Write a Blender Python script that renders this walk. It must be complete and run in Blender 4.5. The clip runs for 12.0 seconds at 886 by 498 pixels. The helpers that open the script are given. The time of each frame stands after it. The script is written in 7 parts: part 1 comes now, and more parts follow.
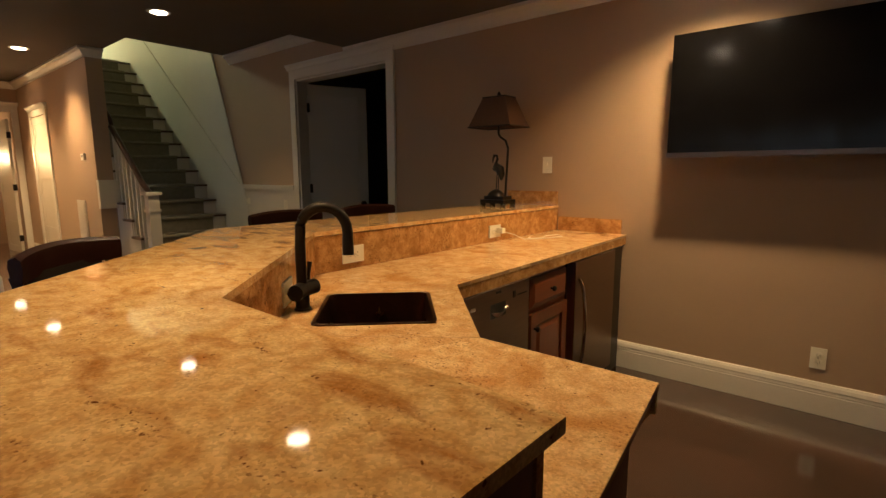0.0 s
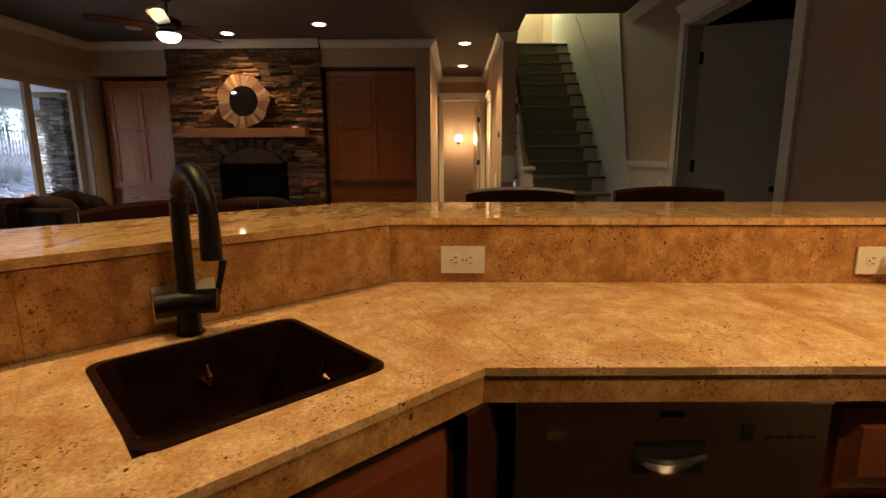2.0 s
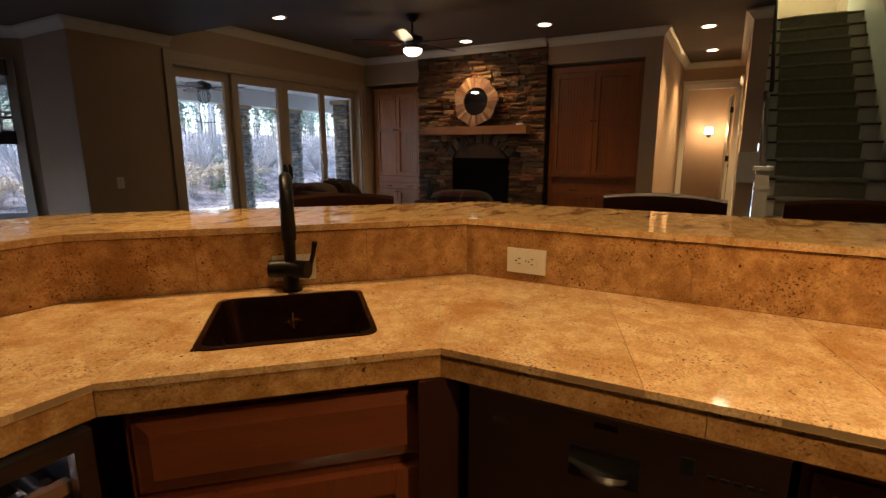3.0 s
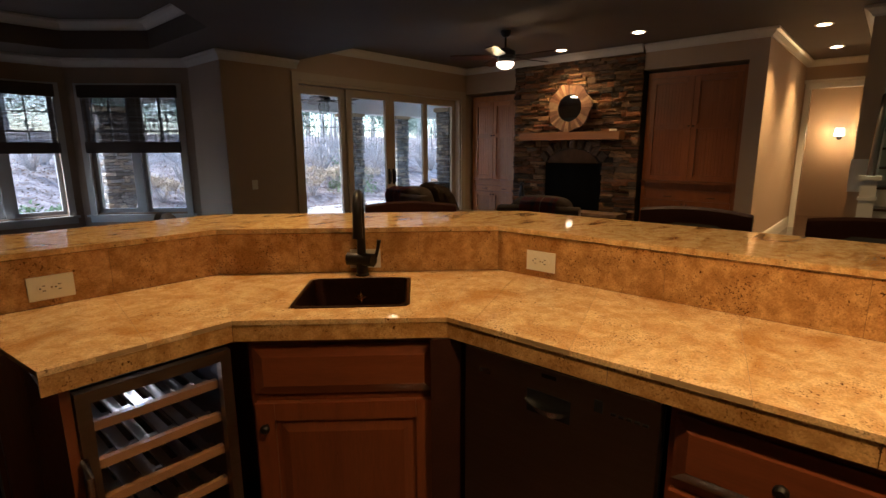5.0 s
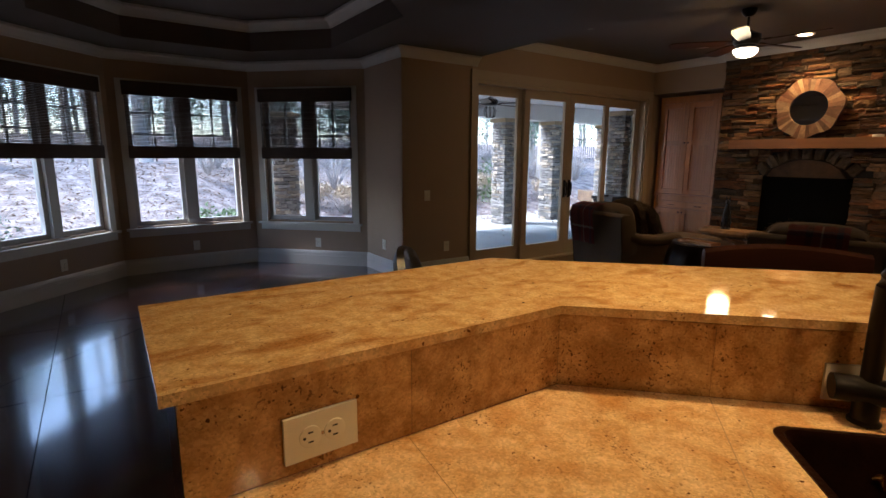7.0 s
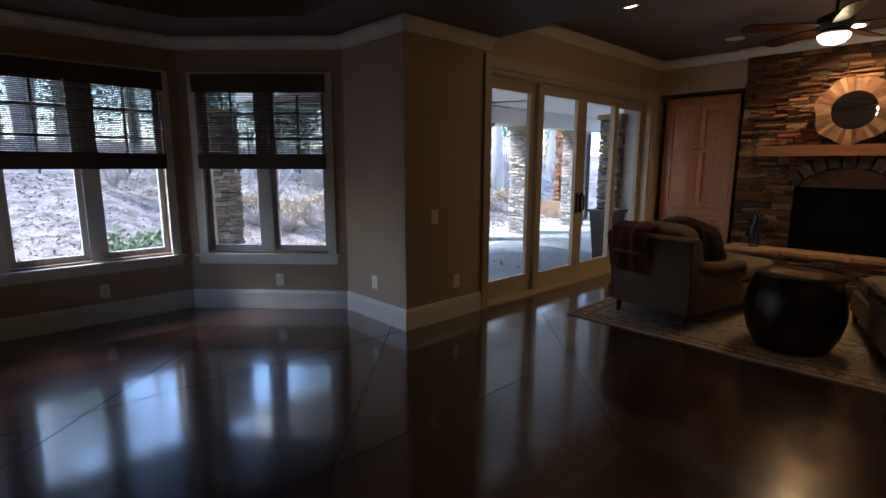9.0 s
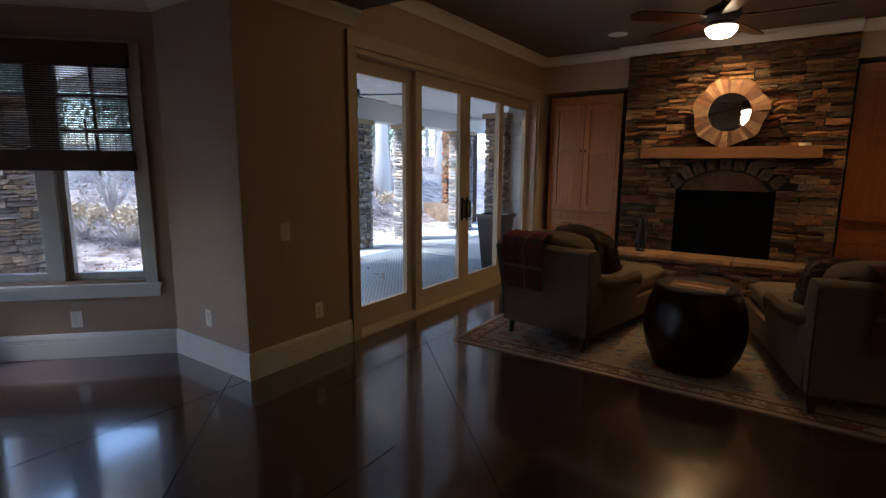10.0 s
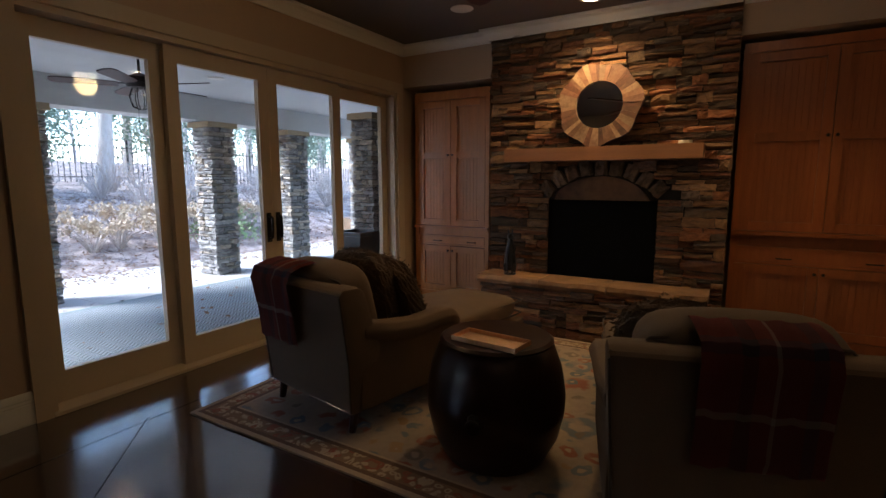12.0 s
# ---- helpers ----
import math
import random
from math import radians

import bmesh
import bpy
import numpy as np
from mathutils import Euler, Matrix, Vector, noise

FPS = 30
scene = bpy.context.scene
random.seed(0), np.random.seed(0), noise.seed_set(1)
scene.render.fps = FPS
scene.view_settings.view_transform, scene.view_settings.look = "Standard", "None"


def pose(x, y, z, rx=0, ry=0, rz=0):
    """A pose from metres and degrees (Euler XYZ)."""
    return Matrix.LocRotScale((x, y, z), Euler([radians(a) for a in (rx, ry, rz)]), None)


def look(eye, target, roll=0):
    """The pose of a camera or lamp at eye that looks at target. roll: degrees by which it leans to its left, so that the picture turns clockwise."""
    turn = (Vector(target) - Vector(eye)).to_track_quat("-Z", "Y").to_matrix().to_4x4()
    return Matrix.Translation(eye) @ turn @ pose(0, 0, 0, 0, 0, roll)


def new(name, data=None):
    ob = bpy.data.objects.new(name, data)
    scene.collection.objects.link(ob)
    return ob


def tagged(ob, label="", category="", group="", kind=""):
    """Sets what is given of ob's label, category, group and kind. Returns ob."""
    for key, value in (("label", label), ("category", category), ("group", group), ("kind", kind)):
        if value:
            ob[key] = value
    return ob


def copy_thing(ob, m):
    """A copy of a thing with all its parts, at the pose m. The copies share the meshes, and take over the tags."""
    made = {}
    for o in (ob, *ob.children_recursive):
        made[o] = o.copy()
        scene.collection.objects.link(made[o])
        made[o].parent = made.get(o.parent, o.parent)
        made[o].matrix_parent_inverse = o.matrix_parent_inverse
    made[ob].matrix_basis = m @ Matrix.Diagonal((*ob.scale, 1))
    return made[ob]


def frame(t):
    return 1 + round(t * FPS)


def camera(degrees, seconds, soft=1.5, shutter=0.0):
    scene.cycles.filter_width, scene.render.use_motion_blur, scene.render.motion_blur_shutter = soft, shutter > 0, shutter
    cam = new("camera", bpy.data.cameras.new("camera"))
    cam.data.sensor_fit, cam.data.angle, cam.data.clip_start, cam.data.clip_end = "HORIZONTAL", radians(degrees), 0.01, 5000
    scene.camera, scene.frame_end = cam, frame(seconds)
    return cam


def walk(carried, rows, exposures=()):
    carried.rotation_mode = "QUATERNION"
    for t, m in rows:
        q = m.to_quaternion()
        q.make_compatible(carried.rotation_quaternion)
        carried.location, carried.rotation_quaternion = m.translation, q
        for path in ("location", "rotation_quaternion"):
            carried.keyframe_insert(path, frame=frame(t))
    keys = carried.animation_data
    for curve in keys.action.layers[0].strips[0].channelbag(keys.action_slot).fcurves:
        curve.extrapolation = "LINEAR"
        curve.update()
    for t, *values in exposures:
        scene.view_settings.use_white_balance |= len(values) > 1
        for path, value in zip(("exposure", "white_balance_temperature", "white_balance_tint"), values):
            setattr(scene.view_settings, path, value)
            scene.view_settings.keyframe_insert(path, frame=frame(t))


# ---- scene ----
cam = camera(83.15, 12.0)
PATH = [
    (0, (-0.042, 0.092, 1.312), (-1.313, 1.607, 1.01), -0.2),
    (0.5, (-0.051, 0.495, 1.306), (-1.495, 1.844, 0.991), -0.2),
    (1, (-0.166, 0.848, 1.278), (-1.859, 1.857, 0.937), -0.1),
    (1.5, (-0.27, 1.184, 1.269), (-2.159, 1.745, 0.929), 0.0),
    (2, (-0.406, 1.456, 1.239), (-2.371, 1.405, 0.871), -0.2),
    (2.5, (-0.471, 1.732, 1.253), (-2.371, 1.238, 0.872), -0.1),
    (3, (-0.362, 1.96, 1.287), (-2.066, 0.996, 0.892), -0.1),
    (3.2, (-0.358, 2.036, 1.294), (-2.002, 0.969, 0.898), -0.1),
    (5, (-0.152, 2.391, 1.37), (-1.613, 1.084, 0.976), -0.3),
    (5.5, (-0.13, 2.31, 1.357), (-1.44, 0.85, 0.969), -0.1),
    (6, (-0.143, 1.981, 1.361), (-1.309, 0.404, 0.969), 0.1),
    (6.5, (-0.193, 1.604, 1.355), (-1.316, -0.005, 0.967), 0.3),
    (7, (-0.206, 1.196, 1.375), (-1.326, -0.42, 1.01), 0.3),
    (8.8, (-0.303, -0.269, 1.423), (-1.59, -1.759, 1.074), 0.3),
    (9, (-0.402, -0.394, 1.386), (-1.755, -1.828, 1.051), 0.2),
    (9.5, (-0.726, -0.636, 1.421), (-2.217, -1.923, 1.074), 0.5),
    (10, (-1.124, -0.788, 1.381), (-2.752, -1.903, 1.055), 0.4),
    (10.5, (-1.567, -0.828, 1.334), (-3.245, -1.872, 1.026), 0.1),
    (11, (-2.008, -0.741, 1.337), (-3.703, -1.761, 1.043), -0.0),
    (11.5, (-2.403, -0.517, 1.323), (-4.102, -1.534, 1.042), -0.1),
    (12, (-2.777, -0.283, 1.315), (-4.482, -1.293, 1.045), -0.1),
]
walk(cam, [(t, look(eye, target, roll)) for t, eye, target, roll in PATH], [(0.0, 3.4, 5500, 10), (0.7, 3.35, 5500, 10), (1.5, 3.05, 5500, 10), (6.0, 3.12, 5500, 10), (12.0, 3.12, 5500, 10)])

# ---------- light and sky ----------
world = bpy.data.worlds.new("world")
scene.world = world
world.use_nodes = True
wn = world.node_tree.nodes
sky = wn.new("ShaderNodeTexSky")
sky.sky_type, sky.sun_disc = "NISHITA", False
sky.sun_elevation, sky.sun_rotation = radians(44), radians(130)
world.node_tree.links.new(sky.outputs[0], wn["Background"].inputs[0])
wn["Background"].inputs[1].default_value = 0.115


def lamp(name, kind, m, energy, color, size=0.1, spot=100, blend=0.6):
    data = bpy.data.lights.new(name, kind)
    data.energy, data.color = energy, color
    if kind == "SPOT":
        data.spot_size, data.spot_blend, data.shadow_soft_size = radians(spot), blend, size
    elif kind == "POINT":
        data.shadow_soft_size = size
    elif kind == "SUN":
        data.angle = radians(size)
    ob = new(name, data)
    ob.matrix_world = m
    return tagged(ob, kind="structure")


WARM = (1.0, 0.60, 0.225)
lamp("sun", "SUN", look((0, 0, 0), (-0.55, 0.50, -0.72)), 1.3, (1.0, 0.97, 0.93), 18)

# ---------- materials ----------
MATS = {}


def mat(name, a, b=None, rough=0.6, metal=0.0, scale=6.0, fine=60.0, bump=0.1, stretch=(1, 1, 1), spread=0.25,
        coat=0.0, emit=None, specks=None, rand=0.0, spec=0.5, rvar=0.2):
    """Procedural surface: two tones mixed by coarse and fine noise, bump, optional dark specks and per-piece variation."""
    m = bpy.data.materials.new(name)
    m.use_nodes = True
    t = m.node_tree
    n, link = t.nodes, t.links.new
    p = n["Principled BSDF"]
    b = b or tuple(c * 0.75 for c in a)
    co = n.new("ShaderNodeTexCoord")
    mp = n.new("ShaderNodeMapping")
    mp.inputs["Scale"].default_value = stretch
    link(co.outputs["Object"], mp.inputs[0])
    vec = mp.outputs[0]
    if rand:
        oi = n.new("ShaderNodeObjectInfo")
        ad = n.new("ShaderNodeVectorMath")
        ad.operation = "ADD"
        sc = n.new("ShaderNodeMath")
        sc.operation = "MULTIPLY"
        sc.inputs[1].default_value = 37.0
        link(oi.outputs["Random"], sc.inputs[0])
        link(vec, ad.inputs[0])
        link(sc.outputs[0], ad.inputs[1])
        vec = ad.outputs[0]
    big = n.new("ShaderNodeTexNoise")
    big.inputs["Scale"].default_value, big.inputs["Detail"].default_value = scale, 6
    small = n.new("ShaderNodeTexNoise")
    small.inputs["Scale"].default_value, small.inputs["Detail"].default_value = fine, 4
    link(vec, big.inputs["Vector"]), link(vec, small.inputs["Vector"])
    add = n.new("ShaderNodeMath")
    add.operation = "MULTIPLY_ADD"
    add.inputs[1].default_value = 0.38
    link(small.outputs["Fac"], add.inputs[0])
    half = n.new("ShaderNodeMath")
    half.operation = "MULTIPLY"
    half.inputs[1].default_value = 0.62
    link(big.outputs["Fac"], half.inputs[0])
    link(half.outputs[0], add.inputs[2])
    ramp = n.new("ShaderNodeValToRGB")
    ramp.color_ramp.elements[0].position, ramp.color_ramp.elements[1].position = 0.5 - spread, 0.5 + spread
    ramp.color_ramp.elements[0].color, ramp.color_ramp.elements[1].color = (*b, 1), (*a, 1)
    link(add.outputs[0], ramp.inputs[0])
    col = ramp.outputs[0]
    if specks:
        c2, sscale, cut = specks
        vo = n.new("ShaderNodeTexNoise")
        vo.inputs["Scale"].default_value, vo.inputs["Detail"].default_value = sscale, 3
        link(vec, vo.inputs["Vector"])
        r2 = n.new("ShaderNodeValToRGB")
        r2.color_ramp.elements[0].position, r2.color_ramp.elements[1].position = cut, cut + 0.09
        link(vo.outputs["Fac"], r2.inputs[0])
        mx = n.new("ShaderNodeMix")
        mx.data_type = "RGBA"
        link(r2.outputs[0], mx.inputs[0])
        link(col, mx.inputs[6])
        mx.inputs[7].default_value = (*c2, 1)
        col = mx.outputs[2]
    if rand:
        hs = n.new("ShaderNodeHueSaturation")
        mr = n.new("ShaderNodeMapRange")
        mr.inputs[3].default_value, mr.inputs[4].default_value = 1 - rand, 1 + rand
        link(oi.outputs["Random"], mr.inputs[0])
        link(mr.outputs[0], hs.inputs["Value"])
        link(col, hs.inputs["Color"])
        col = hs.outputs[0]
    link(col, p.inputs["Base Color"])
    rr = n.new("ShaderNodeMapRange")
    rr.inputs[3].default_value, rr.inputs[4].default_value = max(0.02, rough * (1 - rvar)), min(1, rough * (1 + rvar))
    link(big.outputs["Fac"], rr.inputs[0])
    link(rr.outputs[0], p.inputs["Roughness"])
    p.inputs["Metallic"].default_value = metal
    p.inputs["Coat Weight"].default_value = coat
    p.inputs["Coat Roughness"].default_value = 0.08 if rough < 0.1 else rough * 0.5
    p.inputs["Specular IOR Level"].default_value = spec
    if bump:
        bp = n.new("ShaderNodeBump")
        bp.inputs["Strength"].default_value, bp.inputs["Distance"].default_value = bump, 0.01
        link(small.outputs["Fac"], bp.inputs["Height"])
        link(bp.outputs[0], p.inputs["Normal"])
    if emit:
        p.inputs["Emission Color"].default_value = (*emit[0], 1)
        p.inputs["Emission Strength"].default_value = emit[1]
    MATS[name] = m
    return m


def glass(name, tint=(1, 1, 1), rough=0.0):
    m = bpy.data.materials.new(name)
    m.use_nodes = True
    t = m.node_tree
    n = t.nodes
    n.remove(n["Principled BSDF"])
    tr, gl, mx, lw = n.new("ShaderNodeBsdfTransparent"), n.new("ShaderNodeBsdfGlossy"), n.new("ShaderNodeMixShader"), n.new("ShaderNodeLayerWeight")
    pw, sc_ = n.new("ShaderNodeMath"), n.new("ShaderNodeMapRange")
    pw.operation, pw.inputs[1].default_value = "POWER", 4.0
    sc_.inputs[3].default_value, sc_.inputs[4].default_value = 0.035, 0.6
    lw.inputs[0].default_value = 0.5
    t.links.new(lw.outputs["Facing"], pw.inputs[0]), t.links.new(pw.outputs[0], sc_.inputs[0])
    tr.inputs[0].default_value = (*tint, 1)
    gl.inputs["Roughness"].default_value = rough
    t.links.new(sc_.outputs[0], mx.inputs[0]), t.links.new(tr.outputs[0], mx.inputs[1]), t.links.new(gl.outputs[0], mx.inputs[2])
    t.links.new(mx.outputs[0], n["Material Output"].inputs[0])
    return m


M_WALL = mat("wall_paint", (0.41, 0.295, 0.198), (0.375, 0.265, 0.178), 0.75, scale=2, fine=240, bump=0.06)
M_WHITE = mat("white_trim_paint", (0.66, 0.63, 0.57), (0.60, 0.57, 0.52), 0.4, scale=3, fine=90, bump=0.03)
# Ceiling paint taken well down to stand in for dim light overhead.
M_CEIL = mat("ceiling_paint_shaded", (0.13, 0.105, 0.09), (0.115, 0.092, 0.078), 0.85, scale=2, fine=180, bump=0.06)
M_FLOOR = mat("stained_concrete", (0.060, 0.026, 0.019), (0.008, 0.0045, 0.004), 0.19, scale=1.6, fine=7, bump=0.03, spread=0.16, spec=0.7, coat=1.0, rvar=0.5)
M_FLOOR.node_tree.nodes["Principled BSDF"].inputs["Coat IOR"].default_value = 1.6


def granite(name, light, mid, rust, rough, vein=(1, 1, 1), fleck=0.5, dark=(0.085, 0.030, 0.010)):
    """Polished gold granite: cloudy ground, crystal grain, rusty drifts and clustered dark flecks."""
    m = bpy.data.materials.new(name)
    m.use_nodes = True
    n, link = m.node_tree.nodes, m.node_tree.links.new
    p = n["Principled BSDF"]
    geo, mp = n.new("ShaderNodeNewGeometry"), n.new("ShaderNodeMapping")
    mp.inputs["Scale"].default_value = vein
    mp.inputs["Rotation"].default_value = (0, 0, radians(38))
    link(geo.outputs["Position"], mp.inputs[0])

    def tex(scale, detail, vec, dist=0.0):
        t = n.new("ShaderNodeTexNoise")
        t.inputs["Scale"].default_value, t.inputs["Detail"].default_value, t.inputs["Distortion"].default_value = scale, detail, dist
        link(vec, t.inputs["Vector"])
        return t.outputs["Fac"]

    def ramp(fac, lo, hi, a=(0, 0, 0), b=(1, 1, 1)):
        r = n.new("ShaderNodeValToRGB")
        r.color_ramp.elements[0].position, r.color_ramp.elements[1].position = lo, hi
        r.color_ramp.elements[0].color, r.color_ramp.elements[1].color = (*a, 1), (*b, 1)
        link(fac, r.inputs[0])
        return r.outputs[0]

    def blend(fac, a, b, mode="MIX"):
        x = n.new("ShaderNodeMix")
        x.data_type, x.blend_type = "RGBA", mode
        for sock, v in ((0, fac), (6, a), (7, b)):
            if isinstance(v, tuple):
                x.inputs[sock].default_value = (*v, 1)
            elif isinstance(v, float):
                x.inputs[sock].default_value = v
            else:
                link(v, x.inputs[sock])
        return x.outputs[2]

    pos, drift = geo.outputs["Position"], mp.outputs[0]
    ground = ramp(tex(26, 8, pos, 0.4), 0.36, 0.66, mid, light)
    ground = blend(ramp(tex(5.5, 7, drift, 0.8), 0.52, 0.70), ground, rust)
    vo = n.new("ShaderNodeTexVoronoi")
    vo.inputs["Scale"].default_value = 260
    link(pos, vo.inputs["Vector"])
    bw = n.new("ShaderNodeSeparateColor")
    link(vo.outputs["Color"], bw.inputs[0])
    ground = blend(0.55, ground, ramp(bw.outputs[0], 0.0, 1.0, (0.50, 0.45, 0.39), (1.0, 1.0, 1.0)), "MULTIPLY")
    spots = n.new("ShaderNodeMath")
    spots.operation = "MULTIPLY"
    link(ramp(tex(170, 3, pos), 0.595, 0.645), spots.inputs[0])
    link(ramp(tex(9, 6, drift, 0.5), 0.63 - 0.26 * fleck, 0.74 - 0.12 * fleck), spots.inputs[1])
    ground = blend(spots.outputs[0], ground, dark)
    ground = blend(ramp(tex(75, 2, pos), 0.71, 0.75), ground, dark)
    oi, mr, hs = n.new("ShaderNodeObjectInfo"), n.new("ShaderNodeMapRange"), n.new("ShaderNodeHueSaturation")
    mr.inputs[3].default_value, mr.inputs[4].default_value = 0.95, 1.05
    link(oi.outputs["Random"], mr.inputs[0]), link(mr.outputs[0], hs.inputs["Value"]), link(ground, hs.inputs["Color"])
    link(hs.outputs[0], p.inputs["Base Color"])
    p.inputs["Roughness"].default_value = rough
    return m


M_GRANITE = granite("granite", (0.93, 0.66, 0.34), (0.74, 0.45, 0.18), (0.64, 0.335, 0.10), 0.07, fleck=0.62, dark=(0.13, 0.052, 0.018))
M_GRANITE_TOP = granite("granite_polished", (0.93, 0.66, 0.31), (0.72, 0.43, 0.15), (0.50, 0.225, 0.05), 0.05, (1.0, 2.6, 1), fleck=0.35, dark=(0.17, 0.065, 0.018))
# Darker copy for upright faces: the shade on them is in the colour.
M_GRANITE_V = granite("granite_upright_shaded", (0.72, 0.42, 0.145), (0.47, 0.235, 0.065), (0.40, 0.19, 0.045), 0.12, fleck=0.9)
M_GROUT = mat("grout", (0.46, 0.29, 0.13), rough=0.8)
# Upright joints are shaded in the colour to go with it.
M_GROUT_V = mat("grout_upright_shaded", (0.27, 0.135, 0.04), rough=0.8)
M_CHERRY = mat("cherry_wood", (0.19, 0.052, 0.015), (0.105, 0.026, 0.008), 0.3, scale=3, fine=26, bump=0.03, stretch=(9, 9, 0.8), coat=0.2, rand=0.14)
M_CHERRY_H = mat("cherry_wood_flat", (0.19, 0.052, 0.015), (0.105, 0.026, 0.008), 0.3, scale=3, fine=26, bump=0.03, stretch=(0.8, 0.8, 9), coat=0.2, rand=0.14)
M_CAB = mat("maple_stain", (0.31, 0.098, 0.024), (0.18, 0.050, 0.012), 0.36, scale=2.5, fine=24, bump=0.03, stretch=(9, 9, 0.8), rand=0.16)
M_CABLIGHT = mat("maple_pale", (0.50, 0.205, 0.055), (0.31, 0.115, 0.028), 0.38, scale=2.5, fine=24, bump=0.03, stretch=(9, 9, 0.8), rand=0.12)
M_DARKWOOD = mat("dark_mahogany", (0.045, 0.015, 0.009), (0.02, 0.007, 0.0045), 0.34, scale=4, fine=30, bump=0.02, stretch=(0.8, 5, 5), coat=0.0, spec=0.2)
M_MANTEL = mat("mantel_oak", (0.29, 0.125, 0.042), (0.18, 0.07, 0.024), 0.55, scale=3, fine=30, bump=0.08, stretch=(0.7, 8, 8))
M_STEEL = mat("brushed_steel", (0.33, 0.25, 0.19), (0.25, 0.19, 0.145), 0.34, 1.0, scale=3, fine=120, bump=0.0, stretch=(1, 1, 30))
M_STEEL.node_tree.nodes["Principled BSDF"].inputs["Anisotropic"].default_value = 0.75
M_BRASS = mat("aged_brass", (0.55, 0.33, 0.15), (0.35, 0.2, 0.09), 0.25, 1.0, bump=0)
M_CHROME = mat("polished_chrome", (0.75, 0.73, 0.7), rough=0.12, metal=1.0, bump=0)
M_BLACK = mat("black_plastic", (0.012, 0.012, 0.012), rough=0.3, bump=0.02)
M_BRONZE = mat("oil_rubbed_bronze", (0.014, 0.010, 0.008), (0.008, 0.006, 0.005), 0.42, 0.4, scale=12, fine=80, bump=0.03)
M_SINK = mat("hammered_copper", (0.060, 0.022, 0.012), (0.030, 0.012, 0.008), 0.3, 0.85, scale=25, fine=85, bump=0.14)
M_PLATE = mat("ivory_plastic", (0.78, 0.74, 0.62), (0.75, 0.71, 0.6), 0.35, bump=0)
M_SCREEN = mat("screen_black", (0.004, 0.004, 0.005), rough=0.12, bump=0)
M_CARPET = mat("stair_runner", (0.26, 0.24, 0.19), (0.17, 0.16, 0.125), 0.95, scale=20, fine=300, bump=0.5)
M_TREAD = mat("tread_wood", (0.06, 0.028, 0.016), (0.035, 0.015, 0.009), 0.3, scale=4, fine=30, bump=0.02)
M_GLASS = glass("window_glass")
M_MIRROR = mat("mirror_silver", (0.75, 0.75, 0.75), (0.75, 0.75, 0.75), rough=0.02, metal=1.0, bump=0)
M_STONE = [mat("ledgestone_" + k, a, b, 0.85, scale=2.6, fine=11, bump=1.0, rand=0.5, spread=0.16) for k, a, b in (
    ("brown", (0.20, 0.105, 0.048), (0.065, 0.033, 0.016)), ("tan", (0.33, 0.18, 0.078), (0.13, 0.068, 0.03)),
    ("grey", (0.165, 0.110, 0.067), (0.06, 0.041, 0.027)), ("rust", (0.27, 0.108, 0.040), (0.10, 0.040, 0.016)))]
M_PSTONE = [mat("porch_stone_" + k, a, b, 0.85, scale=2.6, fine=11, bump=0.8, rand=0.42, spread=0.16) for k, a, b in (
    ("grey", (0.36, 0.345, 0.33), (0.15, 0.143, 0.138)), ("buff", (0.50, 0.43, 0.34), (0.24, 0.20, 0.16)))]
M_CAPSTONE = mat("tan_capstone", (0.42, 0.33, 0.20), (0.28, 0.21, 0.12), 0.8, scale=6, fine=40, bump=0.4)
M_MORTAR = mat("dark_mortar", (0.022, 0.018, 0.015), rough=0.95, bump=0.4)
M_LAMP = mat("lamp_glow", (1, 0.9, 0.7), rough=0.5, bump=0, emit=((1.0, 0.72, 0.42), 2.6))


# ---------- mesh helpers ----------
def part(name, bm, material, parent=None, label="", m=None, smooth=False, bevel=0.0):
    if bevel:
        bmesh.ops.bevel(bm, geom=[e for e in bm.edges if e.calc_face_angle(0) > 0.6], offset=bevel, segments=2, affect="EDGES", profile=0.6)
    me = bpy.data.meshes.new(name)
    bm.normal_update()
    bm.to_mesh(me)
    bm.free()
    me.materials.append(material)
    if smooth:
        for f in me.polygons:
            f.use_smooth = True
        me.set_sharp_from_angle(angle=radians(38))
    ob = new(name, me)
    if parent:
        ob.parent = parent
    if m is not None:
        ob.matrix_basis = m
    if label:
        ob["label"] = label
    return ob


def thing(name, m, label, category, group="", kind=""):
    return tagged_at(new(name), m, label, category, group, kind)


def tagged_at(ob, m, label, category, group="", kind=""):
    ob.matrix_basis = m
    return tagged(ob, label, category, group, kind)


def box(bm, x0, y0, z0, x1, y1, z1):
    v = [bm.verts.new(c) for c in ((x0, y0, z0), (x1, y0, z0), (x1, y1, z0), (x0, y1, z0), (x0, y0, z1), (x1, y0, z1), (x1, y1, z1), (x0, y1, z1))]
    for q in ((3, 2, 1, 0), (4, 5, 6, 7), (0, 1, 5, 4), (1, 2, 6, 5), (2, 3, 7, 6), (3, 0, 4, 7)):
        bm.faces.new([v[i] for i in q])
    return bm


def B(*c):
    return box(bmesh.new(), *c)


def prism(pts, z0, z1, bm=None):
    """Upright prism over a plan outline, given anticlockwise."""
    bm = bm or bmesh.new()
    lo = [bm.verts.new((x, y, z0)) for x, y in pts]
    hi = [bm.verts.new((x, y, z1)) for x, y in pts]
    bm.faces.new(lo[::-1]), bm.faces.new(hi)
    k = len(pts)
    for i in range(k):
        bm.faces.new((lo[i], lo[(i + 1) % k], hi[(i + 1) % k], hi[i]))
    return bm


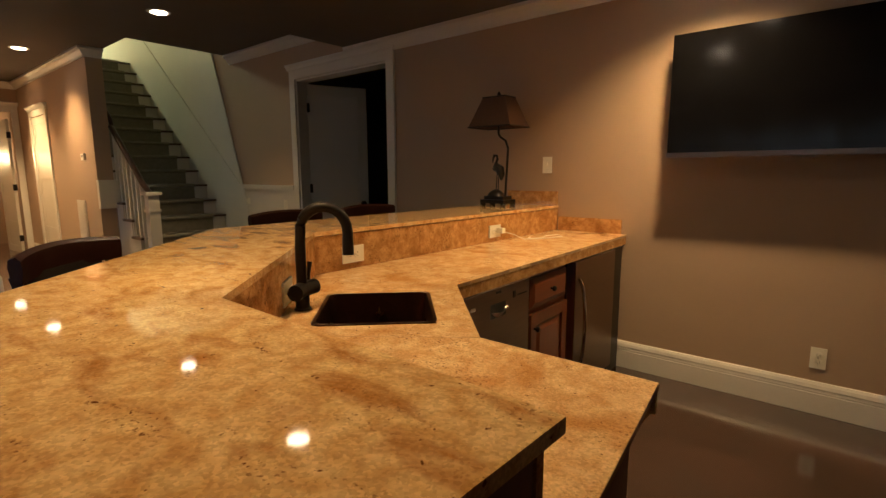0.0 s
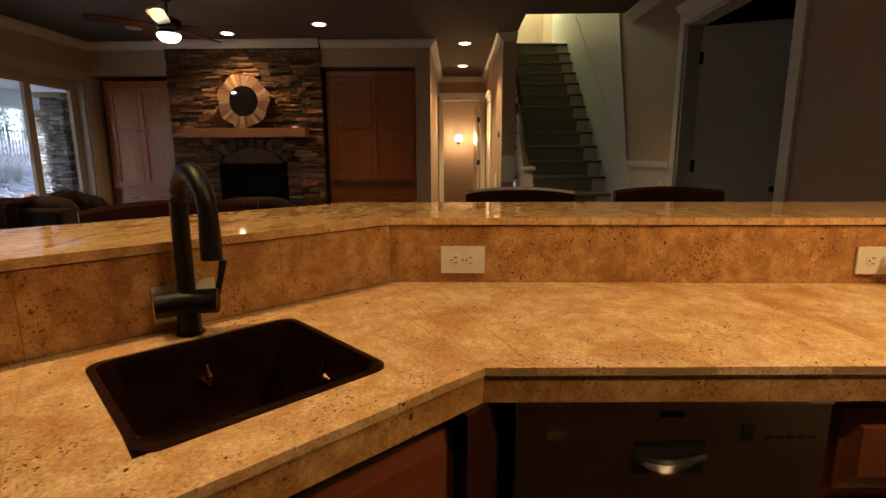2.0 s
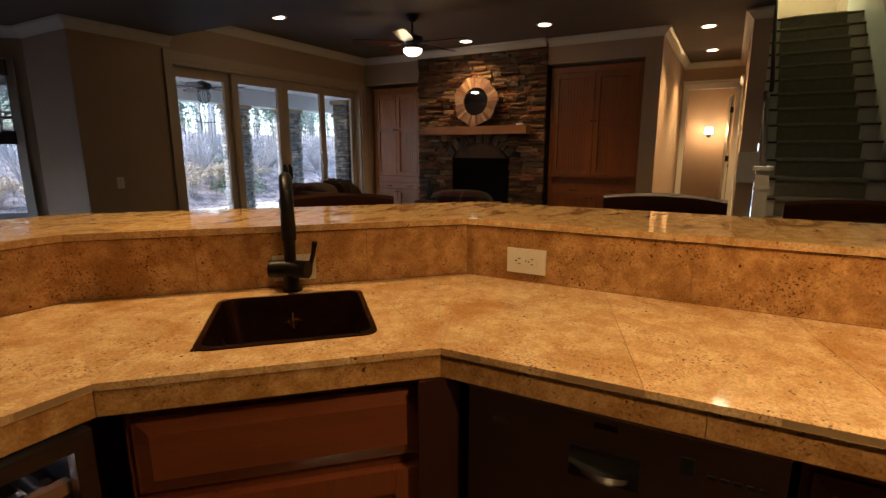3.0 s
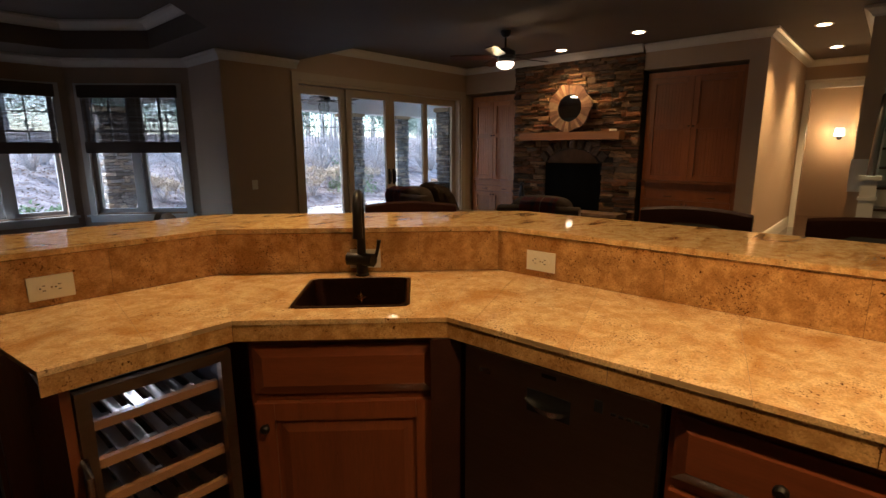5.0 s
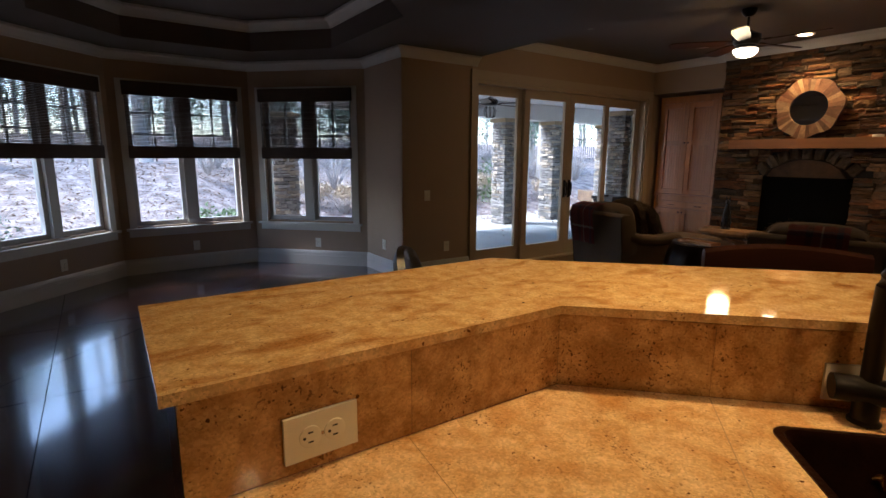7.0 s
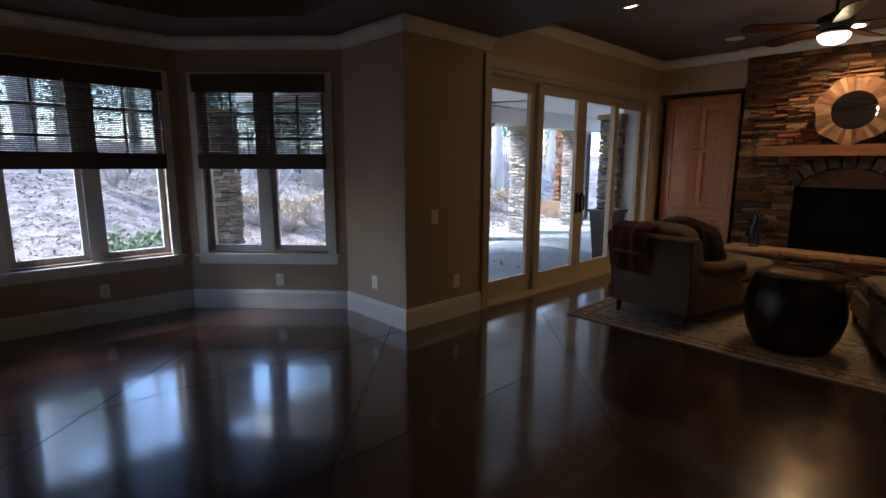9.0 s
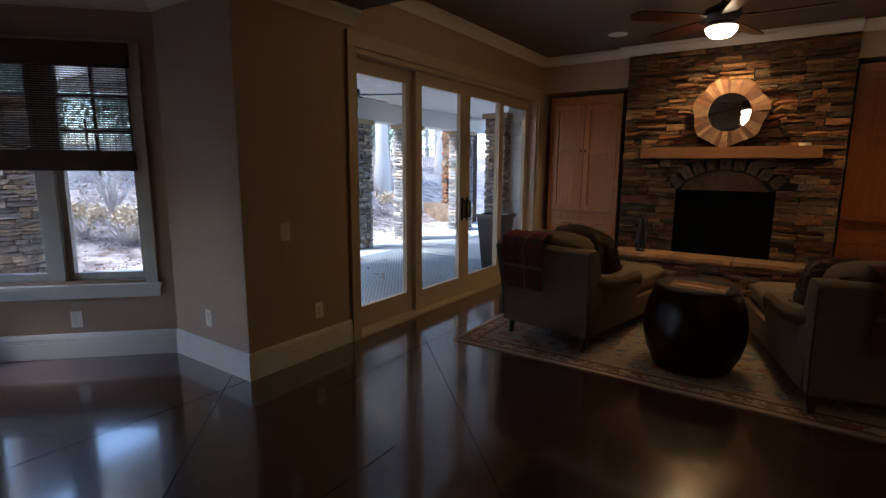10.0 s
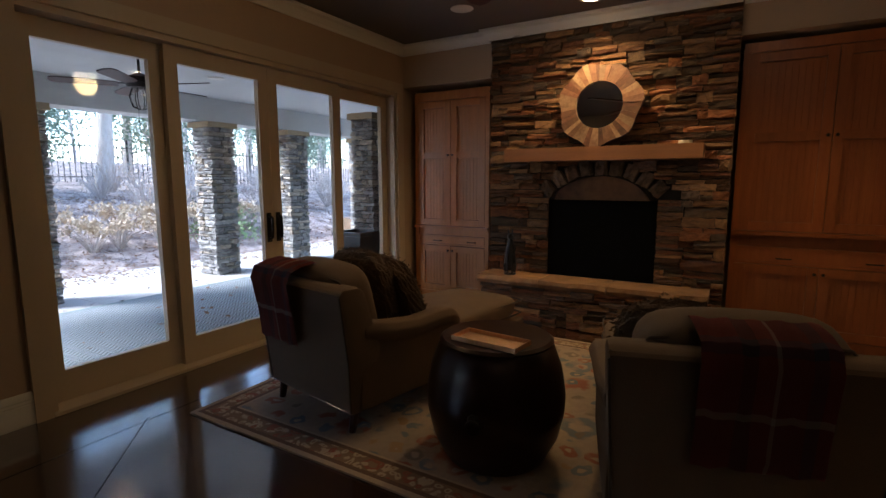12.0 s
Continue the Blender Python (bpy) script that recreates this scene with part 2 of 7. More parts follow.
def lathe(profile, seg=24, bm=None, at=(0, 0, 0)):
    """Turned body round z: profile of (radius, height) from bottom to top."""
    bm = bm or bmesh.new()
    rings = []
    for r, z in profile:
        rings.append([bm.verts.new((at[0] + r * math.cos(2 * math.pi * i / seg), at[1] + r * math.sin(2 * math.pi * i / seg), at[2] + z)) for i in range(seg)])
    for a, b in zip(rings, rings[1:]):
        for i in range(seg):
            bm.faces.new((a[i], a[(i + 1) % seg], b[(i + 1) % seg], b[i]))
    bm.faces.new(rings[0][::-1]), bm.faces.new(rings[-1])
    return bm


def tube(path, r, seg=10, bm=None, ends=True):
    """Round bar along a path; r a number or one radius a point."""
    bm = bm or bmesh.new()
    path = [Vector(p) for p in path]
    rs = r if isinstance(r, (list, tuple)) else [r] * len(path)
    rings = []
    ref = Vector((0.31, 0.17, 0.93)).normalized()
    for i, p in enumerate(path):
        d = (path[min(i + 1, len(path) - 1)] - path[max(i - 1, 0)]).normalized()
        u = d.cross(ref)
        if u.length < 0.05:
            u = d.cross(Vector((1, 0, 0)))
        u.normalize()
        w = d.cross(u)
        rings.append([bm.verts.new(p + rs[i] * (u * math.cos(2 * math.pi * k / seg) + w * math.sin(2 * math.pi * k / seg))) for k in range(seg)])
    for a, b in zip(rings, rings[1:]):
        for k in range(seg):
            bm.faces.new((a[k], a[(k + 1) % seg], b[(k + 1) % seg], b[k]))
    if ends:
        bm.faces.new(rings[0][::-1]), bm.faces.new(rings[-1])
    bmesh.ops.recalc_face_normals(bm, faces=bm.faces)
    return bm


def sweep(profile, path, bm=None, closed=False):
    """Moulding: profile of (out, up) points carried along a plan path of (x, y, z); out is to the left of travel."""
    bm = bm or bmesh.new()
    path = [Vector(p) for p in path]
    k = len(path)
    rings = []
    for i, p in enumerate(path):
        a = (p - path[i - 1]) if (i or closed) else (path[1] - p)
        b = (path[(i + 1) % k] - p) if (i < k - 1 or closed) else (p - path[i - 1])
        na, nb = Vector((-a.y, a.x, 0)).normalized(), Vector((-b.y, b.x, 0)).normalized()
        nn = (na + nb).normalized()
        nn /= max(0.3, nn.dot(na))
        rings.append([bm.verts.new(p + nn * o + Vector((0, 0, u))) for o, u in profile])
    m = len(profile)
    pairs = list(zip(rings, rings[1:])) + ([(rings[-1], rings[0])] if closed else [])
    for a, b in pairs:
        for j in range(m):
            bm.faces.new((a[j], b[j], b[(j + 1) % m], a[(j + 1) % m]))
    if not closed:
        bm.faces.new(rings[0]), bm.faces.new(rings[-1][::-1])
    bmesh.ops.recalc_face_normals(bm, faces=bm.faces)
    return bm


def along(p, q, z=0.0):
    """Pose at p with local x towards q (local y to the left of travel)."""
    return pose(p[0], p[1], z, 0, 0, math.degrees(math.atan2(q[1] - p[1], q[0] - p[0])))


def wall(name, p, q, z0, z1, openings=(), thick=0.15, label="", material=None):
    """Wall from p to q, the room on the left of travel; openings (u0, u1, z0, z1) go through it."""
    n = math.dist(p, q)
    bm = bmesh.new()
    us = sorted({0, n, *[u for o in openings for u in o[:2]]})
    for a, b in zip(us, us[1:]):
        spans = [(z0, z1)]
        for u0, u1, lo, hi in openings:
            if u0 <= a + 1e-6 and b <= u1 + 1e-6:
                spans = [s for s in ((z0, lo), (hi, z1)) if s[1] - s[0] > 0.01]
        for lo, hi in spans:
            box(bm, a, -thick, lo, b, 0, hi)
    ob = part(name, bm, material or M_WALL, m=along(p, q))
    return tagged(ob, label or "painted plaster wall in warm beige", "wall", kind="structure")


# ---------- the shell ----------
YN, YS, XF = 3.37, -3.54, -7.42
ZL, ZH = 2.49, 2.75
BAY = [(-2.95, YS), (-2.95, -4.42), (-1.88, -5.49), (-0.40, -5.49), (0.65, -4.44), (0.65, YS)]
XE = 2.2

FLOOR_LINE = [(-13.6, YS - 0.17), (-2.96, YS - 0.17), (-2.96, -4.43), (-1.885, -5.5), (-0.395, -5.5), (0.66, -4.445), (0.66, YS - 0.01), (XE + 0.2, YS - 0.01), (XE + 0.2, YN + 3.2), (-13.6, YN + 3.2)]
floor = tagged(part("floor", prism(FLOOR_LINE, -0.12, 0.0), M_FLOOR), "dark brown stained concrete floor with a glossy finish", "floor", kind="structure")

# walls, walked with the room on the left
DOOR_U = (-4.86, -3.44)
wall("wall_north", (XE, YN), (-13.5, YN), 0, 5.6, [(XE - DOOR_U[1], XE - DOOR_U[0], 0, 2.31)])
wall("wall_east", (XE, YS), (XE, YN), 0, 2.9)
wall("wall_south_east", (0.65, YS), (XE, YS), 0, 2.9)
wall("wall_south", (-7.95, YS), (-2.954, YS), 0, 2.9, [(7.95 - 7.28, 7.95 - 3.95, 0.0, 2.25)], thick=0.18)
WIN_W, WIN_Z = 1.16, (0.56, 2.12)
for i in range(5):
    p, q = BAY[i], BAY[i + 1]
    n = math.dist(p, q)
    op = [(n / 2 - WIN_W / 2, n / 2 + WIN_W / 2, *WIN_Z)] if i in (1, 2, 3) else []
    if i == 0:
        p = (p[0], p[1] - 0.004)
    if i == 4:
        q = (q[0], q[1] - 0.004)
    wall("wall_bay_%d" % (i + 1), p, q, 0, 2.9, op, thick=0.16)
# recesses, chimney breast backing and the wall to the hall
wall("wall_west", (XF - 0.5, 1.10), (XF - 0.5, YS), 0, 2.9)
tagged(part("wall_over_left_cabinet", B(XF - 0.49, YS, 2.32, XF, -2.46, 2.9), M_WALL), "painted drywall soffit above the built-in cabinet", "wall", kind="structure")
tagged(part("wall_over_right_cabinet", B(XF - 0.49, -0.36, 2.42, XF, 0.91, 2.9), M_WALL), "painted drywall soffit above the built-in cabinet", "wall", kind="structure")
tagged(part("wall_hall_left", prism([(XF, 0.91), (XF, 1.11), (-10.6, 1.11), (-10.6, 0.96), (XF - 0.49, 0.96), (XF - 0.49, 0.91)][::-1], 0, 2.9), M_WALL), "painted wall beside the hall", "wall", kind="structure")
tagged(part("wall_hall_right", B(-13.5, 2.05, 0, -7.05, 2.22, 5.6), M_WALL), "painted wall between hall and stairs", "wall", kind="structure")
wall("wall_hall_end", (-10.6, 2.05), (-10.6, 1.11), 0, 2.9, [(0.10, 0.84, 0, 2.30)], thick=0.12)
wall("wall_lobby_end", (-12.6, 2.05), (-12.6, 0.2), 0, 2.9)
wall("wall_lobby_side", (-12.6, 0.2), (-10.72, 0.2), 0, 2.9)
wall("wall_lobby_near", (-10.72, 0.2), (-10.72, 1.0), 0, 2.9)
# Unseen: added to close the gap that let sky light into the stairwell.
tagged(part("wall_stairwell_side", B(-7.05, 2.05, ZH + 0.151, -6.1, 2.22, 5.6), M_WALL), "unseen wall keeping sky light out of the stairwell", "wall", kind="structure")
wall("wall_stair_top", (-12.2, YN), (-12.2, 2.2), 2.6, 5.6)

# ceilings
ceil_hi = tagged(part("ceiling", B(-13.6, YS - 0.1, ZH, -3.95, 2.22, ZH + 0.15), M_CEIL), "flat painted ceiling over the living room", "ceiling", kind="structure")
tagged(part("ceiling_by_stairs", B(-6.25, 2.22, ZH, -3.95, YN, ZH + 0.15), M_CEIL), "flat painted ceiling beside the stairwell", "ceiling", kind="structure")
# Unseen lid and end wall close the stairwell off from the sky.
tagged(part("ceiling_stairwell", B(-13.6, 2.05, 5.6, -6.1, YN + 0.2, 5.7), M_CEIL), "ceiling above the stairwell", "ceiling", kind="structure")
tagged(part("wall_stairwell_end", B(-6.25, 2.22, ZH + 0.15, -6.1, YN, 5.6), M_WALL), "wall above the stair opening", "wall", kind="structure")
# low ceiling over bar and bay, with an eight-sided tray
TRAY = [(-1.15 + a, -3.3 + b) for a, b in ((-1.25, -0.75), (-0.6, -1.45), (0.6, -1.45), (1.25, -0.75), (1.25, 0.75), (0.6, 1.45), (-0.6, 1.45), (-1.25, 0.75))]


def low_ceiling():
    bm = bmesh.new()
    outer = [(-3.95, -6.2), (XE, -6.2), (XE, YN), (-3.95, YN)]
    for z in (ZL, ZL + 0.44):
        vo = [bm.verts.new((x, y, z)) for x, y in outer]
        vi = [bm.verts.new((x, y, z)) for x, y in TRAY]
        es = [bm.edges.new((vo[i], vo[(i + 1) % 4])) for i in range(4)] + [bm.edges.new((vi[i], vi[(i + 1) % 8])) for i in range(8)]
        bmesh.ops.triangle_fill(bm, edges=es, use_beauty=True)
        if z == ZL:
            lo, li = vo, vi
    for a, b in ((lo, vo), (li, vi)):
        for i in range(len(a)):
            bm.faces.new((a[i], a[(i + 1) % len(a)], b[(i + 1) % len(a)], b[i]))
    bmesh.ops.recalc_face_normals(bm, faces=bm.faces)
    prism(TRAY, ZL + 0.30, ZL + 0.40, bm)
    return bm


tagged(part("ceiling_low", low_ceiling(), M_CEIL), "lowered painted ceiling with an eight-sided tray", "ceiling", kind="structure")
CROWN = [(0, 0), (0.012, 0), (0.02, 0.02), (0.055, 0.06), (0.085, 0.075), (0.085, 0.1), (0, 0.1)]
tagged(part("trim_tray", sweep(CROWN, [(x, y, ZL + 0.195) for x, y in TRAY], closed=True), M_WHITE), "white crown moulding inside the ceiling tray", "moulding", kind="structure")


def crown(name, pts, z):
    return tagged(part(name, sweep(CROWN, [(x, y, z - 0.103) for x, y in pts]), M_WHITE), "white painted crown moulding", "moulding", kind="structure")


BASE = [(0, 0), (0.018, 0), (0.018, 0.115), (0.015, 0.12), (0.018, 0.125), (0.015, 0.14), (0.018, 0.145), (0.013, 0.165), (0.006, 0.18), (0, 0.182)]


def baseboard(pts):
    return tagged(part("baseboard", sweep(BASE, [(x, y, 0.001) for x, y in pts]), M_WHITE), "white moulded baseboard", "baseboard", kind="structure")


crown("trim_crown_low", [(XE, YS + 0.003), (XE - 0.003, YN - 0.003), (-3.95, YN - 0.003)], ZL)
crown("trim_crown_bay", [(-3.95, YS + 0.003), (-2.952, YS + 0.003)] + [(x, y) for x, y in BAY[1:]] + [(XE, YS + 0.003)], ZL)
crown("trim_crown_living", [(-3.97, YN - 0.003), (-6.25, YN - 0.003)], ZH)
crown("trim_crown_hall", [(-7.05, 2.22), (-7.05, 2.047), (-10.6, 2.047), (-10.597, 1.113), (XF + 0.003, 1.113), (XF + 0.003, -0.35)], ZH)
crown("trim_crown_west", [(-7.347, -0.36), (-7.347, -2.46), (XF + 0.003, -2.465), (XF + 0.003, YS + 0.003), (-3.95, YS + 0.003)], ZH)
baseboard([(XE, YS), (XE - 0.001, YN), (-1.72, YN)])
baseboard([(-3.87, YS), (-2.95, YS)] + BAY[1:5] + [(0.65, YS), (XE, YS)])
baseboard([(-7.95, YS), (-7.38, YS)])
baseboard([(-7.05, 2.05), (-10.6, 2.05)])
baseboard([(-10.6, 1.11), (XF, 1.11), (XF, 0.92)])


# ---------- bar ----------
def offset_line(pts, d):
    """Plan polyline shifted d to the right of travel, mitred."""
    out = []
    for i, p in enumerate(pts):
        a = Vector(p) - Vector(pts[i - 1]) if i else Vector(pts[1]) - Vector(p)
        b = Vector(pts[i + 1]) - Vector(p) if i < len(pts) - 1 else a
        na, nb = Vector((a.y, -a.x)).normalized(), Vector((b.y, -b.x)).normalized()
        nn = (na + nb).normalized()
        nn = nn * (d / nn.dot(na))
        out.append((p[0] + nn.x, p[1] + nn.y))
    return out


ZC, ZB = 0.904, 1.078
SPL = [(-1.713, YN - 0.003), (-1.715, 1.281), (-0.964, 0.525), (-0.243, 0.511)]     # line of the splashback
FRONT = [(-1.212, YN - 0.003), (-1.160, 1.503), (-0.744, 1.072), (-0.314, 1.073)]   # front edge of the worktop
OUT = offset_line(SPL, 0.45)
SINK = [(-1.155, 0.862), (-0.906, 1.092), (-1.156, 1.343), (-1.405, 1.113)]


def tile_run(name, inner, outer, parent, z0, z1, cuts, material, gap=0.0007):
    """Slab between two plan lines, cut into tiles at the given fractions."""
    for a, b in zip(cuts, cuts[1:]):
        pi, qi = Vector(inner[0]).lerp(Vector(inner[1]), a), Vector(inner[0]).lerp(Vector(inner[1]), b)
        po, qo = Vector(outer[0]).lerp(Vector(outer[1]), a), Vector(outer[0]).lerp(Vector(outer[1]), b)
        d = (qi - pi).normalized() * gap
        quad = [pi + d, qi - d, qo - d, po + d]
        area = sum(quad[i].x * quad[i - 3].y - quad[i - 3].x * quad[i].y for i in range(4))
        if area < 0:
            quad.reverse()
        part(name, prism([tuple(v) for v in quad], z0, z1), material, parent, bevel=0.0008)


def worktop():
    top = thing("bar_worktop", pose(0, 0, 0), "speckled gold granite worktop of the wet bar with a sink cut-out", "worktop")
    core = [(x, y) for x, y in offset_line(FRONT, 0.006)]
    # tiles either side of the sink, then the diagonal field round the sink
    tile_run("tile", (SPL[0], SPL[1]), (FRONT[0], FRONT[1]), top, ZC - 0.014, ZC, [0, 0.2, 0.4, 0.6, 0.8, 0.955, 1], M_GRANITE)
    tile_run("tile", (SPL[2], SPL[3]), (FRONT[2], FRONT[3]), top, ZC - 0.014, ZC, [0, 0.5, 1], M_GRANITE)
    bm = bmesh.new()
    for z in (ZC - 0.014, ZC):
        vo = [bm.verts.new((x, y, z)) for x, y in (SPL[1], SPL[2], FRONT[2], FRONT[1])]
        vi = [bm.verts.new((x, y, z)) for x, y in SINK]
        es = [bm.edges.new((v[i], v[(i + 1) % 4])) for v in (vo, vi) for i in range(4)]
        bmesh.ops.triangle_fill(bm, edges=es, use_beauty=True)
        if z < ZC - 0.01:
            lo, li = vo, vi
    for a, b in ((lo, vo), (li, vi)):
        for i in range(4):
            bm.faces.new((a[i], a[(i + 1) % 4], b[(i + 1) % 4], b[i]))
    bmesh.ops.recalc_face_normals(bm, faces=bm.faces)
    part("sink_field", bm, M_GRANITE, top)
    # cuts that fan from the two inner corners round the sink
    for f_, at in ((FRONT[1], 0.30), (FRONT[2], 0.72), (FRONT[1], 0.09)):
        q_ = Vector(SPL[1]).lerp(Vector(SPL[2]), at)
        part("joint", B(0.004, -0.0009, 0.0, math.dist(f_, q_) - 0.004, 0.0009, 0.0004), M_GROUT, top, m=along(f_, tuple(q_), ZC))
    # grout bed that shows in the joints
    for o, f in ((SPL[0:2], FRONT[0:2]), (SPL[2:4], FRONT[2:4])):
        part("grout_bed", prism([o[1], f[1], f[0], o[0]] if (f[0][0] - o[0][0]) * (o[1][1] - o[0][1]) - (f[0][1] - o[0][1]) * (o[1][0] - o[0][0]) < 0 else [o[0], f[0], f[1], o[1]], ZC - 0.013, ZC - 0.0012), M_GROUT, top)
    # front band below the edge
    inner = offset_line(FRONT, 0.014)
    for i in range(3):
        n = max(1, round(math.dist(FRONT[i], FRONT[i + 1]) / 0.42))
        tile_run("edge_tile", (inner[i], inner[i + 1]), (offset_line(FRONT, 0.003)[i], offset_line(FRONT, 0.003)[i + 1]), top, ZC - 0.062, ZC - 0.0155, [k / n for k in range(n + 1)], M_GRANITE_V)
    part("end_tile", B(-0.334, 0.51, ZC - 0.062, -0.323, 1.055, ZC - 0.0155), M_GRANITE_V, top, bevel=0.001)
    return top


worktop()
splash = thing("splashback", pose(0, 0, 0), "gold granite tile splashback under the raised bar", "splashback")
SPB = offset_line(SPL, 0.014)
SHORT = [*SPL[:3], (-0.262, 0.511)]
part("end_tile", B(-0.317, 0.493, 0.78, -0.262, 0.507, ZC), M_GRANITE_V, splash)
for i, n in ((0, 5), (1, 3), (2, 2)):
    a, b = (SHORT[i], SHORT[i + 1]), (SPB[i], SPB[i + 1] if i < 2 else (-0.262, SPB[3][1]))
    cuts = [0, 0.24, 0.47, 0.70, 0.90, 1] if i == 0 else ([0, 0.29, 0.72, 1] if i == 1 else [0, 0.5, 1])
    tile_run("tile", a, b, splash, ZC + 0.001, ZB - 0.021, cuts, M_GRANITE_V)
for i in range(3):
    q = [offset_line(SPL, 0.0012)[i], offset_line(SPL, 0.0012)[i + 1], offset_line(SPL, 0.012)[i + 1], offset_line(SPL, 0.012)[i]]
    if i == 2:
        q[1], q[2] = (-0.264, q[1][1]), (-0.264, q[2][1])
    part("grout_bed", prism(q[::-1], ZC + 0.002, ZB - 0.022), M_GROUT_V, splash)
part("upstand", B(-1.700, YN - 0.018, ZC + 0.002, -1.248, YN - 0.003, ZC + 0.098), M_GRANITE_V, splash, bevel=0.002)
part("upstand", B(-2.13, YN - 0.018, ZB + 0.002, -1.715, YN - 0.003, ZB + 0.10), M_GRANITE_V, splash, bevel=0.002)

bartop = thing("raised_bar_top", pose(0, 0, 0), "glossy gold granite top of the raised bar", "bar top")
IN_T = offset_line(SPL, -0.006)
for i, cuts in ((0, [0, 0.22, 0.44, 0.66, 0.85, 1]), (1, [0, 0.5, 1]), (2, [0, 0.55, 1])):
    tile_run("tile", (IN_T[i], IN_T[i + 1]), (OUT[i], OUT[i + 1]), bartop, ZB - 0.018, ZB, cuts, M_GRANITE_TOP, 0.0002)

knee = thing("bar_knee_wall", pose(0, 0, 0), "stained wood panelled wall carrying the raised bar", "bar wall")
K0, K1 = offset_line(SPL, 0.016), offset_line(SPL, 0.13)
K0[3], K1[3] = (-0.278, K0[3][1]), (-0.278, K1[3][1])
for i in range(3):
    part("panel", prism([K0[i + 1], K0[i], K1[i], K1[i + 1]][::-1], 0.001, ZB - 0.022), M_CHERRY, knee)
part("end_cap", B(-0.277, 0.36, 0.001, -0.263, 0.49, ZB - 0.022), M_CHERRY, knee, bevel=0.003)


def panel_door(name, parent, m, w, h, material, d=0.0215, rail=0.055, raised=True, bead=0, label="", mid=None):
    """Framed door in the x-z plane, face towards -y, corner at the origin: panel, stiles and rails are pieces."""
    bm = bmesh.new()
    a, b, z0, z1 = rail - 0.004, w - rail + 0.004, rail - 0.004, h - rail + 0.004
    if bead:
        k = max(2, int((b - a) / bead))
        prof = []
        for i in range(k):
            u0, u1 = a + (b - a) * i / k, a + (b - a) * (i + 1) / k
            prof += [(u0, 0.0245), (u0 + 0.002, 0.0225), (u1 - 0.002, 0.0225)]
        prof += [(b, 0.0245), (b, d - 0.002), (a, d - 0.002)]
        lo = [bm.verts.new((u, y, z0)) for u, y in prof]
        hi = [bm.verts.new((u, y, z1)) for u, y in prof]
        bm.faces.new(lo[::-1]), bm.faces.new(hi)
        for i in range(len(prof)):
            n = (i + 1) % len(prof)
            bm.faces.new((lo[i], lo[n], hi[n], hi[i]))
    else:
        rings = [[(a, d - 0.002, z0), (b, d - 0.002, z0), (b, d - 0.002, z1), (a, d - 0.002, z1)], [(a, 0.010, z0), (b, 0.010, z0), (b, 0.010, z1), (a, 0.010, z1)]]
        if raised and w > 0.18 and h > 0.12:
            for e, y in ((0.016, 0.010), (0.042, 0.001)):
                rings.append([(a + e, y, z0 + e), (b - e, y, z0 + e), (b - e, y, z1 - e), (a + e, y, z1 - e)])
        vs = [[bm.verts.new(c) for c in r] for r in rings]
        bm.faces.new(vs[0][::-1]), bm.faces.new(vs[-1])
        for r0, r1 in zip(vs, vs[1:]):
            for i in range(4):
                bm.faces.new((r0[i], r0[(i + 1) % 4], r1[(i + 1) % 4], r1[i]))
    bmesh.ops.recalc_face_normals(bm, faces=bm.faces)
    ob = part(name, bm, material, parent, label, m)
    for c in ((0, 0, 0, rail, d, h), (w - rail, 0, 0, w, d, h)):
        part("stile", B(*c), material, ob, bevel=0.0015)
    rows = [(0, rail), (h - rail, h)] + ([(mid - rail / 2, mid + rail / 2)] if mid else [])
    for r0, r1 in rows:
        part("rail", B(rail + 0.0005, 0.0005, r0, w - rail - 0.0005, d, r1), material, ob, bevel=0.0015)
    return ob


def knob(parent, x, z, y=0.0, r=0.014):
    bm = lathe([(0.006, 0), (0.006, 0.012), (r, 0.016), (r, 0.024), (r * 0.6, 0.03)], 14)
    return part("knob", bm, M_BRONZE, parent, "dark bronze knob", pose(x, y, z, 90, 0, 0), smooth=True)


def bevelled_slab(w, h, lip=0.006, rise=0.022):
    """Solid drawer front: thin lip, broad chamfer, flat raised field facing -y."""
    bm = bmesh.new()
    rings = []
    for e, y in ((0, 0.0215), (0, 0.012), (lip, 0.010), (lip + rise, 0.0), (lip + rise + 0.002, -0.001)):
        rings.append([bm.verts.new((x, y, z)) for x, z in ((e, e), (w - e, e), (w - e, h - e), (e, h - e))])
    bm.faces.new(rings[0][::-1]), bm.faces.new(rings[-1])
    for a, b in zip(rings, rings[1:]):
        for i in range(4):
            bm.faces.new((a[i], a[(i + 1) % 4], b[(i + 1) % 4], b[i]))
    bmesh.ops.recalc_face_normals(bm, faces=bm.faces)
    return bm


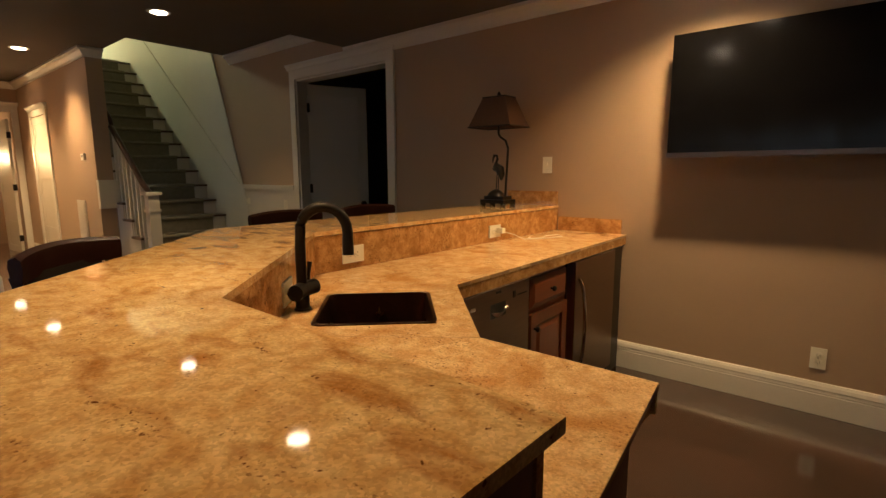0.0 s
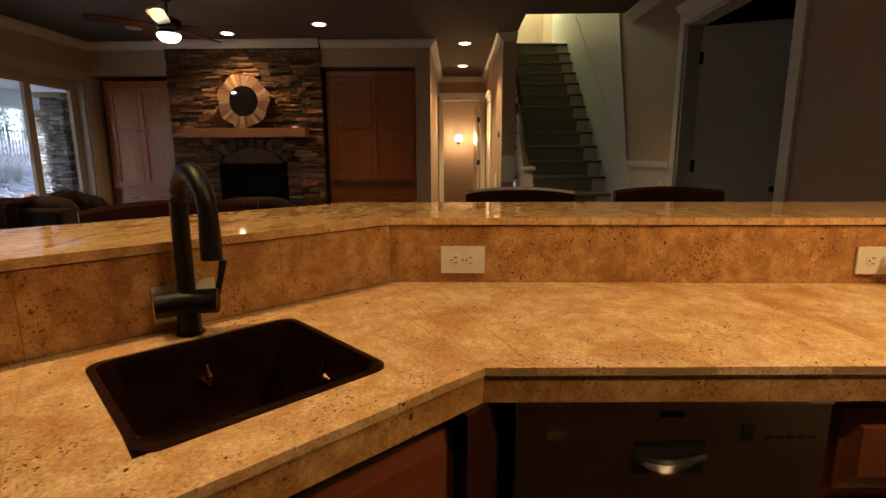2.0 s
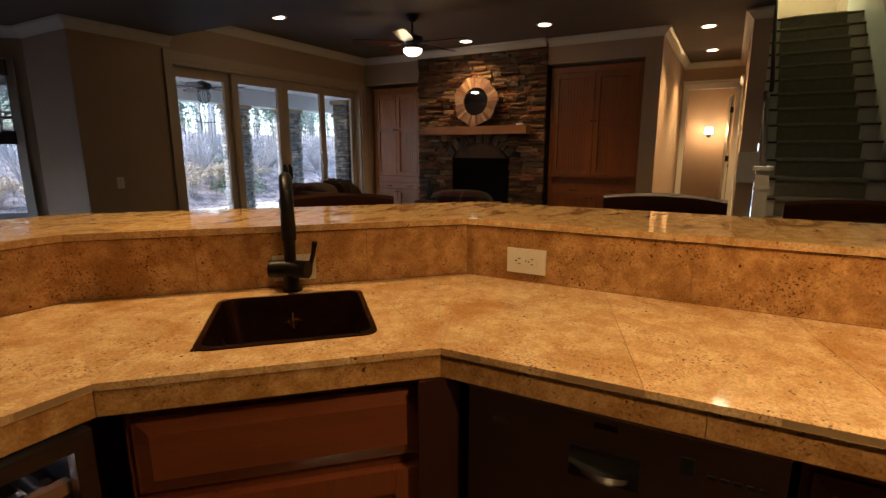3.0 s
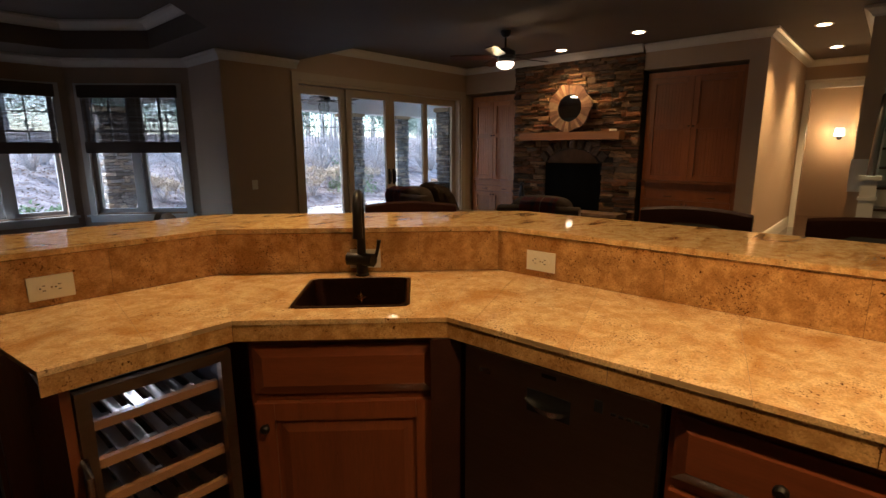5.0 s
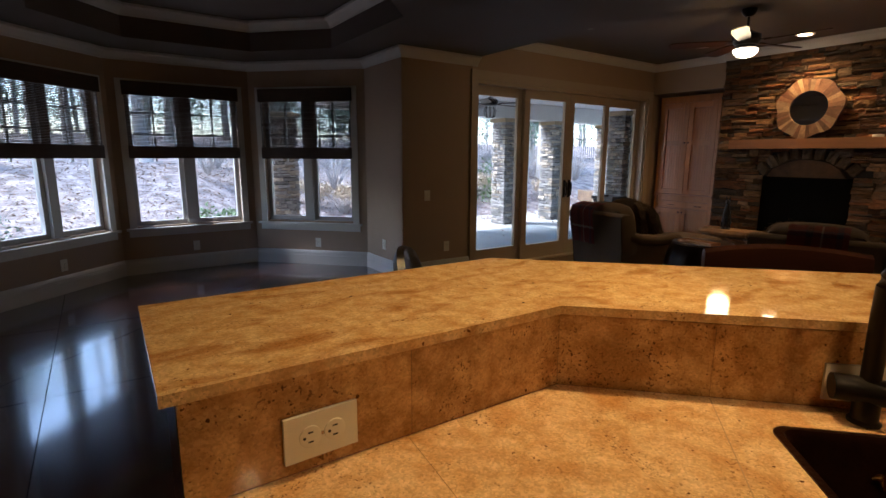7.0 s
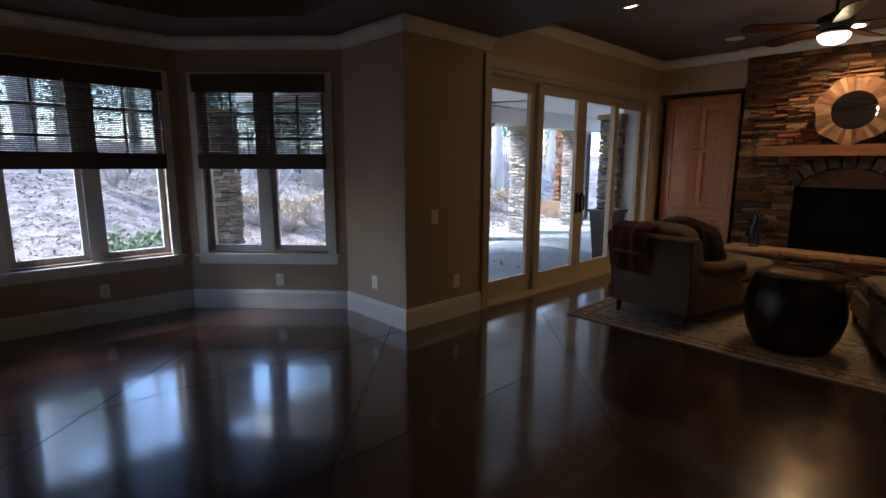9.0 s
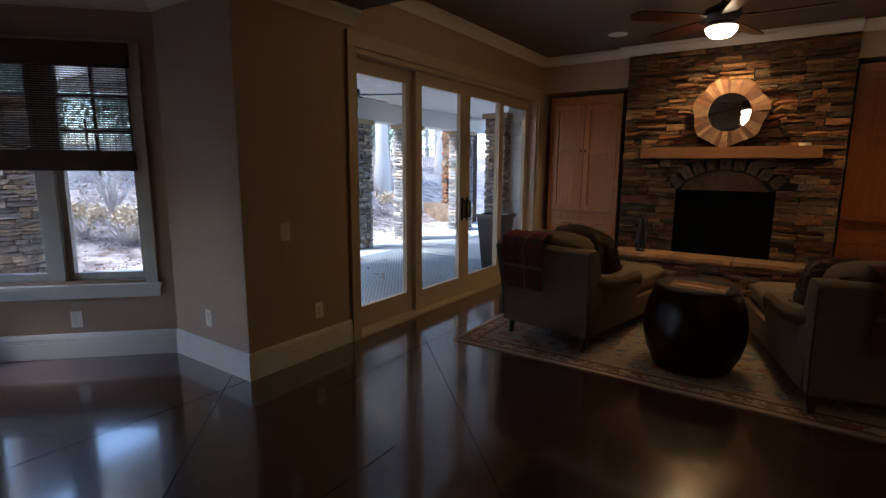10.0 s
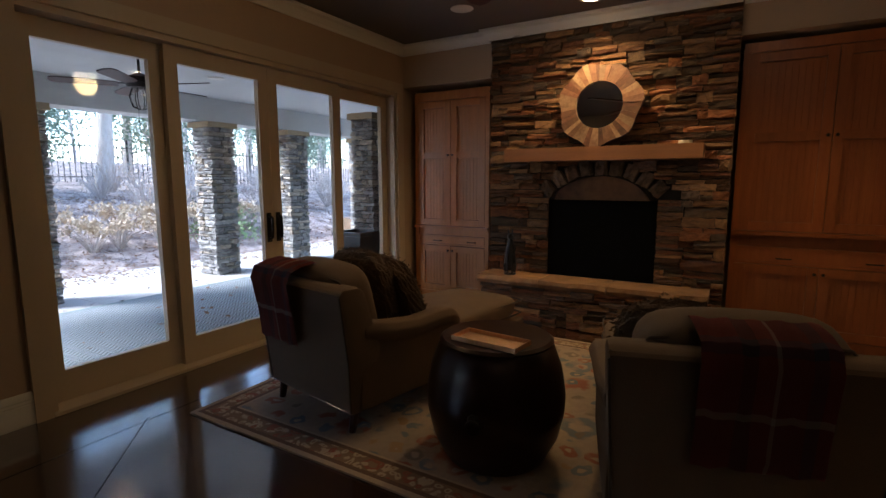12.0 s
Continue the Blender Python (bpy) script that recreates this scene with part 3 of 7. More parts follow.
def base_cabinet(m, w, label, drawer=True, doors=1, depth=0.5, knob_side=0):
    """Base unit: front in the local x-z plane facing -y."""
    c = thing("base_cabinet", m, label, "cabinet", "bar base cabinets")
    h = ZC - 0.064
    bm = B(0, 0.022, 0.1, w, depth, h if drawer == 1 else 0.70)
    if drawer != 1:
        box(bm, 0, 0.022, 0.70, w, 0.05, h)
    box(bm, 0.01, 0.07, 0.001, w - 0.01, depth, 0.1)
    part("body", bm, M_CHERRY, c)
    z = 0.115
    zd = h - 0.20 if drawer else h - 0.02
    dw = (w - 0.02) / doors
    for i in range(doors):
        d = panel_door("door", c, pose(0.013 + i * dw, 0.0, z), dw - 0.006, zd - z, M_CHERRY)
        knob(d, 0.03 if knob_side == 0 else dw - 0.036, zd - z - 0.07)
    if drawer:
        d = part("drawer_front", bevelled_slab(w - 0.026, 0.15), M_CHERRY_H, c, "", pose(0.013, 0.0, h - 0.175))
        if drawer == 1:
            knob(d, w / 2 - 0.013, 0.075)
    return c


diag = along(FRONT[2], FRONT[1])
dn = math.dist(FRONT[1], FRONT[2])
# local y must point into the cabinet: travel from in1 to in2 puts the sink side on the left
base_cabinet(diag @ pose(0.024, 0.02, 0), dn - 0.048, "cherry sink cabinet with a false drawer and raised-panel door", 2, 1, 0.34)


FX = -1.20


def side(y):
    """Pose of a unit on the long run, which splays slightly: local x runs along it, front towards the room."""
    f = (y - FRONT[1][1]) / (FRONT[0][1] - FRONT[1][1])
    x = FRONT[1][0] + f * (FRONT[0][0] - FRONT[1][0]) - 0.016
    return pose(x, y, 0, 0, 0, 91.6)


base_cabinet(side(2.10), 0.42, "cherry cabinet with one drawer over a raised-panel door", 1, 1, 0.5)


def dishwasher():
    c = thing("dishwasher", side(1.553), "brushed stainless dishwasher with a recessed handle", "dishwasher")
    w, h = 0.535, ZC - 0.064
    part("body", B(0, 0.03, 0.1, w, 0.52, h), M_BLACK, c)
    d = part("door", B(0.004, 0.0, 0.11, w - 0.004, 0.028, h - 0.004), M_STEEL, c, bevel=0.004)
    part("top_trim", B(0.004, -0.004, h - 0.008, w - 0.004, 0.01, h - 0.002), M_CHROME, d)
    pk = bmesh.new()
    for c_ in ((0.205, -0.0015, h - 0.135, 0.325, 0.001, h - 0.075), (0.205, -0.003, h - 0.077, 0.325, -0.0015, h - 0.073)):
        box(pk, *c_)
    part("recess", pk, M_BLACK, d, "dark handle pocket")
    gr = bmesh.new()
    arc = [(0.205 + 0.12 * k / 12, h - 0.104 - 0.031 * math.sin(math.pi * k / 12) ** 0.7) for k in range(13)]
    rim = [(0.205 + 0.12 * k / 12, h - 0.100 - 0.012 * math.sin(math.pi * k / 12)) for k in range(13)]
    lo_ = [gr.verts.new((x, -0.004, z)) for x, z in arc]
    hi_ = [gr.verts.new((x, -0.017, z)) for x, z in rim]
    bk_ = [gr.verts.new((x, -0.003, z + 0.002)) for x, z in rim]
    for k in range(12):
        gr.faces.new((lo_[k], lo_[k + 1], hi_[k + 1], hi_[k])), gr.faces.new((hi_[k], hi_[k + 1], bk_[k + 1], bk_[k]))
    bmesh.ops.recalc_face_normals(gr, faces=gr.faces)
    part("handle", gr, M_CHROME, d, "crescent-shaped chrome grip", smooth=True)
    part("display", B(0.385, -0.003, h - 0.075, 0.405, 0.003, h - 0.045), M_BLACK, d)
    for k in range(5):
        part("button", B(0.425 + k * 0.018, -0.003, h - 0.072, 0.437 + k * 0.018, 0.003, h - 0.066), M_BLACK, d)
    part("badge", B(0.055, -0.003, h - 0.072, 0.09, 0.003, h - 0.058), M_CHROME, d)
    part("badge", B(0.245, -0.002, h - 0.032, 0.285, 0.003, h - 0.022), M_BLACK, d)
    part("kickplate", B(0.01, 0.05, 0.001, w - 0.01, 0.07, 0.1), M_BLACK, c)


dishwasher()


def bar_fridge():
    c = thing("bar_fridge", side(2.56), "stainless undercounter fridge with a long curved handle", "fridge")
    w, h = 0.60, ZC - 0.066
    part("body", B(0, 0.03, 0.06, w, 0.52, h), M_BLACK, c)
    d = part("door", B(0.003, -0.02, 0.08, w - 0.003, 0.028, h - 0.004), M_STEEL, c, bevel=0.005)
    pts = [(0.05, -0.022 - 0.04 * math.sin(math.pi * k / 12) ** 0.5, 0.2 + 0.54 * k / 12) for k in range(13)]
    part("handle", tube(pts, 0.010, 8), M_CHROME, d, "long curved steel handle", smooth=True)
    part("kickplate", B(0.01, 0.03, 0.001, w - 0.01, 0.06, 0.06), M_BLACK, c)


bar_fridge()
tagged(part("filler_strip", B(-1.66, 3.165, 0.001, FX - 0.03, YN - 0.025, ZC - 0.064), M_BLACK), "dark filler panel between fridge and wall", "panel")
# Open gap at the corner: dark wood stands for the shade in it.
tagged(part("filler_strip", prism([(-1.19, 1.53), (-1.165, 1.51), (-1.12, 1.475), (-1.3, 1.4), (-1.5, 1.5)][::-1], 0.001, ZC - 0.064), M_DARKWOOD), "dark strip standing for the shaded gap between cabinet and dishwasher", "panel")


def wine_fridge():
    # front faces +y; local x runs towards -x
    c = thing("wine_fridge", pose(-0.375, 1.045, 0, 0, 0, 180), "glass-fronted wine fridge with steel frame and slatted shelves", "wine fridge")
    w, h = 0.37, ZC - 0.086
    bm = bmesh.new()
    for q in ((0, 0.03, 0.06, 0.015, 0.5, h), (w - 0.015, 0.03, 0.06, w, 0.5, h), (0, 0.485, 0.06, w, 0.5, h), (0, 0.03, h - 0.02, w, 0.5, h), (0, 0.03, 0.06, w, 0.5, 0.08)):
        box(bm, *q)
    part("body", bm, M_BLACK, c)
    d = part("door", B(0, 0, 0.08, 0.03, 0.028, h - 0.004), M_STEEL, c)
    for q in ((w - 0.03, 0, 0.08, w, 0.028, h - 0.004), (0.03, 0, h - 0.034, w - 0.03, 0.028, h - 0.004), (0.03, 0, 0.08, w - 0.03, 0.028, 0.12)):
        part("frame_bar", B(*q), M_STEEL, d)
    g = part("pane", B(0.03, 0.010, 0.12, w - 0.03, 0.016, h - 0.034), M_GLASS, d, "clear door glass")
    g.visible_shadow = False
    part("handle", tube([(0.0, -0.0, 0.2), (-0.0, -0.035, 0.23), (0.0, -0.035, h - 0.2), (0.0, 0, h - 0.17)], 0.009, 8), M_CHROME, d, smooth=True)
    shelf_m = mat("shelf_wood", (0.40, 0.20, 0.09), rough=0.5)
    for k in range(6):
        z = 0.16 + k * 0.105
        s = part("shelf", B(0.024, 0.045, z + 0.004, w - 0.024, 0.065, z + 0.028), shelf_m, c, "wooden shelf front with steel slats")
        for y_ in (0.10, 0.27):
            part("cross_wire", B(0.03, y_, z + 0.004, w - 0.03, y_ + 0.018, z + 0.0115), M_STEEL, s)
        for j in range(6):
            part("slat", B(0.035 + j * 0.052, 0.065, z + 0.012, 0.062 + j * 0.052, 0.47, z + 0.02), M_STEEL, s)


wine_fridge()
tagged(part("end_panel", B(-0.372, 0.54, 0.001, -0.350, 1.03, ZC - 0.064), M_CHERRY, bevel=0.003), "cherry end panel of the bar", "panel")


def sink():
    c = new("bar_sink")
    ctr = Vector((sum(p[0] for p in SINK) / 4, sum(p[1] for p in SINK) / 4))
    m = pose(ctr.x, ctr.y, ZC, 0, 0, math.degrees(math.atan2(SINK[2][1] - SINK[1][1], SINK[2][0] - SINK[1][0])))
    tagged_at(c, m, "hammered dark copper undermount bar sink", "sink")
    hw, hd = math.dist(SINK[1], SINK[2]) / 2, math.dist(SINK[0], SINK[1]) / 2

    def ring(w, d, r, z, bm, k=6):
        out = []
        for sx, sy, a0 in ((1, 1, 0), (-1, 1, 90), (-1, -1, 180), (1, -1, 270)):
            for i in range(k):
                a = radians(a0 + 90 * i / (k - 1))
                out.append(bm.verts.new((sx * (w - r) + r * math.cos(a), sy * (d - r) + r * math.sin(a), z)))
        return out

    bm = bmesh.new()
    rings = [ring(hw + 0.004, hd + 0.004, 0.03, -0.02, bm), ring(hw + 0.004, hd + 0.004, 0.03, 0.003, bm), ring(hw - 0.008, hd - 0.008, 0.03, 0.004, bm), ring(hw - 0.012, hd - 0.012, 0.035, -0.01, bm),
             ring(hw - 0.02, hd - 0.02, 0.04, -0.12, bm), ring(hw - 0.035, hd - 0.035, 0.05, -0.155, bm), ring(hw - 0.09, hd - 0.09, 0.04, -0.165, bm), ring(0.03, 0.03, 0.029, -0.168, bm)]
    for a, b in zip(rings, rings[1:]):
        for i in range(24):
            bm.faces.new((a[i], a[(i + 1) % 24], b[(i + 1) % 24], b[i]))
    bm.faces.new(rings[-1])
    part("basin", bm, M_SINK, c, smooth=True)
    part("drain", lathe([(0.028, -0.168), (0.028, -0.162), (0.014, -0.160), (0.012, -0.15), (0.004, -0.149)], 16), M_BRASS, c, "metal drain strainer", smooth=True)
    for k in range(4):
        reach = (hd if k % 2 else hw) - 0.022
        em = tube([(0, 0, -0.085), (0, -0.003, -0.062), (0, 0, -0.040)], [0.003, 0.008, 0.002], 8)
        for sx in (-1, 1):
            tube([(sx * 0.003, 0, -0.078), (sx * 0.013, -0.003, -0.060), (sx * 0.020, 0, -0.066)], [0.003, 0.006, 0.003], 8, em)
        part("emblem", em, M_BRASS, c, "raised brass lily emblem", pose(0, 0, 0, 0, 0, 90 * k - 90) @ pose(0, reach, 0), smooth=True)


sink()


def faucet():
    fx, fy = -1.312, 0.945
    c = thing("bar_faucet", pose(fx, fy, ZC, 0, 0, 47), "oil-rubbed bronze gooseneck bar faucet with side lever", "faucet")
    part("base", lathe([(0.026, 0), (0.026, 0.004), (0.021, 0.008), (0.021, 0.05)], 20), M_BRONZE, c, smooth=True)
    part("valve", tube([(0.03, 0.045, 0.062), (0, -0.005, 0.062), (-0.012, -0.055, 0.062)], 0.024, 16), M_BRONZE, c, smooth=True)
    pts = [(0, 0, 0.05), (0, 0, 0.12), (0, 0, 0.20)]
    for k in range(1, 13):
        a = math.pi * k / 12
        pts.append((0.07 - 0.07 * math.cos(a), 0, 0.235 + 0.075 * math.sin(a)))
    pts += [(0.14, 0, 0.20), (0.14, 0, 0.165)]
    part("spout", tube(pts, [0.016] * (len(pts) - 2) + [0.0175, 0.0175], 14), M_BRONZE, c, smooth=True)
    part("lever", tube([(0.01, 0.052, 0.07), (0.012, 0.060, 0.10), (0.016, 0.066, 0.135)], [0.007, 0.006, 0.008], 10), M_BRONZE, c, smooth=True)


faucet()


def outlet_plate(m, label="ivory duplex outlet plate", gang="duplex", wide=0.072, tall=0.116):
    """Wall plate in the local x-z plane facing -y, centred at the origin."""
    c = thing("wall_plate", m, label, "outlet" if gang == "duplex" else "switch")
    part("plate", B(-wide / 2, 0.0, -tall / 2, wide / 2, 0.006, tall / 2), M_PLATE, c, bevel=0.002)
    if gang == "duplex":
        for s in (-1, 1):
            r = part("receptacle", lathe([(0.017, 0), (0.017, 0.0025), (0.015, 0.003)], 18), M_PLATE, c, m=pose(0, 0.0, s * 0.0195, 90, 0, 0), smooth=True)
            for q in ((-0.0075, 0.004, 0.0012), (0.0075, 0.004, 0.0012)):
                part("slot", B(q[0] - q[2], -q[1], 0.003, q[0] + q[2], q[1], 0.0036), M_BLACK, r)
            part("ground_hole", lathe([(0.0025, 0.003), (0.0025, 0.0036)], 8), M_BLACK, r, m=pose(0, -0.0095, 0))
        part("screw", lathe([(0.003, 0), (0.003, 0.001)], 8), M_CHROME, c, m=pose(0, 0, 0, 90, 0, 0))
    else:
        t = part("toggle", B(-0.004, -0.012, -0.002, 0.004, 0.0, 0.014), M_PLATE, c)
        for s in (-1, 1):
            part("screw", lathe([(0.003, 0), (0.003, 0.001)], 8), M_CHROME, c, m=pose(0, 0, s * 0.03, 90, 0, 0))
    return c


ZS = 0.966
# on the splashback: plates lie on their side
SIDEWAYS = pose(0, 0, 0, 0, 90, 0)
outlet_plate(pose(-1.706, 1.475, ZS, 0, 0, 90) @ SIDEWAYS, "ivory duplex outlet set sideways in the granite splashback")
outlet_plate(pose(-1.706, 2.56, ZS, 0, 0, 90) @ SIDEWAYS, "ivory duplex outlet with a phone charger plugged in")
outlet_plate(pose(-0.452, 0.523, ZS - 0.003, 0, 0, 181) @ SIDEWAYS, "ivory duplex outlet set sideways in the granite splashback")
outlet_plate(pose(-1.348, 0.921, ZS - 0.008, 0, 0, 135) @ SIDEWAYS, "ivory double plate behind the faucet", "switch")


# ---------- doors, windows, stairs ----------
def casing(parent, u0, u1, z1, z0=0.0, w=0.095, d=0.022, cap=True, sill=False):
    """Flat casing round an opening, in the local x-z plane, standing proud towards +y."""
    part("casing", B(u0 - w, 0.001, z0, u0, d, z1), M_WHITE, parent, bevel=0.003)
    part("casing", B(u1, 0.001, z0, u1 + w, d, z1), M_WHITE, parent, bevel=0.003)
    part("casing", B(u0 - w, 0.001, z1 + 0.001, u1 + w, d, z1 + w), M_WHITE, parent, bevel=0.003)
    if cap:
        part("cap", sweep([(0, 0), (0.03, 0), (0.045, 0.03), (0.06, 0.04), (0.06, 0.055), (0, 0.055)], [(u0 - w - 0.02, 0.001, z1 + w + 0.001), (u1 + w + 0.02, 0.001, z1 + w + 0.001)]), M_WHITE, parent)


def slab_door(w, h):
    """Five-panel door slab, hinged at the origin, in the local x-z plane."""
    bm = bmesh.new()
    r = 0.11
    box(bm, 0, 0.006, 0, w, 0.034, h)
    for y0, y1 in ((0, 0.006), (0.034, 0.04)):
        box(bm, 0, y0, 0, r, y1, h), box(bm, w - r, y0, 0, w, y1, h)
        for k in range(6):
            z = k * (h - r) / 5
            box(bm, r, y0, z, w - r, y1, z + r)
    return bm


M_DOORP = mat("door_paint", (0.62, 0.58, 0.50), (0.58, 0.54, 0.46), 0.45, scale=3, fine=80, bump=0.03)


def door_leaf(parent, m, w, h, name="door_leaf"):
    d = part(name, slab_door(w, h), M_DOORP, parent, "five-panel painted door standing open", m)
    for z in (0.25, h / 2, h - 0.25):
        part("hinge", B(-0.012, -0.006, z - 0.05, 0.02, 0.046, z + 0.05), M_BRONZE, d)
    part("knob", lathe([(0.026, 0), (0.026, 0.006), (0.01, 0.012), (0.01, 0.03), (0.026, 0.04), (0.028, 0.055), (0.015, 0.066)], 16), M_BRONZE, d, "dark bronze door knob", pose(w - 0.07, 0, 0.95, 90, 0, 0), smooth=True)
    return d


# double doorway in the north wall: unlit room behind
dn_ = along((XE, YN), (-13.5, YN))
door1 = thing("door_1", dn_, "white cased doorway with one panelled door standing open", "door", kind="structure")
u0, u1 = XE - DOOR_U[1], XE - DOOR_U[0]
casing(door1, u0, u1, 2.31)
for q in ((u0 - 0.0, -0.15, 0, u0 + 0.018, 0.0, 2.31), (u1 - 0.018, -0.15, 0, u1, 0.0, 2.31), (u0 + 0.018, -0.15, 2.292, u1 - 0.018, 0.0, 2.31)):
    part("jamb", B(*q), M_WHITE, door1)
door_leaf(door1, pose(u1 - 0.02, -0.125, 0.008, 0, 0, -112), 0.68, 2.27)
# The unlit room's darkness is put into its wall and ceiling colour.
dark = mat("unlit_room_shade", (0.10, 0.08, 0.065), rough=0.8)
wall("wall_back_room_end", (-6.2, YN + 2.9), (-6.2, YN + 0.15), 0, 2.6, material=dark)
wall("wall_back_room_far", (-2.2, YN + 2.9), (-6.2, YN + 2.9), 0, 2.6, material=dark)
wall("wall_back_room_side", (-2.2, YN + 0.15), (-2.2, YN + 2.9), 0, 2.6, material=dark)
tagged(part("ceiling_back_room", B(-6.3, YN + 0.15, 2.5, -2.1, YN + 3, 2.6), dark), "ceiling of the unlit room, darkness put into its colour", "ceiling", kind="structure")

# stairs along the north wall
RISE, RUN, X0, NST = 0.194, 0.24, -5.88, 16
YA, YB = 2.24, YN - 0.002
stairs = thing("staircase", pose(0, 0, 0), "straight white staircase with dark treads and a green-grey carpet runner", "staircase", kind="structure")
for k in range(NST):
    x, z = X0 - k * RUN, (k + 1) * RISE
    ya = YA - 0.03 if x > -7.0 else YA
    part("riser", B(x - 0.016, YA, k * RISE, x, YB - 0.012, z - 0.026), M_WHITE, stairs)
    part("tread", B(x - RUN - 0.015, ya, z - 0.025, x + 0.03, YB - 0.012, z), M_TREAD, stairs, "dark stained tread", bevel=0.006)
    rb = B(x - RUN - 0.002, YA + 0.17, z + 0.001, x + 0.036, YB - 0.19, z + 0.011)
    tube([(x + 0.022, YA + 0.17, z - 0.011), (x + 0.022, YB - 0.19, z - 0.011)], 0.024, 12, rb)
    box(rb, x + 0.0015, YA + 0.17, k * RISE + 0.012, x + 0.012, YB - 0.19, z - 0.03)
    part("runner", rb, M_CARPET, stairs, "grey-brown carpet runner")
    if x > -7.05:
        for j in (0.06, 0.18):
            zt = z + 0.74 + (j + 0.05) / RUN * RISE * 0.8
            part("baluster", B(x - j - 0.03, YA + 0.005, z + 0.001, x - j, YA + 0.033, zt), M_WHITE, stairs)
fl = bmesh.new()
prof = [(X0 - 0.02, 0.001), (-7.05, 0.001), (-7.05, 0.001 + 4.85 * RISE - 0.03)]
pts = []
for k in range(4, -1, -1):
    pts += [(X0 - 0.02 - (k + 1) * RUN if k < 4 else -7.05, (k + 1) * RISE - 0.027), (X0 - 0.02 - k * RUN, (k + 1) * RISE - 0.027)]
pts.append((X0 - 0.02, 0.001)), pts.append((-7.05, 0.001))
lo = [fl.verts.new((x, YA - 0.012, z)) for x, z in pts]
hi = [fl.verts.new((x, YA + 0.01, z)) for x, z in pts]
fl.faces.new(lo), fl.faces.new(hi[::-1])
for i in range(len(pts)):
    fl.faces.new((lo[i], hi[i], hi[(i + 1) % len(pts)], lo[(i + 1) % len(pts)]))
bmesh.ops.recalc_face_normals(fl, faces=fl.faces)
part("stringer", fl, M_WHITE, stairs)
nw = part("newel_post", B(-6.04, 2.185, 0.001, -5.93, 2.295, 1.08), M_WHITE, stairs, bevel=0.004)
part("newel_cap", B(-6.065, 2.16, 1.081, -5.905, 2.32, 1.115), M_WHITE, nw, bevel=0.012)
part("newel_cap", B(-6.05, 2.175, 0.90, -5.92, 2.305, 0.925), M_WHITE, nw, bevel=0.006)
part("handrail", tube([(-5.95, 2.24, 1.06), (-6.2, 2.24, 1.20), (-7.03, 2.24, 1.20 + 0.83 * 0.808)], 0.032, 12), M_DARKWOOD, stairs, "dark wooden handrail", smooth=True)
part("wall_handrail", tube([(-7.15, 2.285, 1.90), (-7.2, 2.29, 1.98), (-9.6, 2.29, 3.95)], 0.024, 10), M_DARKWOOD, stairs, "dark wooden wall handrail", smooth=True)
part("landing", B(-12.2, 2.22, 2.9, X0 - NST * RUN, YB - 0.012, NST * RISE - 0.026), M_TREAD, stairs)

# wainscot on the stair wall
wains = thing("wainscot", pose(0, 0, 0), "white painted wainscot rising with the stairs", "wainscot", kind="structure")


def wall_strip(pts, d0, d1):
    bm = bmesh.new()
    a = [bm.verts.new((x, YN - d0, z)) for x, z in pts]
    b = [bm.verts.new((x, YN - d1, z)) for x, z in pts]
    bm.faces.new(a), bm.faces.new(b[::-1])
    for i in range(len(pts)):
        bm.faces.new((a[i], b[i], b[(i + 1) % len(pts)], a[(i + 1) % len(pts)]))
    bmesh.ops.recalc_face_normals(bm, faces=bm.faces)
    return bm


SL = RISE / RUN
part("panel", wall_strip([(-4.957, 0.002), (-4.957, 1.12), (-6.15, 1.12), (-11.0, 1.12 + 4.85 * SL), (-11.0, 3.0), (-10.0, 3.0), (X0, 0.002)], 0.001, 0.008), M_WHITE, wains)
part("cap_rail", wall_strip([(-4.957, 1.121), (-4.957, 1.175), (-6.13, 1.175), (-11.0, 1.175 + 4.87 * SL), (-11.0, 1.121 + 4.85 * SL), (-6.15, 1.121)], 0.001, 0.032), M_WHITE, wains)
part("skirt", wall_strip([(X0 + 0.25, 0.002), (X0 + 0.25, 0.2), (X0 + 0.1, 0.30), (-10.3, 0.30 + (-X0 - 0.1 + 10.3 - 0.0) * SL - 0.16), (-10.3, 2.95), (X0 - 0.1, 0.002)], 0.009, 0.02), M_WHITE, wains)
part("base", B(-5.6, YN - 0.02, 0.001, -4.957, YN - 0.0085, 0.18), M_WHITE, wains)
outlet_plate(pose(-5.15, YN - 0.015, 0.95), "white switch plate on the wainscot", "switch")
outlet_plate(pose(-6.0, YN - 0.015, 0.97), "white double plate on the wainscot", "switch", 0.118, 0.075)
part("corner_post_base", B(-7.06, 2.04, 0.9, -6.99, 2.235, 1.24), M_WHITE, stairs)

# hall: end opening, side door, sconce
hd = thing("door_2", along((-10.6, 2.05), (-10.6, 1.11)), "white cased opening at the end of the hall", "door", kind="structure")
casing(hd, 0.10, 0.84, 2.30, w=0.085)
door_leaf(hd, pose(0.12, -0.125, 0.008, 0, 0, -86), 0.72, 2.18)
sd = thing("door_3", along((-7.05, 2.05), (-10.6, 2.05)), "white panelled door in a casing on the hall wall", "door", kind="structure")
casing(sd, 1.95, 2.75, 2.15)
part("door_leaf", slab_door(0.79, 2.14), M_DOORP, sd, "closed white panelled door", pose(1.955, 0.004 - 0.036, 0.006))
sc = thing("wall_sconce", pose(-12.6, 1.52, 1.64, 0, 0, 90), "lit wall sconce with a pale fabric shade", "wall lamp")
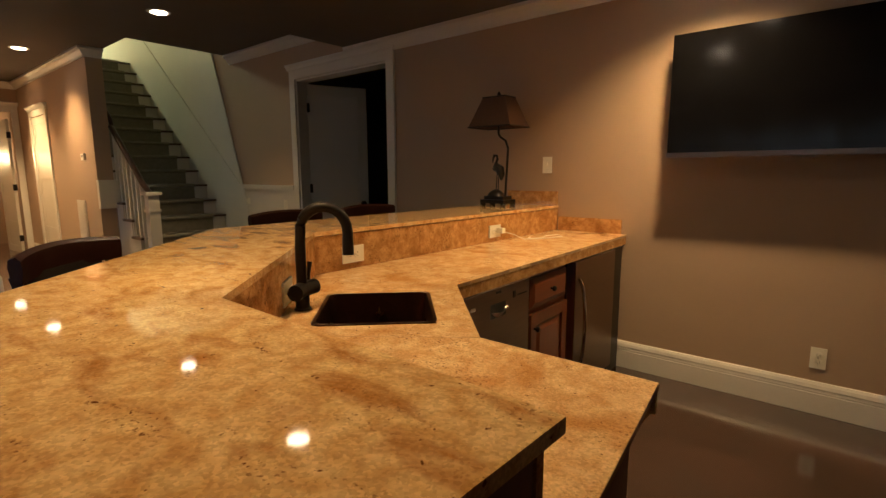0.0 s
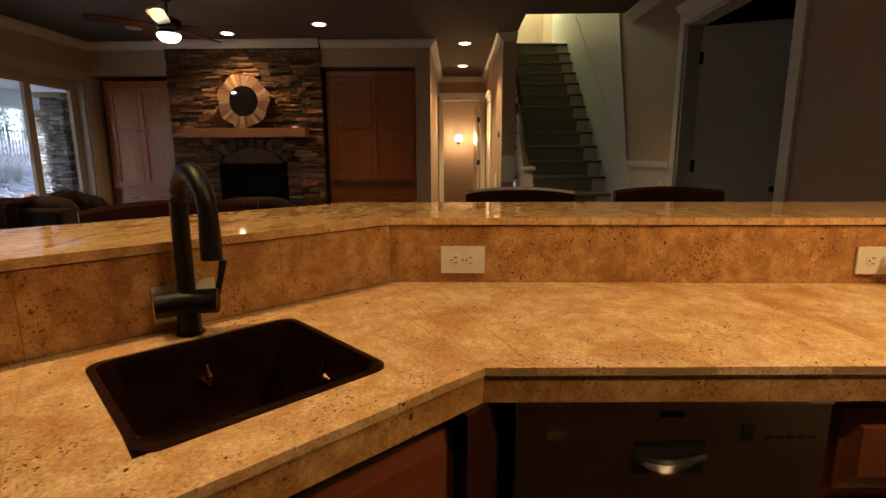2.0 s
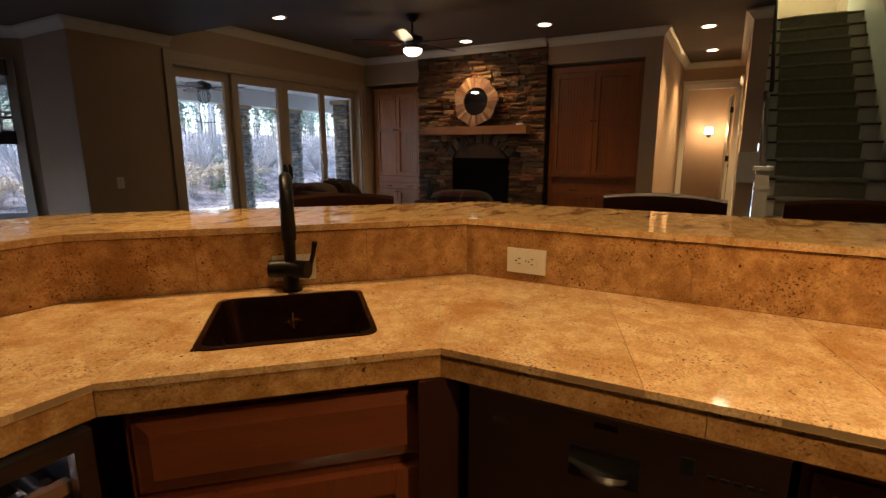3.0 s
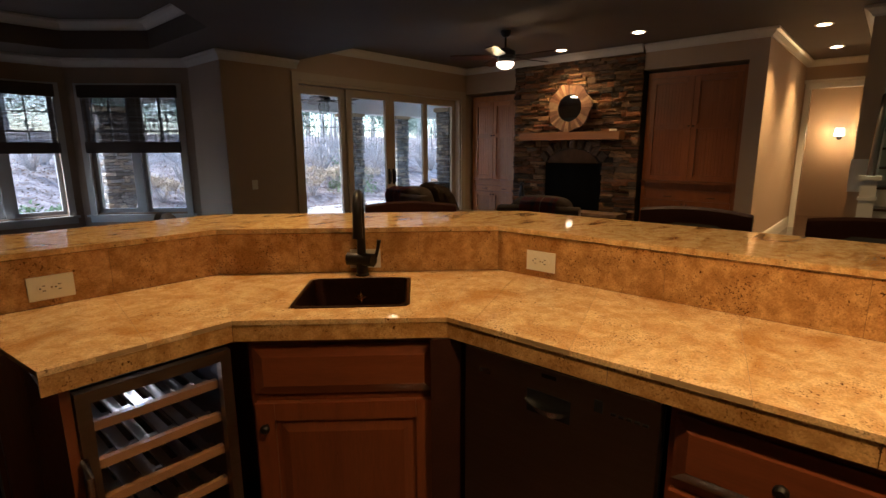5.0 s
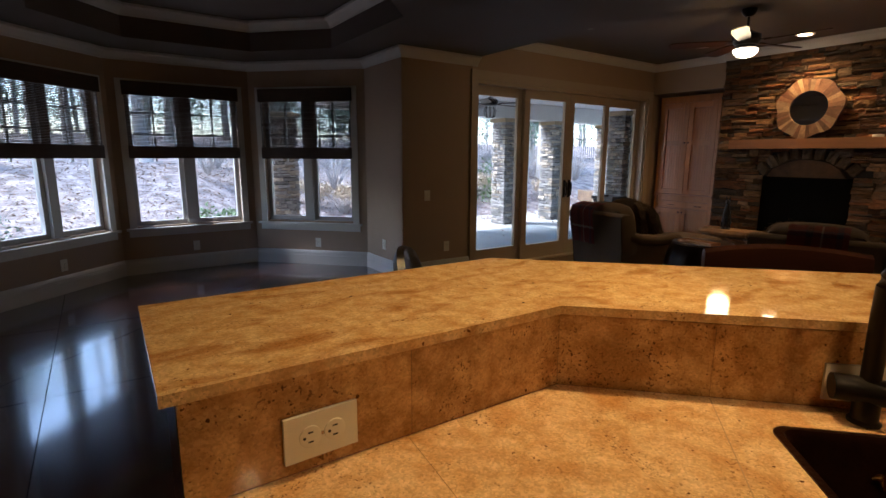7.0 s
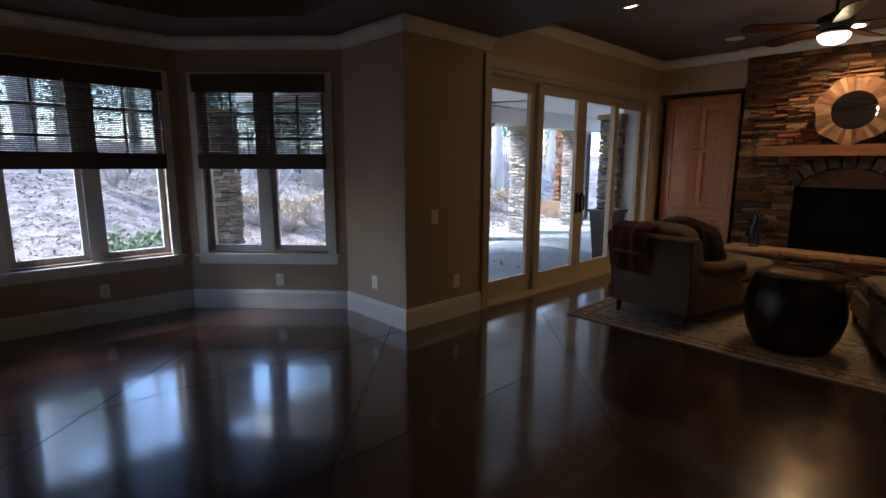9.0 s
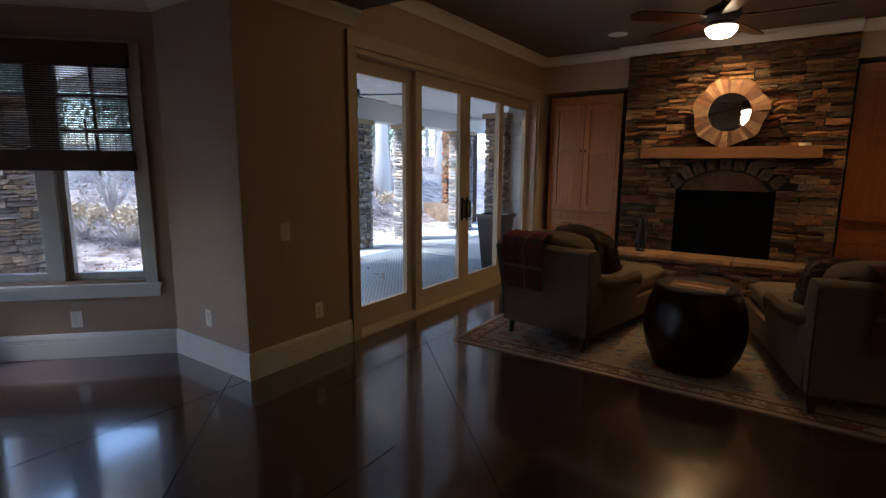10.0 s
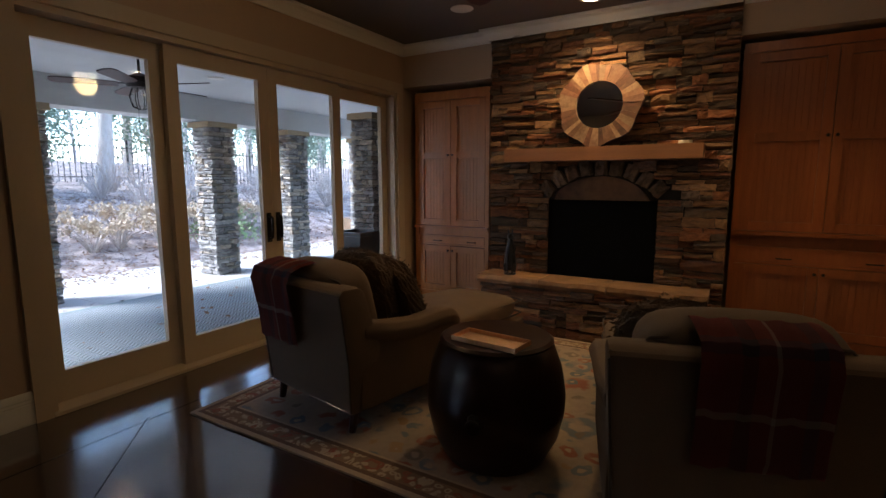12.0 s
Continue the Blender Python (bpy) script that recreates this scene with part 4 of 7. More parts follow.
part("shade", lathe([(0.085, -0.07), (0.07, 0.07)], 20), mat("sconce_shade", (0.8, 0.7, 0.5), rough=0.8, emit=((1, 0.72, 0.42), 1.3)), sc, m=pose(0, -0.1, 0), smooth=True)
part("arm", tube([(0, 0, -0.1), (0, -0.06, -0.11), (0, -0.1, -0.075)], 0.01, 8), M_BRONZE, sc)
part("backplate", lathe([(0.045, 0), (0.045, 0.012)], 16), M_BRONZE, sc, m=pose(0, 0.0, -0.1, 90, 0, 0))
lamp("sconce_lamp", "POINT", pose(-12.4, 1.52, 1.62), 6.0, WARM, 0.06)
tv_ = thing("air_vent", pose(-7.75, 2.05, 0.36), "tall white slatted return-air vent on the hall wall", "vent")
part("frame", B(-0.17, -0.012, 0, 0.17, -0.001, 0.62), M_WHITE, tv_, bevel=0.003)
for k in range(16):
    part("slat", B(-0.145, -0.02, 0.03 + k * 0.036, 0.145, -0.012, 0.045 + k * 0.036), M_WHITE, tv_)
th = thing("thermostat", pose(-7.45, 2.05, 1.52), "small white thermostat on the hall wall", "thermostat")
part("case", B(-0.055, -0.025, -0.04, 0.055, -0.001, 0.04), M_WHITE, th, bevel=0.006)
part("display", B(-0.03, -0.027, -0.005, 0.03, -0.0255, 0.02), M_BLACK, th)

# bay windows with woven blinds
M_BLIND = mat("woven_reed", (0.10, 0.066, 0.044), (0.045, 0.028, 0.018), 0.8, scale=8, fine=120, bump=0.2, stretch=(1, 1, 8))
M_SASH = mat("sash_paint", (0.55, 0.54, 0.52), (0.50, 0.49, 0.47), 0.4, bump=0.02)


def bay_window(i):
    p, q = BAY[i], BAY[i + 1]
    n = math.dist(p, q)
    w = thing("window_%d" % i, along(p, q), "twin casement window in grey-white trim with a half-drawn woven blind", "window", kind="structure")
    a, b, z0, z1 = n / 2 - WIN_W / 2, n / 2 + WIN_W / 2, *WIN_Z
    casing(w, a, b, z1, z0 - 0.02, w=0.075, cap=False)
    part("window_sill", B(a - 0.11, 0.001, z0 - 0.045, b + 0.11, 0.055, z0 - 0.02), M_WHITE, w, bevel=0.005)
    part("apron", B(a - 0.085, 0.001, z0 - 0.12, b + 0.085, 0.02, z0 - 0.046), M_WHITE, w)
    part("mullion", B((a + b) / 2 - 0.045, -0.13, z0, (a + b) / 2 + 0.045, -0.02, z1), M_SASH, w)
    for u0, u1 in ((a, (a + b) / 2 - 0.045), ((a + b) / 2 + 0.045, b)):
        s = part("sash", B(u0, -0.11, z0, u0 + 0.045, -0.06, z1), M_SASH, w)
        for c in ((u1 - 0.045, -0.11, z0, u1, -0.06, z1), (u0 + 0.045, -0.11, z0, u1 - 0.045, -0.06, z0 + 0.05), (u0 + 0.045, -0.11, z1 - 0.05, u1 - 0.045, -0.06, z1)):
            part("rail", B(*c), M_SASH, s)
        g = part("pane", B(u0 + 0.045, -0.088, z0 + 0.05, u1 - 0.045, -0.082, z1 - 0.05), M_GLASS, s)
        g.visible_shadow = False
        um = (u0 + u1) / 2
        part("muntin", B(um - 0.009, -0.10, 1.30, um + 0.009, -0.07, z1 - 0.05), M_SASH, s)
        for z in (1.35, 1.60, 1.83):
            part("muntin", B(u0 + 0.045, -0.0985, z, u1 - 0.045, -0.0715, z + 0.018), M_SASH, s)
    bl = thing("roman_blind", along(p, q), "dark woven reed blind drawn half way down the window", "blind", "bay window blinds")
    part("valance", B(a - 0.02, 0.024, z1 - 0.10, b + 0.02, 0.06, z1 + 0.05), M_BLIND, bl, bevel=0.004)
    part("hem", B(a - 0.01, 0.026, 1.335, b + 0.01, 0.05, 1.475), M_BLIND, bl, bevel=0.008)
    reeds = bmesh.new()
    z = 1.478
    while z < z1 - 0.10:
        h = random.uniform(0.010, 0.0125)
        box(reeds, a - 0.005, 0.032, z, b + 0.005, 0.036, z + h)
        z += h + random.uniform(0.0024, 0.0042)
    r = part("reeds", reeds, M_BLIND, bl)
    r["kind"] = "stuff"
    for k in range(7):
        u = a + 0.05 + k * (b - a - 0.1) / 6
        part("cord", B(u - 0.002, 0.0365, 1.478, u + 0.002, 0.038, z1 - 0.10), M_BLIND, bl)


for i in (1, 2, 3):
    bay_window(i)
for (p, q, u) in ((BAY[1], BAY[2], 0.66), (BAY[2], BAY[3], 0.72), (BAY[3], BAY[4], 0.75)):
    outlet_plate(along(p, q, 0.285) @ pose(u, 0.007, 0, 0, 0, 180), "white duplex outlet low on the bay wall")
outlet_plate(pose(-2.943, -3.98, 0.345, 0, 0, 90), "white duplex outlet low on the side wall")
outlet_plate(pose(-3.534, YS + 0.007, 0.337, 0, 0, 180), "beige duplex outlet low on the wall by the patio door")
outlet_plate(pose(-3.266, YS + 0.007, 0.94, 0, 0, 180), "beige toggle switch on the wall by the patio door", "switch")
outlet_plate(pose(-1.806, YN - 0.007, 1.364), "ivory switch plate above the bar", "switch")
outlet_plate(pose(-0.147, YN - 0.007, 0.314), "ivory duplex outlet low on the wall below the television")

# patio door: four tall glazed panels
sl = thing("patio_door", along((-7.95, YS), (-2.95, YS)), "four-panel sliding glass patio door in a beige wooden frame", "door", kind="structure")
M_SLIDE = mat("door_frame_paint", (0.46, 0.36, 0.25), (0.42, 0.33, 0.225), 0.45, scale=3, fine=70, bump=0.03)
s0, s1 = 7.95 - 7.28, 7.95 - 3.95
for c in ((s0 - 0.11, 0.001, 0, s0, 0.025, 2.251), (s1, 0.001, 0, s1 + 0.085, 0.025, 2.251), (s0 - 0.11, 0.001, 2.252, s1 + 0.085, 0.025, 2.355)):
    part("casing", B(*c), M_SLIDE, sl, bevel=0.003)
for c in ((s0, -0.18, 0, s0 + 0.03, 0, 2.25), (s1 - 0.03, -0.18, 0, s1, 0, 2.25), (s0 + 0.03, -0.18, 2.215, s1 - 0.03, 0, 2.25), (s0, -0.18, 0.002, s1, 0.03, 0.022)):
    part("jamb", B(*c), M_SLIDE, sl)
pw = (s1 - s0 - 0.06) / 4
for k in range(4):
    y = -0.10 if k in (1, 2) else -0.155
    u0, u1 = s0 + 0.03 + k * pw - (0.02 if k in (1, 2) else 0), s0 + 0.03 + (k + 1) * pw + (0.02 if k in (1, 2) else 0)
    if k == 1:
        u1 -= 0.022
    if k == 2:
        u0 += 0.022
    st = 0.092
    d = part("panel", B(u0, y, 0.024, u0 + st, y + 0.045, 2.21), M_SLIDE, sl, "glazed door panel")
    for c in ((u1 - st, y, 0.024, u1, y + 0.045, 2.21), (u0 + st, y, 0.024, u1 - st, y + 0.045, 0.21), (u0 + st, y, 2.10, u1 - st, y + 0.045, 2.21)):
        part("rail", B(*c), M_SLIDE, d)
    g = part("pane", B(u0 + st, y + 0.018, 0.21, u1 - st, y + 0.026, 2.10), M_GLASS, d, "clear door glass")
    g.visible_shadow = False
    if k in (1, 2):
        uh = u1 - 0.045 if k == 1 else u0 + 0.045
        part("handle", tube([(uh, y + 0.045, 0.84), (uh, y + 0.085, 0.86), (uh, y + 0.09, 0.94), (uh, y + 0.085, 1.02), (uh, y + 0.045, 1.04)], 0.012, 10), M_BRONZE, d, "dark bronze pull handle", smooth=True)
        part("escutcheon", B(uh - 0.022, y + 0.044, 0.82, uh + 0.022, y + 0.051, 1.06), M_BRONZE, d)


# ---------- stonework ----------
def stone_mesh(name, material):
    """Split stone in a unit box, rough face at y = 0: crisp uneven outline and a broken, tilted face."""
    bm = bmesh.new()
    cols, rows = 5, 4
    tilt, lift = random.uniform(-0.22, 0.22), random.uniform(-0.25, 0.25)
    sag = [random.uniform(0, 0.13) for _ in range(cols)], [random.uniform(0, 0.16) for _ in range(cols)]
    g = []
    for r in range(rows):
        v = r / (rows - 1)
        row = []
        for c in range(cols):
            u = c / (cols - 1)
            edge = 0.10 if r in (0, rows - 1) or c in (0, cols - 1) else 0.0
            x = u + (random.uniform(-0.05, 0.05) if 0 < c < cols - 1 else random.uniform(0.0, 0.035) * (1 if c == 0 else -1))
            z = v * (1 - sag[1][c]) + (1 - v) * sag[0][c] + (random.uniform(-0.07, 0.07) if 0 < r < rows - 1 else 0)
            row.append(bm.verts.new((x, max(0.0, 0.20 + edge + tilt * (u - 0.5) + lift * (v - 0.5) + random.uniform(-0.11, 0.11)), z)))
        g.append(row)
    for r in range(rows - 1):
        for c in range(cols - 1):
            bm.faces.new((g[r][c], g[r][c + 1], g[r + 1][c + 1], g[r + 1][c]))
    loop = g[0] + [g[r][-1] for r in range(1, rows)] + g[-1][::-1][1:] + [g[r][0] for r in range(rows - 2, 0, -1)]
    back = [bm.verts.new((v.co.x, 1.0, v.co.z)) for v in loop]
    for i in range(len(loop)):
        n = (i + 1) % len(loop)
        bm.faces.new((loop[n], loop[i], back[i], back[n]))
    bm.normal_update()
    me = bpy.data.meshes.new(name)
    bm.to_mesh(me)
    bm.free()
    me.materials.append(material)
    return me


STONES = [stone_mesh("stone", m) for m in M_STONE for _ in range(5)]


def stone(parent, m, w, d, h, rng=random, pick=None):
    ob = new("stone", pick or rng.choice(STONES))
    ob.parent = parent
    ob.matrix_basis = m @ Matrix.Diagonal((w, d, h, 1))
    return ob


def ledge_wall(parent, base, width, z0, z1, skip=None, depth=0.06, hs=(0.04, 0.095), ws=(0.07, 0.23)):
    """Ledge stones in the local x-z plane, rough faces towards -y: uneven courses, many split into thin slips."""
    z = z0
    while z < z1 - 0.01:
        h = min(random.uniform(*hs), z1 - z)
        x = 0.0
        while x < width - 0.005:
            w = random.uniform(*ws) * (1.0 if random.random() < 0.7 else 1.5)
            w = width - x if width - x - w < 0.07 else w
            n = 1 if h < 0.055 or random.random() < 0.3 else (3 if h > 0.085 and random.random() < 0.4 else 2)
            cut = sorted([0, 1] + [(k + random.uniform(-0.18, 0.18)) / n for k in range(1, n)])
            for a, b in zip(cut, cut[1:]):
                zz, hh = z + a * h, (b - a) * h
                if not (skip and skip(x + w / 2, zz + hh / 2, w, hh)):
                    dd = depth + random.uniform(-0.035, 0.04)
                    stone(parent, base @ pose(x + 0.003, -dd, zz + 0.003, 0, random.uniform(-2.2, 2.2), random.uniform(-2, 2)), w + 0.002, dd, hh * 1.10 - 0.002)
            x += w
        z += h


FY0, FY1, FXX = -2.46, -0.36, -7.42
fp = thing("fireplace", pose(FXX, FY0, 0, 0, 0, 90), "floor-to-ceiling brown ledgestone fireplace with a raised hearth", "fireplace", kind="structure")
FW = FY1 - FY0
ox0, ox1, oz0, oz1 = -1.85 - FY0, -0.89 - FY0, 0.43, 1.14
acx, acz, ar_in, ar_out = (ox0 + ox1) / 2, oz1 - 0.40, 0.62, 0.78


def fp_skip(x, z, w, h):
    if ox0 - w / 2 < x < ox1 + w / 2 and z < oz1 + 0.02 and z > oz0:
        return min(abs(x - ox0), abs(x - ox1)) > w / 2 - 0.03 or ox0 < x < ox1
    r = math.hypot(x - acx, z - acz)
    return z > oz1 and r < ar_out and abs(x - acx) < 0.56


bk = bmesh.new()
for c in ((0.01, 0.0, 0, ox0, 0.5, 2.74), (ox1, 0.0, 0, FW - 0.01, 0.5, 2.74), (ox0, 0.0, oz1, ox1, 0.5, 2.74), (ox0, 0, 0, ox1, 0.5, oz0 - 0.015)):
    box(bk, *c)
part("core", bk, M_MORTAR, fp)
ledge_wall(fp, pose(0, 0, 0), ox0 - 0.002, 0.0, oz1 + 0.01)
ledge_wall(fp, pose(ox1 + 0.002, 0, 0), FW - ox1 - 0.002, 0.0, oz1 + 0.01)
ledge_wall(fp, pose(0, 0, 0), FW, oz1 + 0.01, 2.735, fp_skip)
M_FIREBOX = mat("firebox_black", (0.003, 0.003, 0.003), rough=0.8, spec=0.1)
fb = bmesh.new()
for c in ((ox0, 0.42, oz0, ox1, 0.45, oz1), (ox0, -0.01, oz0, ox0 + 0.02, 0.42, oz1), (ox1 - 0.02, -0.01, oz0, ox1, 0.42, oz1), (ox0, -0.01, oz1 - 0.03, ox1, 0.42, oz1), (ox0, -0.0, oz0 - 0.012, ox1, 0.42, oz0)):
    box(fb, *c)
part("firebox", fb, M_FIREBOX, fp, "black metal firebox")
part("screen", B(ox0 + 0.02, 0.0, oz0, ox1 - 0.02, 0.008, oz1 - 0.03), M_FIREBOX, fp, "black fireplace screen")
# arch of grey voussoirs over a plain lintel stone
for k in range(9):
    a = radians(90 + 44 - k * 11)
    m = pose(acx, 0, acz) @ pose(0, 0, 0, 0, -math.degrees(a) + 90, 0)
    stone(fp, m @ pose(-0.052, -0.085, ar_in), 0.108, 0.085, ar_out - ar_in, pick=STONES[10 + k % 5])
lint = bmesh.new()
outl = [(ox0 + 0.06, oz1)] + [(acx + (ar_in - 0.006) * math.cos(radians(a)), acz + (ar_in - 0.006) * math.sin(radians(a))) for a in range(128, 50, -6) if acz + (ar_in - 0.006) * math.sin(radians(a)) > oz1] + [(ox1 - 0.06, oz1)]
lo = [lint.verts.new((x, -0.045, z)) for x, z in outl]
hi = [lint.verts.new((x, 0.02, z)) for x, z in outl]
lint.faces.new(lo[::-1]), lint.faces.new(hi)
for i in range(len(outl)):
    lint.faces.new((lo[i], lo[(i + 1) % len(outl)], hi[(i + 1) % len(outl)], hi[i]))
bmesh.ops.recalc_face_normals(lint, faces=lint.faces)
part("lintel", lint, M_STONE[0], fp)
# hearth: stone front and thick flagstone slabs
hx0, hx1, hd_ = 0.04, FW - 0.08, 0.40
ledge_wall(fp, pose(hx0 + 0.03, -hd_ + 0.07, 0), hx1 - hx0 - 0.06, 0.0, 0.355, depth=0.05, hs=(0.04, 0.10))
ledge_wall(fp, pose(hx0 + 0.06, -0.04, 0, 0, 0, -90), hd_ - 0.12, 0.0, 0.355, depth=0.04)
part("hearth_core", B(hx0 + 0.03, -hd_ + 0.06, 0.002, hx1 - 0.03, 0, 0.355), M_MORTAR, fp)


def slab_piece(w, d, h, seed):
    rng = random.Random(seed)
    bm = bmesh.new()
    k = 9
    ring = [(x * w / k, rng.uniform(-0.018, 0.012)) for x in range(k + 1)]
    top = [bm.verts.new((x, y, h + rng.uniform(-0.004, 0.004))) for x, y in ring] + [bm.verts.new((w, d, h)), bm.verts.new((0, d, h))]
    mid = [bm.verts.new((x, y - 0.012 + rng.uniform(-0.01, 0.01), h * 0.5)) for x, y in ring] + [bm.verts.new((w, d, h * 0.5)), bm.verts.new((0, d, h * 0.5))]
    bot = [bm.verts.new((x, y + 0.008, 0)) for x, y in ring] + [bm.verts.new((w, d, 0)), bm.verts.new((0, d, 0))]
    n = len(top)
    bm.faces.new(top), bm.faces.new(bot[::-1])
    for a, b in ((bot, mid), (mid, top)):
        for i in range(n):
            bm.faces.new((a[i], a[(i + 1) % n], b[(i + 1) % n], b[i]))
    bmesh.ops.recalc_face_normals(bm, faces=bm.faces)
    return bm


xs = [hx0, hx0 + 0.62, hx0 + 1.22, hx1]
for k in range(3):
    part("hearth_slab", slab_piece(xs[k + 1] - xs[k] - 0.008, hd_ - 0.06, 0.07, k + 3), M_STONE[1], fp, "rough flagstone hearth slab", pose(xs[k] + 0.004, -hd_, 0.357))

mantel = tagged(part("mantel_shelf", B(0, 0, 0, 1.66, 0.25, 0.115), M_MANTEL, m=pose(-7.16, -2.21, 1.49, 0, 0, 90), bevel=0.006), "thick oak beam mantel shelf over the fireplace", "mantel")


def mirror():
    c = thing("wall_mirror", pose(-7.245, -1.37, 1.955, 0, -4, 0) @ pose(0, 0, 0, 90, 0, 90), "round mirror in a wide frame of radiating wood pieces", "mirror")
    rng = random.Random(5)
    woods = [mat("driftwood_" + k, a, b, 0.55, scale=9, fine=50, bump=0.25, rand=0.35, spread=0.14) for k, a, b in (("pale", (0.34, 0.22, 0.125), (0.17, 0.09, 0.045)), ("mid", (0.22, 0.115, 0.06), (0.12, 0.05, 0.025)), ("dark", (0.15, 0.06, 0.03), (0.06, 0.024, 0.012)))]
    n = 40
    cut = sorted(2 * math.pi * (i + rng.uniform(-0.25, 0.25)) / n for i in range(n))
    rad = lambda a: 0.345 + 0.016 * math.sin(7 * a + 0.5) + 0.007 * math.sin(3 * a + 1)
    for i in range(n):
        a0, a1 = cut[i], cut[(i + 1) % n] + (2 * math.pi if i == n - 1 else 0)
        bm = bmesh.new()
        h = 0.03 + rng.uniform(0, 0.008)
        pts = [(0.198 * math.cos(a0), 0.198 * math.sin(a0)), (rad(a0) * math.cos(a0), rad(a0) * math.sin(a0)), (rad(a1) * math.cos(a1), rad(a1) * math.sin(a1)), (0.198 * math.cos(a1), 0.198 * math.sin(a1))]
        part("frame_piece", prism(pts, 0, h), rng.choice(woods), c)
    part("glass", lathe([(0.199, 0.004), (0.199, 0.014)], 40), M_MIRROR, c, "silvered mirror glass")


mirror()
tin = tagged(part("candle_tin", lathe([(0.05, 0), (0.052, 0.012), (0.05, 0.028), (0.03, 0.03)], 18), mat("white_tin", (0.7, 0.66, 0.58), rough=0.5), m=pose(-7.27, -0.69, 1.606), smooth=True), "small round white tin on the mantel shelf", "tin")


def sitting_figure():
    """Slender animal sitting upright on a low base."""
    bm = lathe([(0.055, 0), (0.06, 0.008), (0.052, 0.016)], 16)
    tube([(-0.035, 0, 0.05), (-0.02, 0, 0.12), (0.0, 0, 0.22), (0.01, 0, 0.29), (0.012, 0, 0.34)], [0.05, 0.056, 0.046, 0.03, 0.022], 12, bm)
    tube([(0.0, 0, 0.335), (0.02, 0, 0.365), (0.055, 0, 0.37), (0.095, 0, 0.355)], [0.024, 0.03, 0.022, 0.011], 10, bm)
    for sy in (-1, 1):
        tube([(0.02, sy * 0.022, 0.24), (0.045, sy * 0.022, 0.12), (0.042, sy * 0.022, 0.02)], [0.018, 0.012, 0.011], 8, bm)
        tube([(0.03, sy * 0.022, 0.022), (0.065, sy * 0.022, 0.022)], [0.013, 0.009], 8, bm)
        tube([(-0.03, sy * 0.035, 0.08), (0.01, sy * 0.042, 0.09), (0.005, sy * 0.042, 0.025)], [0.03, 0.022, 0.012], 8, bm)
        tube([(0.005, sy * 0.016, 0.385), (-0.012, sy * 0.022, 0.435)], [0.011, 0.003], 6, bm)
    tube([(-0.05, 0, 0.03), (-0.085, 0.02, 0.022), (-0.095, 0.05, 0.02)], [0.012, 0.009, 0.004], 6, bm)
    return bm


tagged(part("figurine", sitting_figure(), M_BLACK, m=pose(-7.17, -2.14, 0.428, 0, 0, 20), smooth=True), "black carved sitting animal figurine on the stone hearth", "figurine")


# built-in cabinets either side
def tall_cabinet(y0, w, h, material, label, mids, bead=0.035):
    """Recessed unit; local x along +y, front towards +x."""
    c = thing("built_in_cabinet", pose(-7.53, y0, 0, 0, 0, 90), label, "cabinet")
    z1, z2, z3, z4, zt = mids
    part("body", B(0, 0.031, 0.001, w, 0.36, h), material, c)
    part("stile", B(0, 0.0, 0.08, 0.045, 0.021, h), material, c), part("stile", B(w - 0.045, 0, 0.08, w, 0.021, h), material, c)
    part("plinth", B(0, 0.005, 0.001, w, 0.021, 0.079), material, c)
    part("top_rail", B(0.046, 0.002, zt + 0.003, w - 0.046, 0.021, h), material, c)
    part("ledge", B(0.0, -0.03, z3 - 0.02, w, 0.021, z3 + 0.012), material, c, bevel=0.006)
    dw = (w - 0.09) / 2
    for k in range(2):
        x = 0.046 + k * dw
        lower = panel_door("door", c, pose(x, 0, 0.085), dw - 0.004, z1 - 0.085, material, rail=0.07, bead=bead, d=0.03)
        knob(lower, dw - 0.03 if k == 0 else 0.026, z1 - 0.085 - 0.05, r=0.012)
        hh = zt - z3 - 0.02
        d = panel_door("door", c, pose(x, 0, z3 + 0.016), dw - 0.004, hh, material, rail=0.07, bead=bead, d=0.03, mid=z4 - z3 - 0.025)
        knob(d, dw - 0.03 if k == 0 else 0.026, z4 - z3 - 0.025, r=0.012)
    dr = panel_door("drawer_front", c, pose(0.047, 0, z1 + 0.006), w - 0.094, z2 - z1 - 0.01, material, rail=0.018, raised=False)
    for f in (0.27, 0.73):
        part("pull", tube([(f * w - 0.05, 0, 0.05), (f * w - 0.045, -0.02, 0.05), (f * w + 0.045, -0.02, 0.05), (f * w + 0.05, 0, 0.05)], 0.005, 8), M_BRONZE, dr, "dark bronze drawer pull")
    return c


tall_cabinet(-3.46, 0.92, 2.27, M_CABLIGHT, "tall maple built-in cabinet with beadboard doors beside the patio door", (0.60, 0.72, 0.81, 1.60, 2.17))
tall_cabinet(-0.33, 1.22, 2.38, M_CAB, "tall reddish maple built-in cabinet with panelled doors beside the hall", (0.64, 0.79, 0.90, 1.66, 2.30), 0.04)


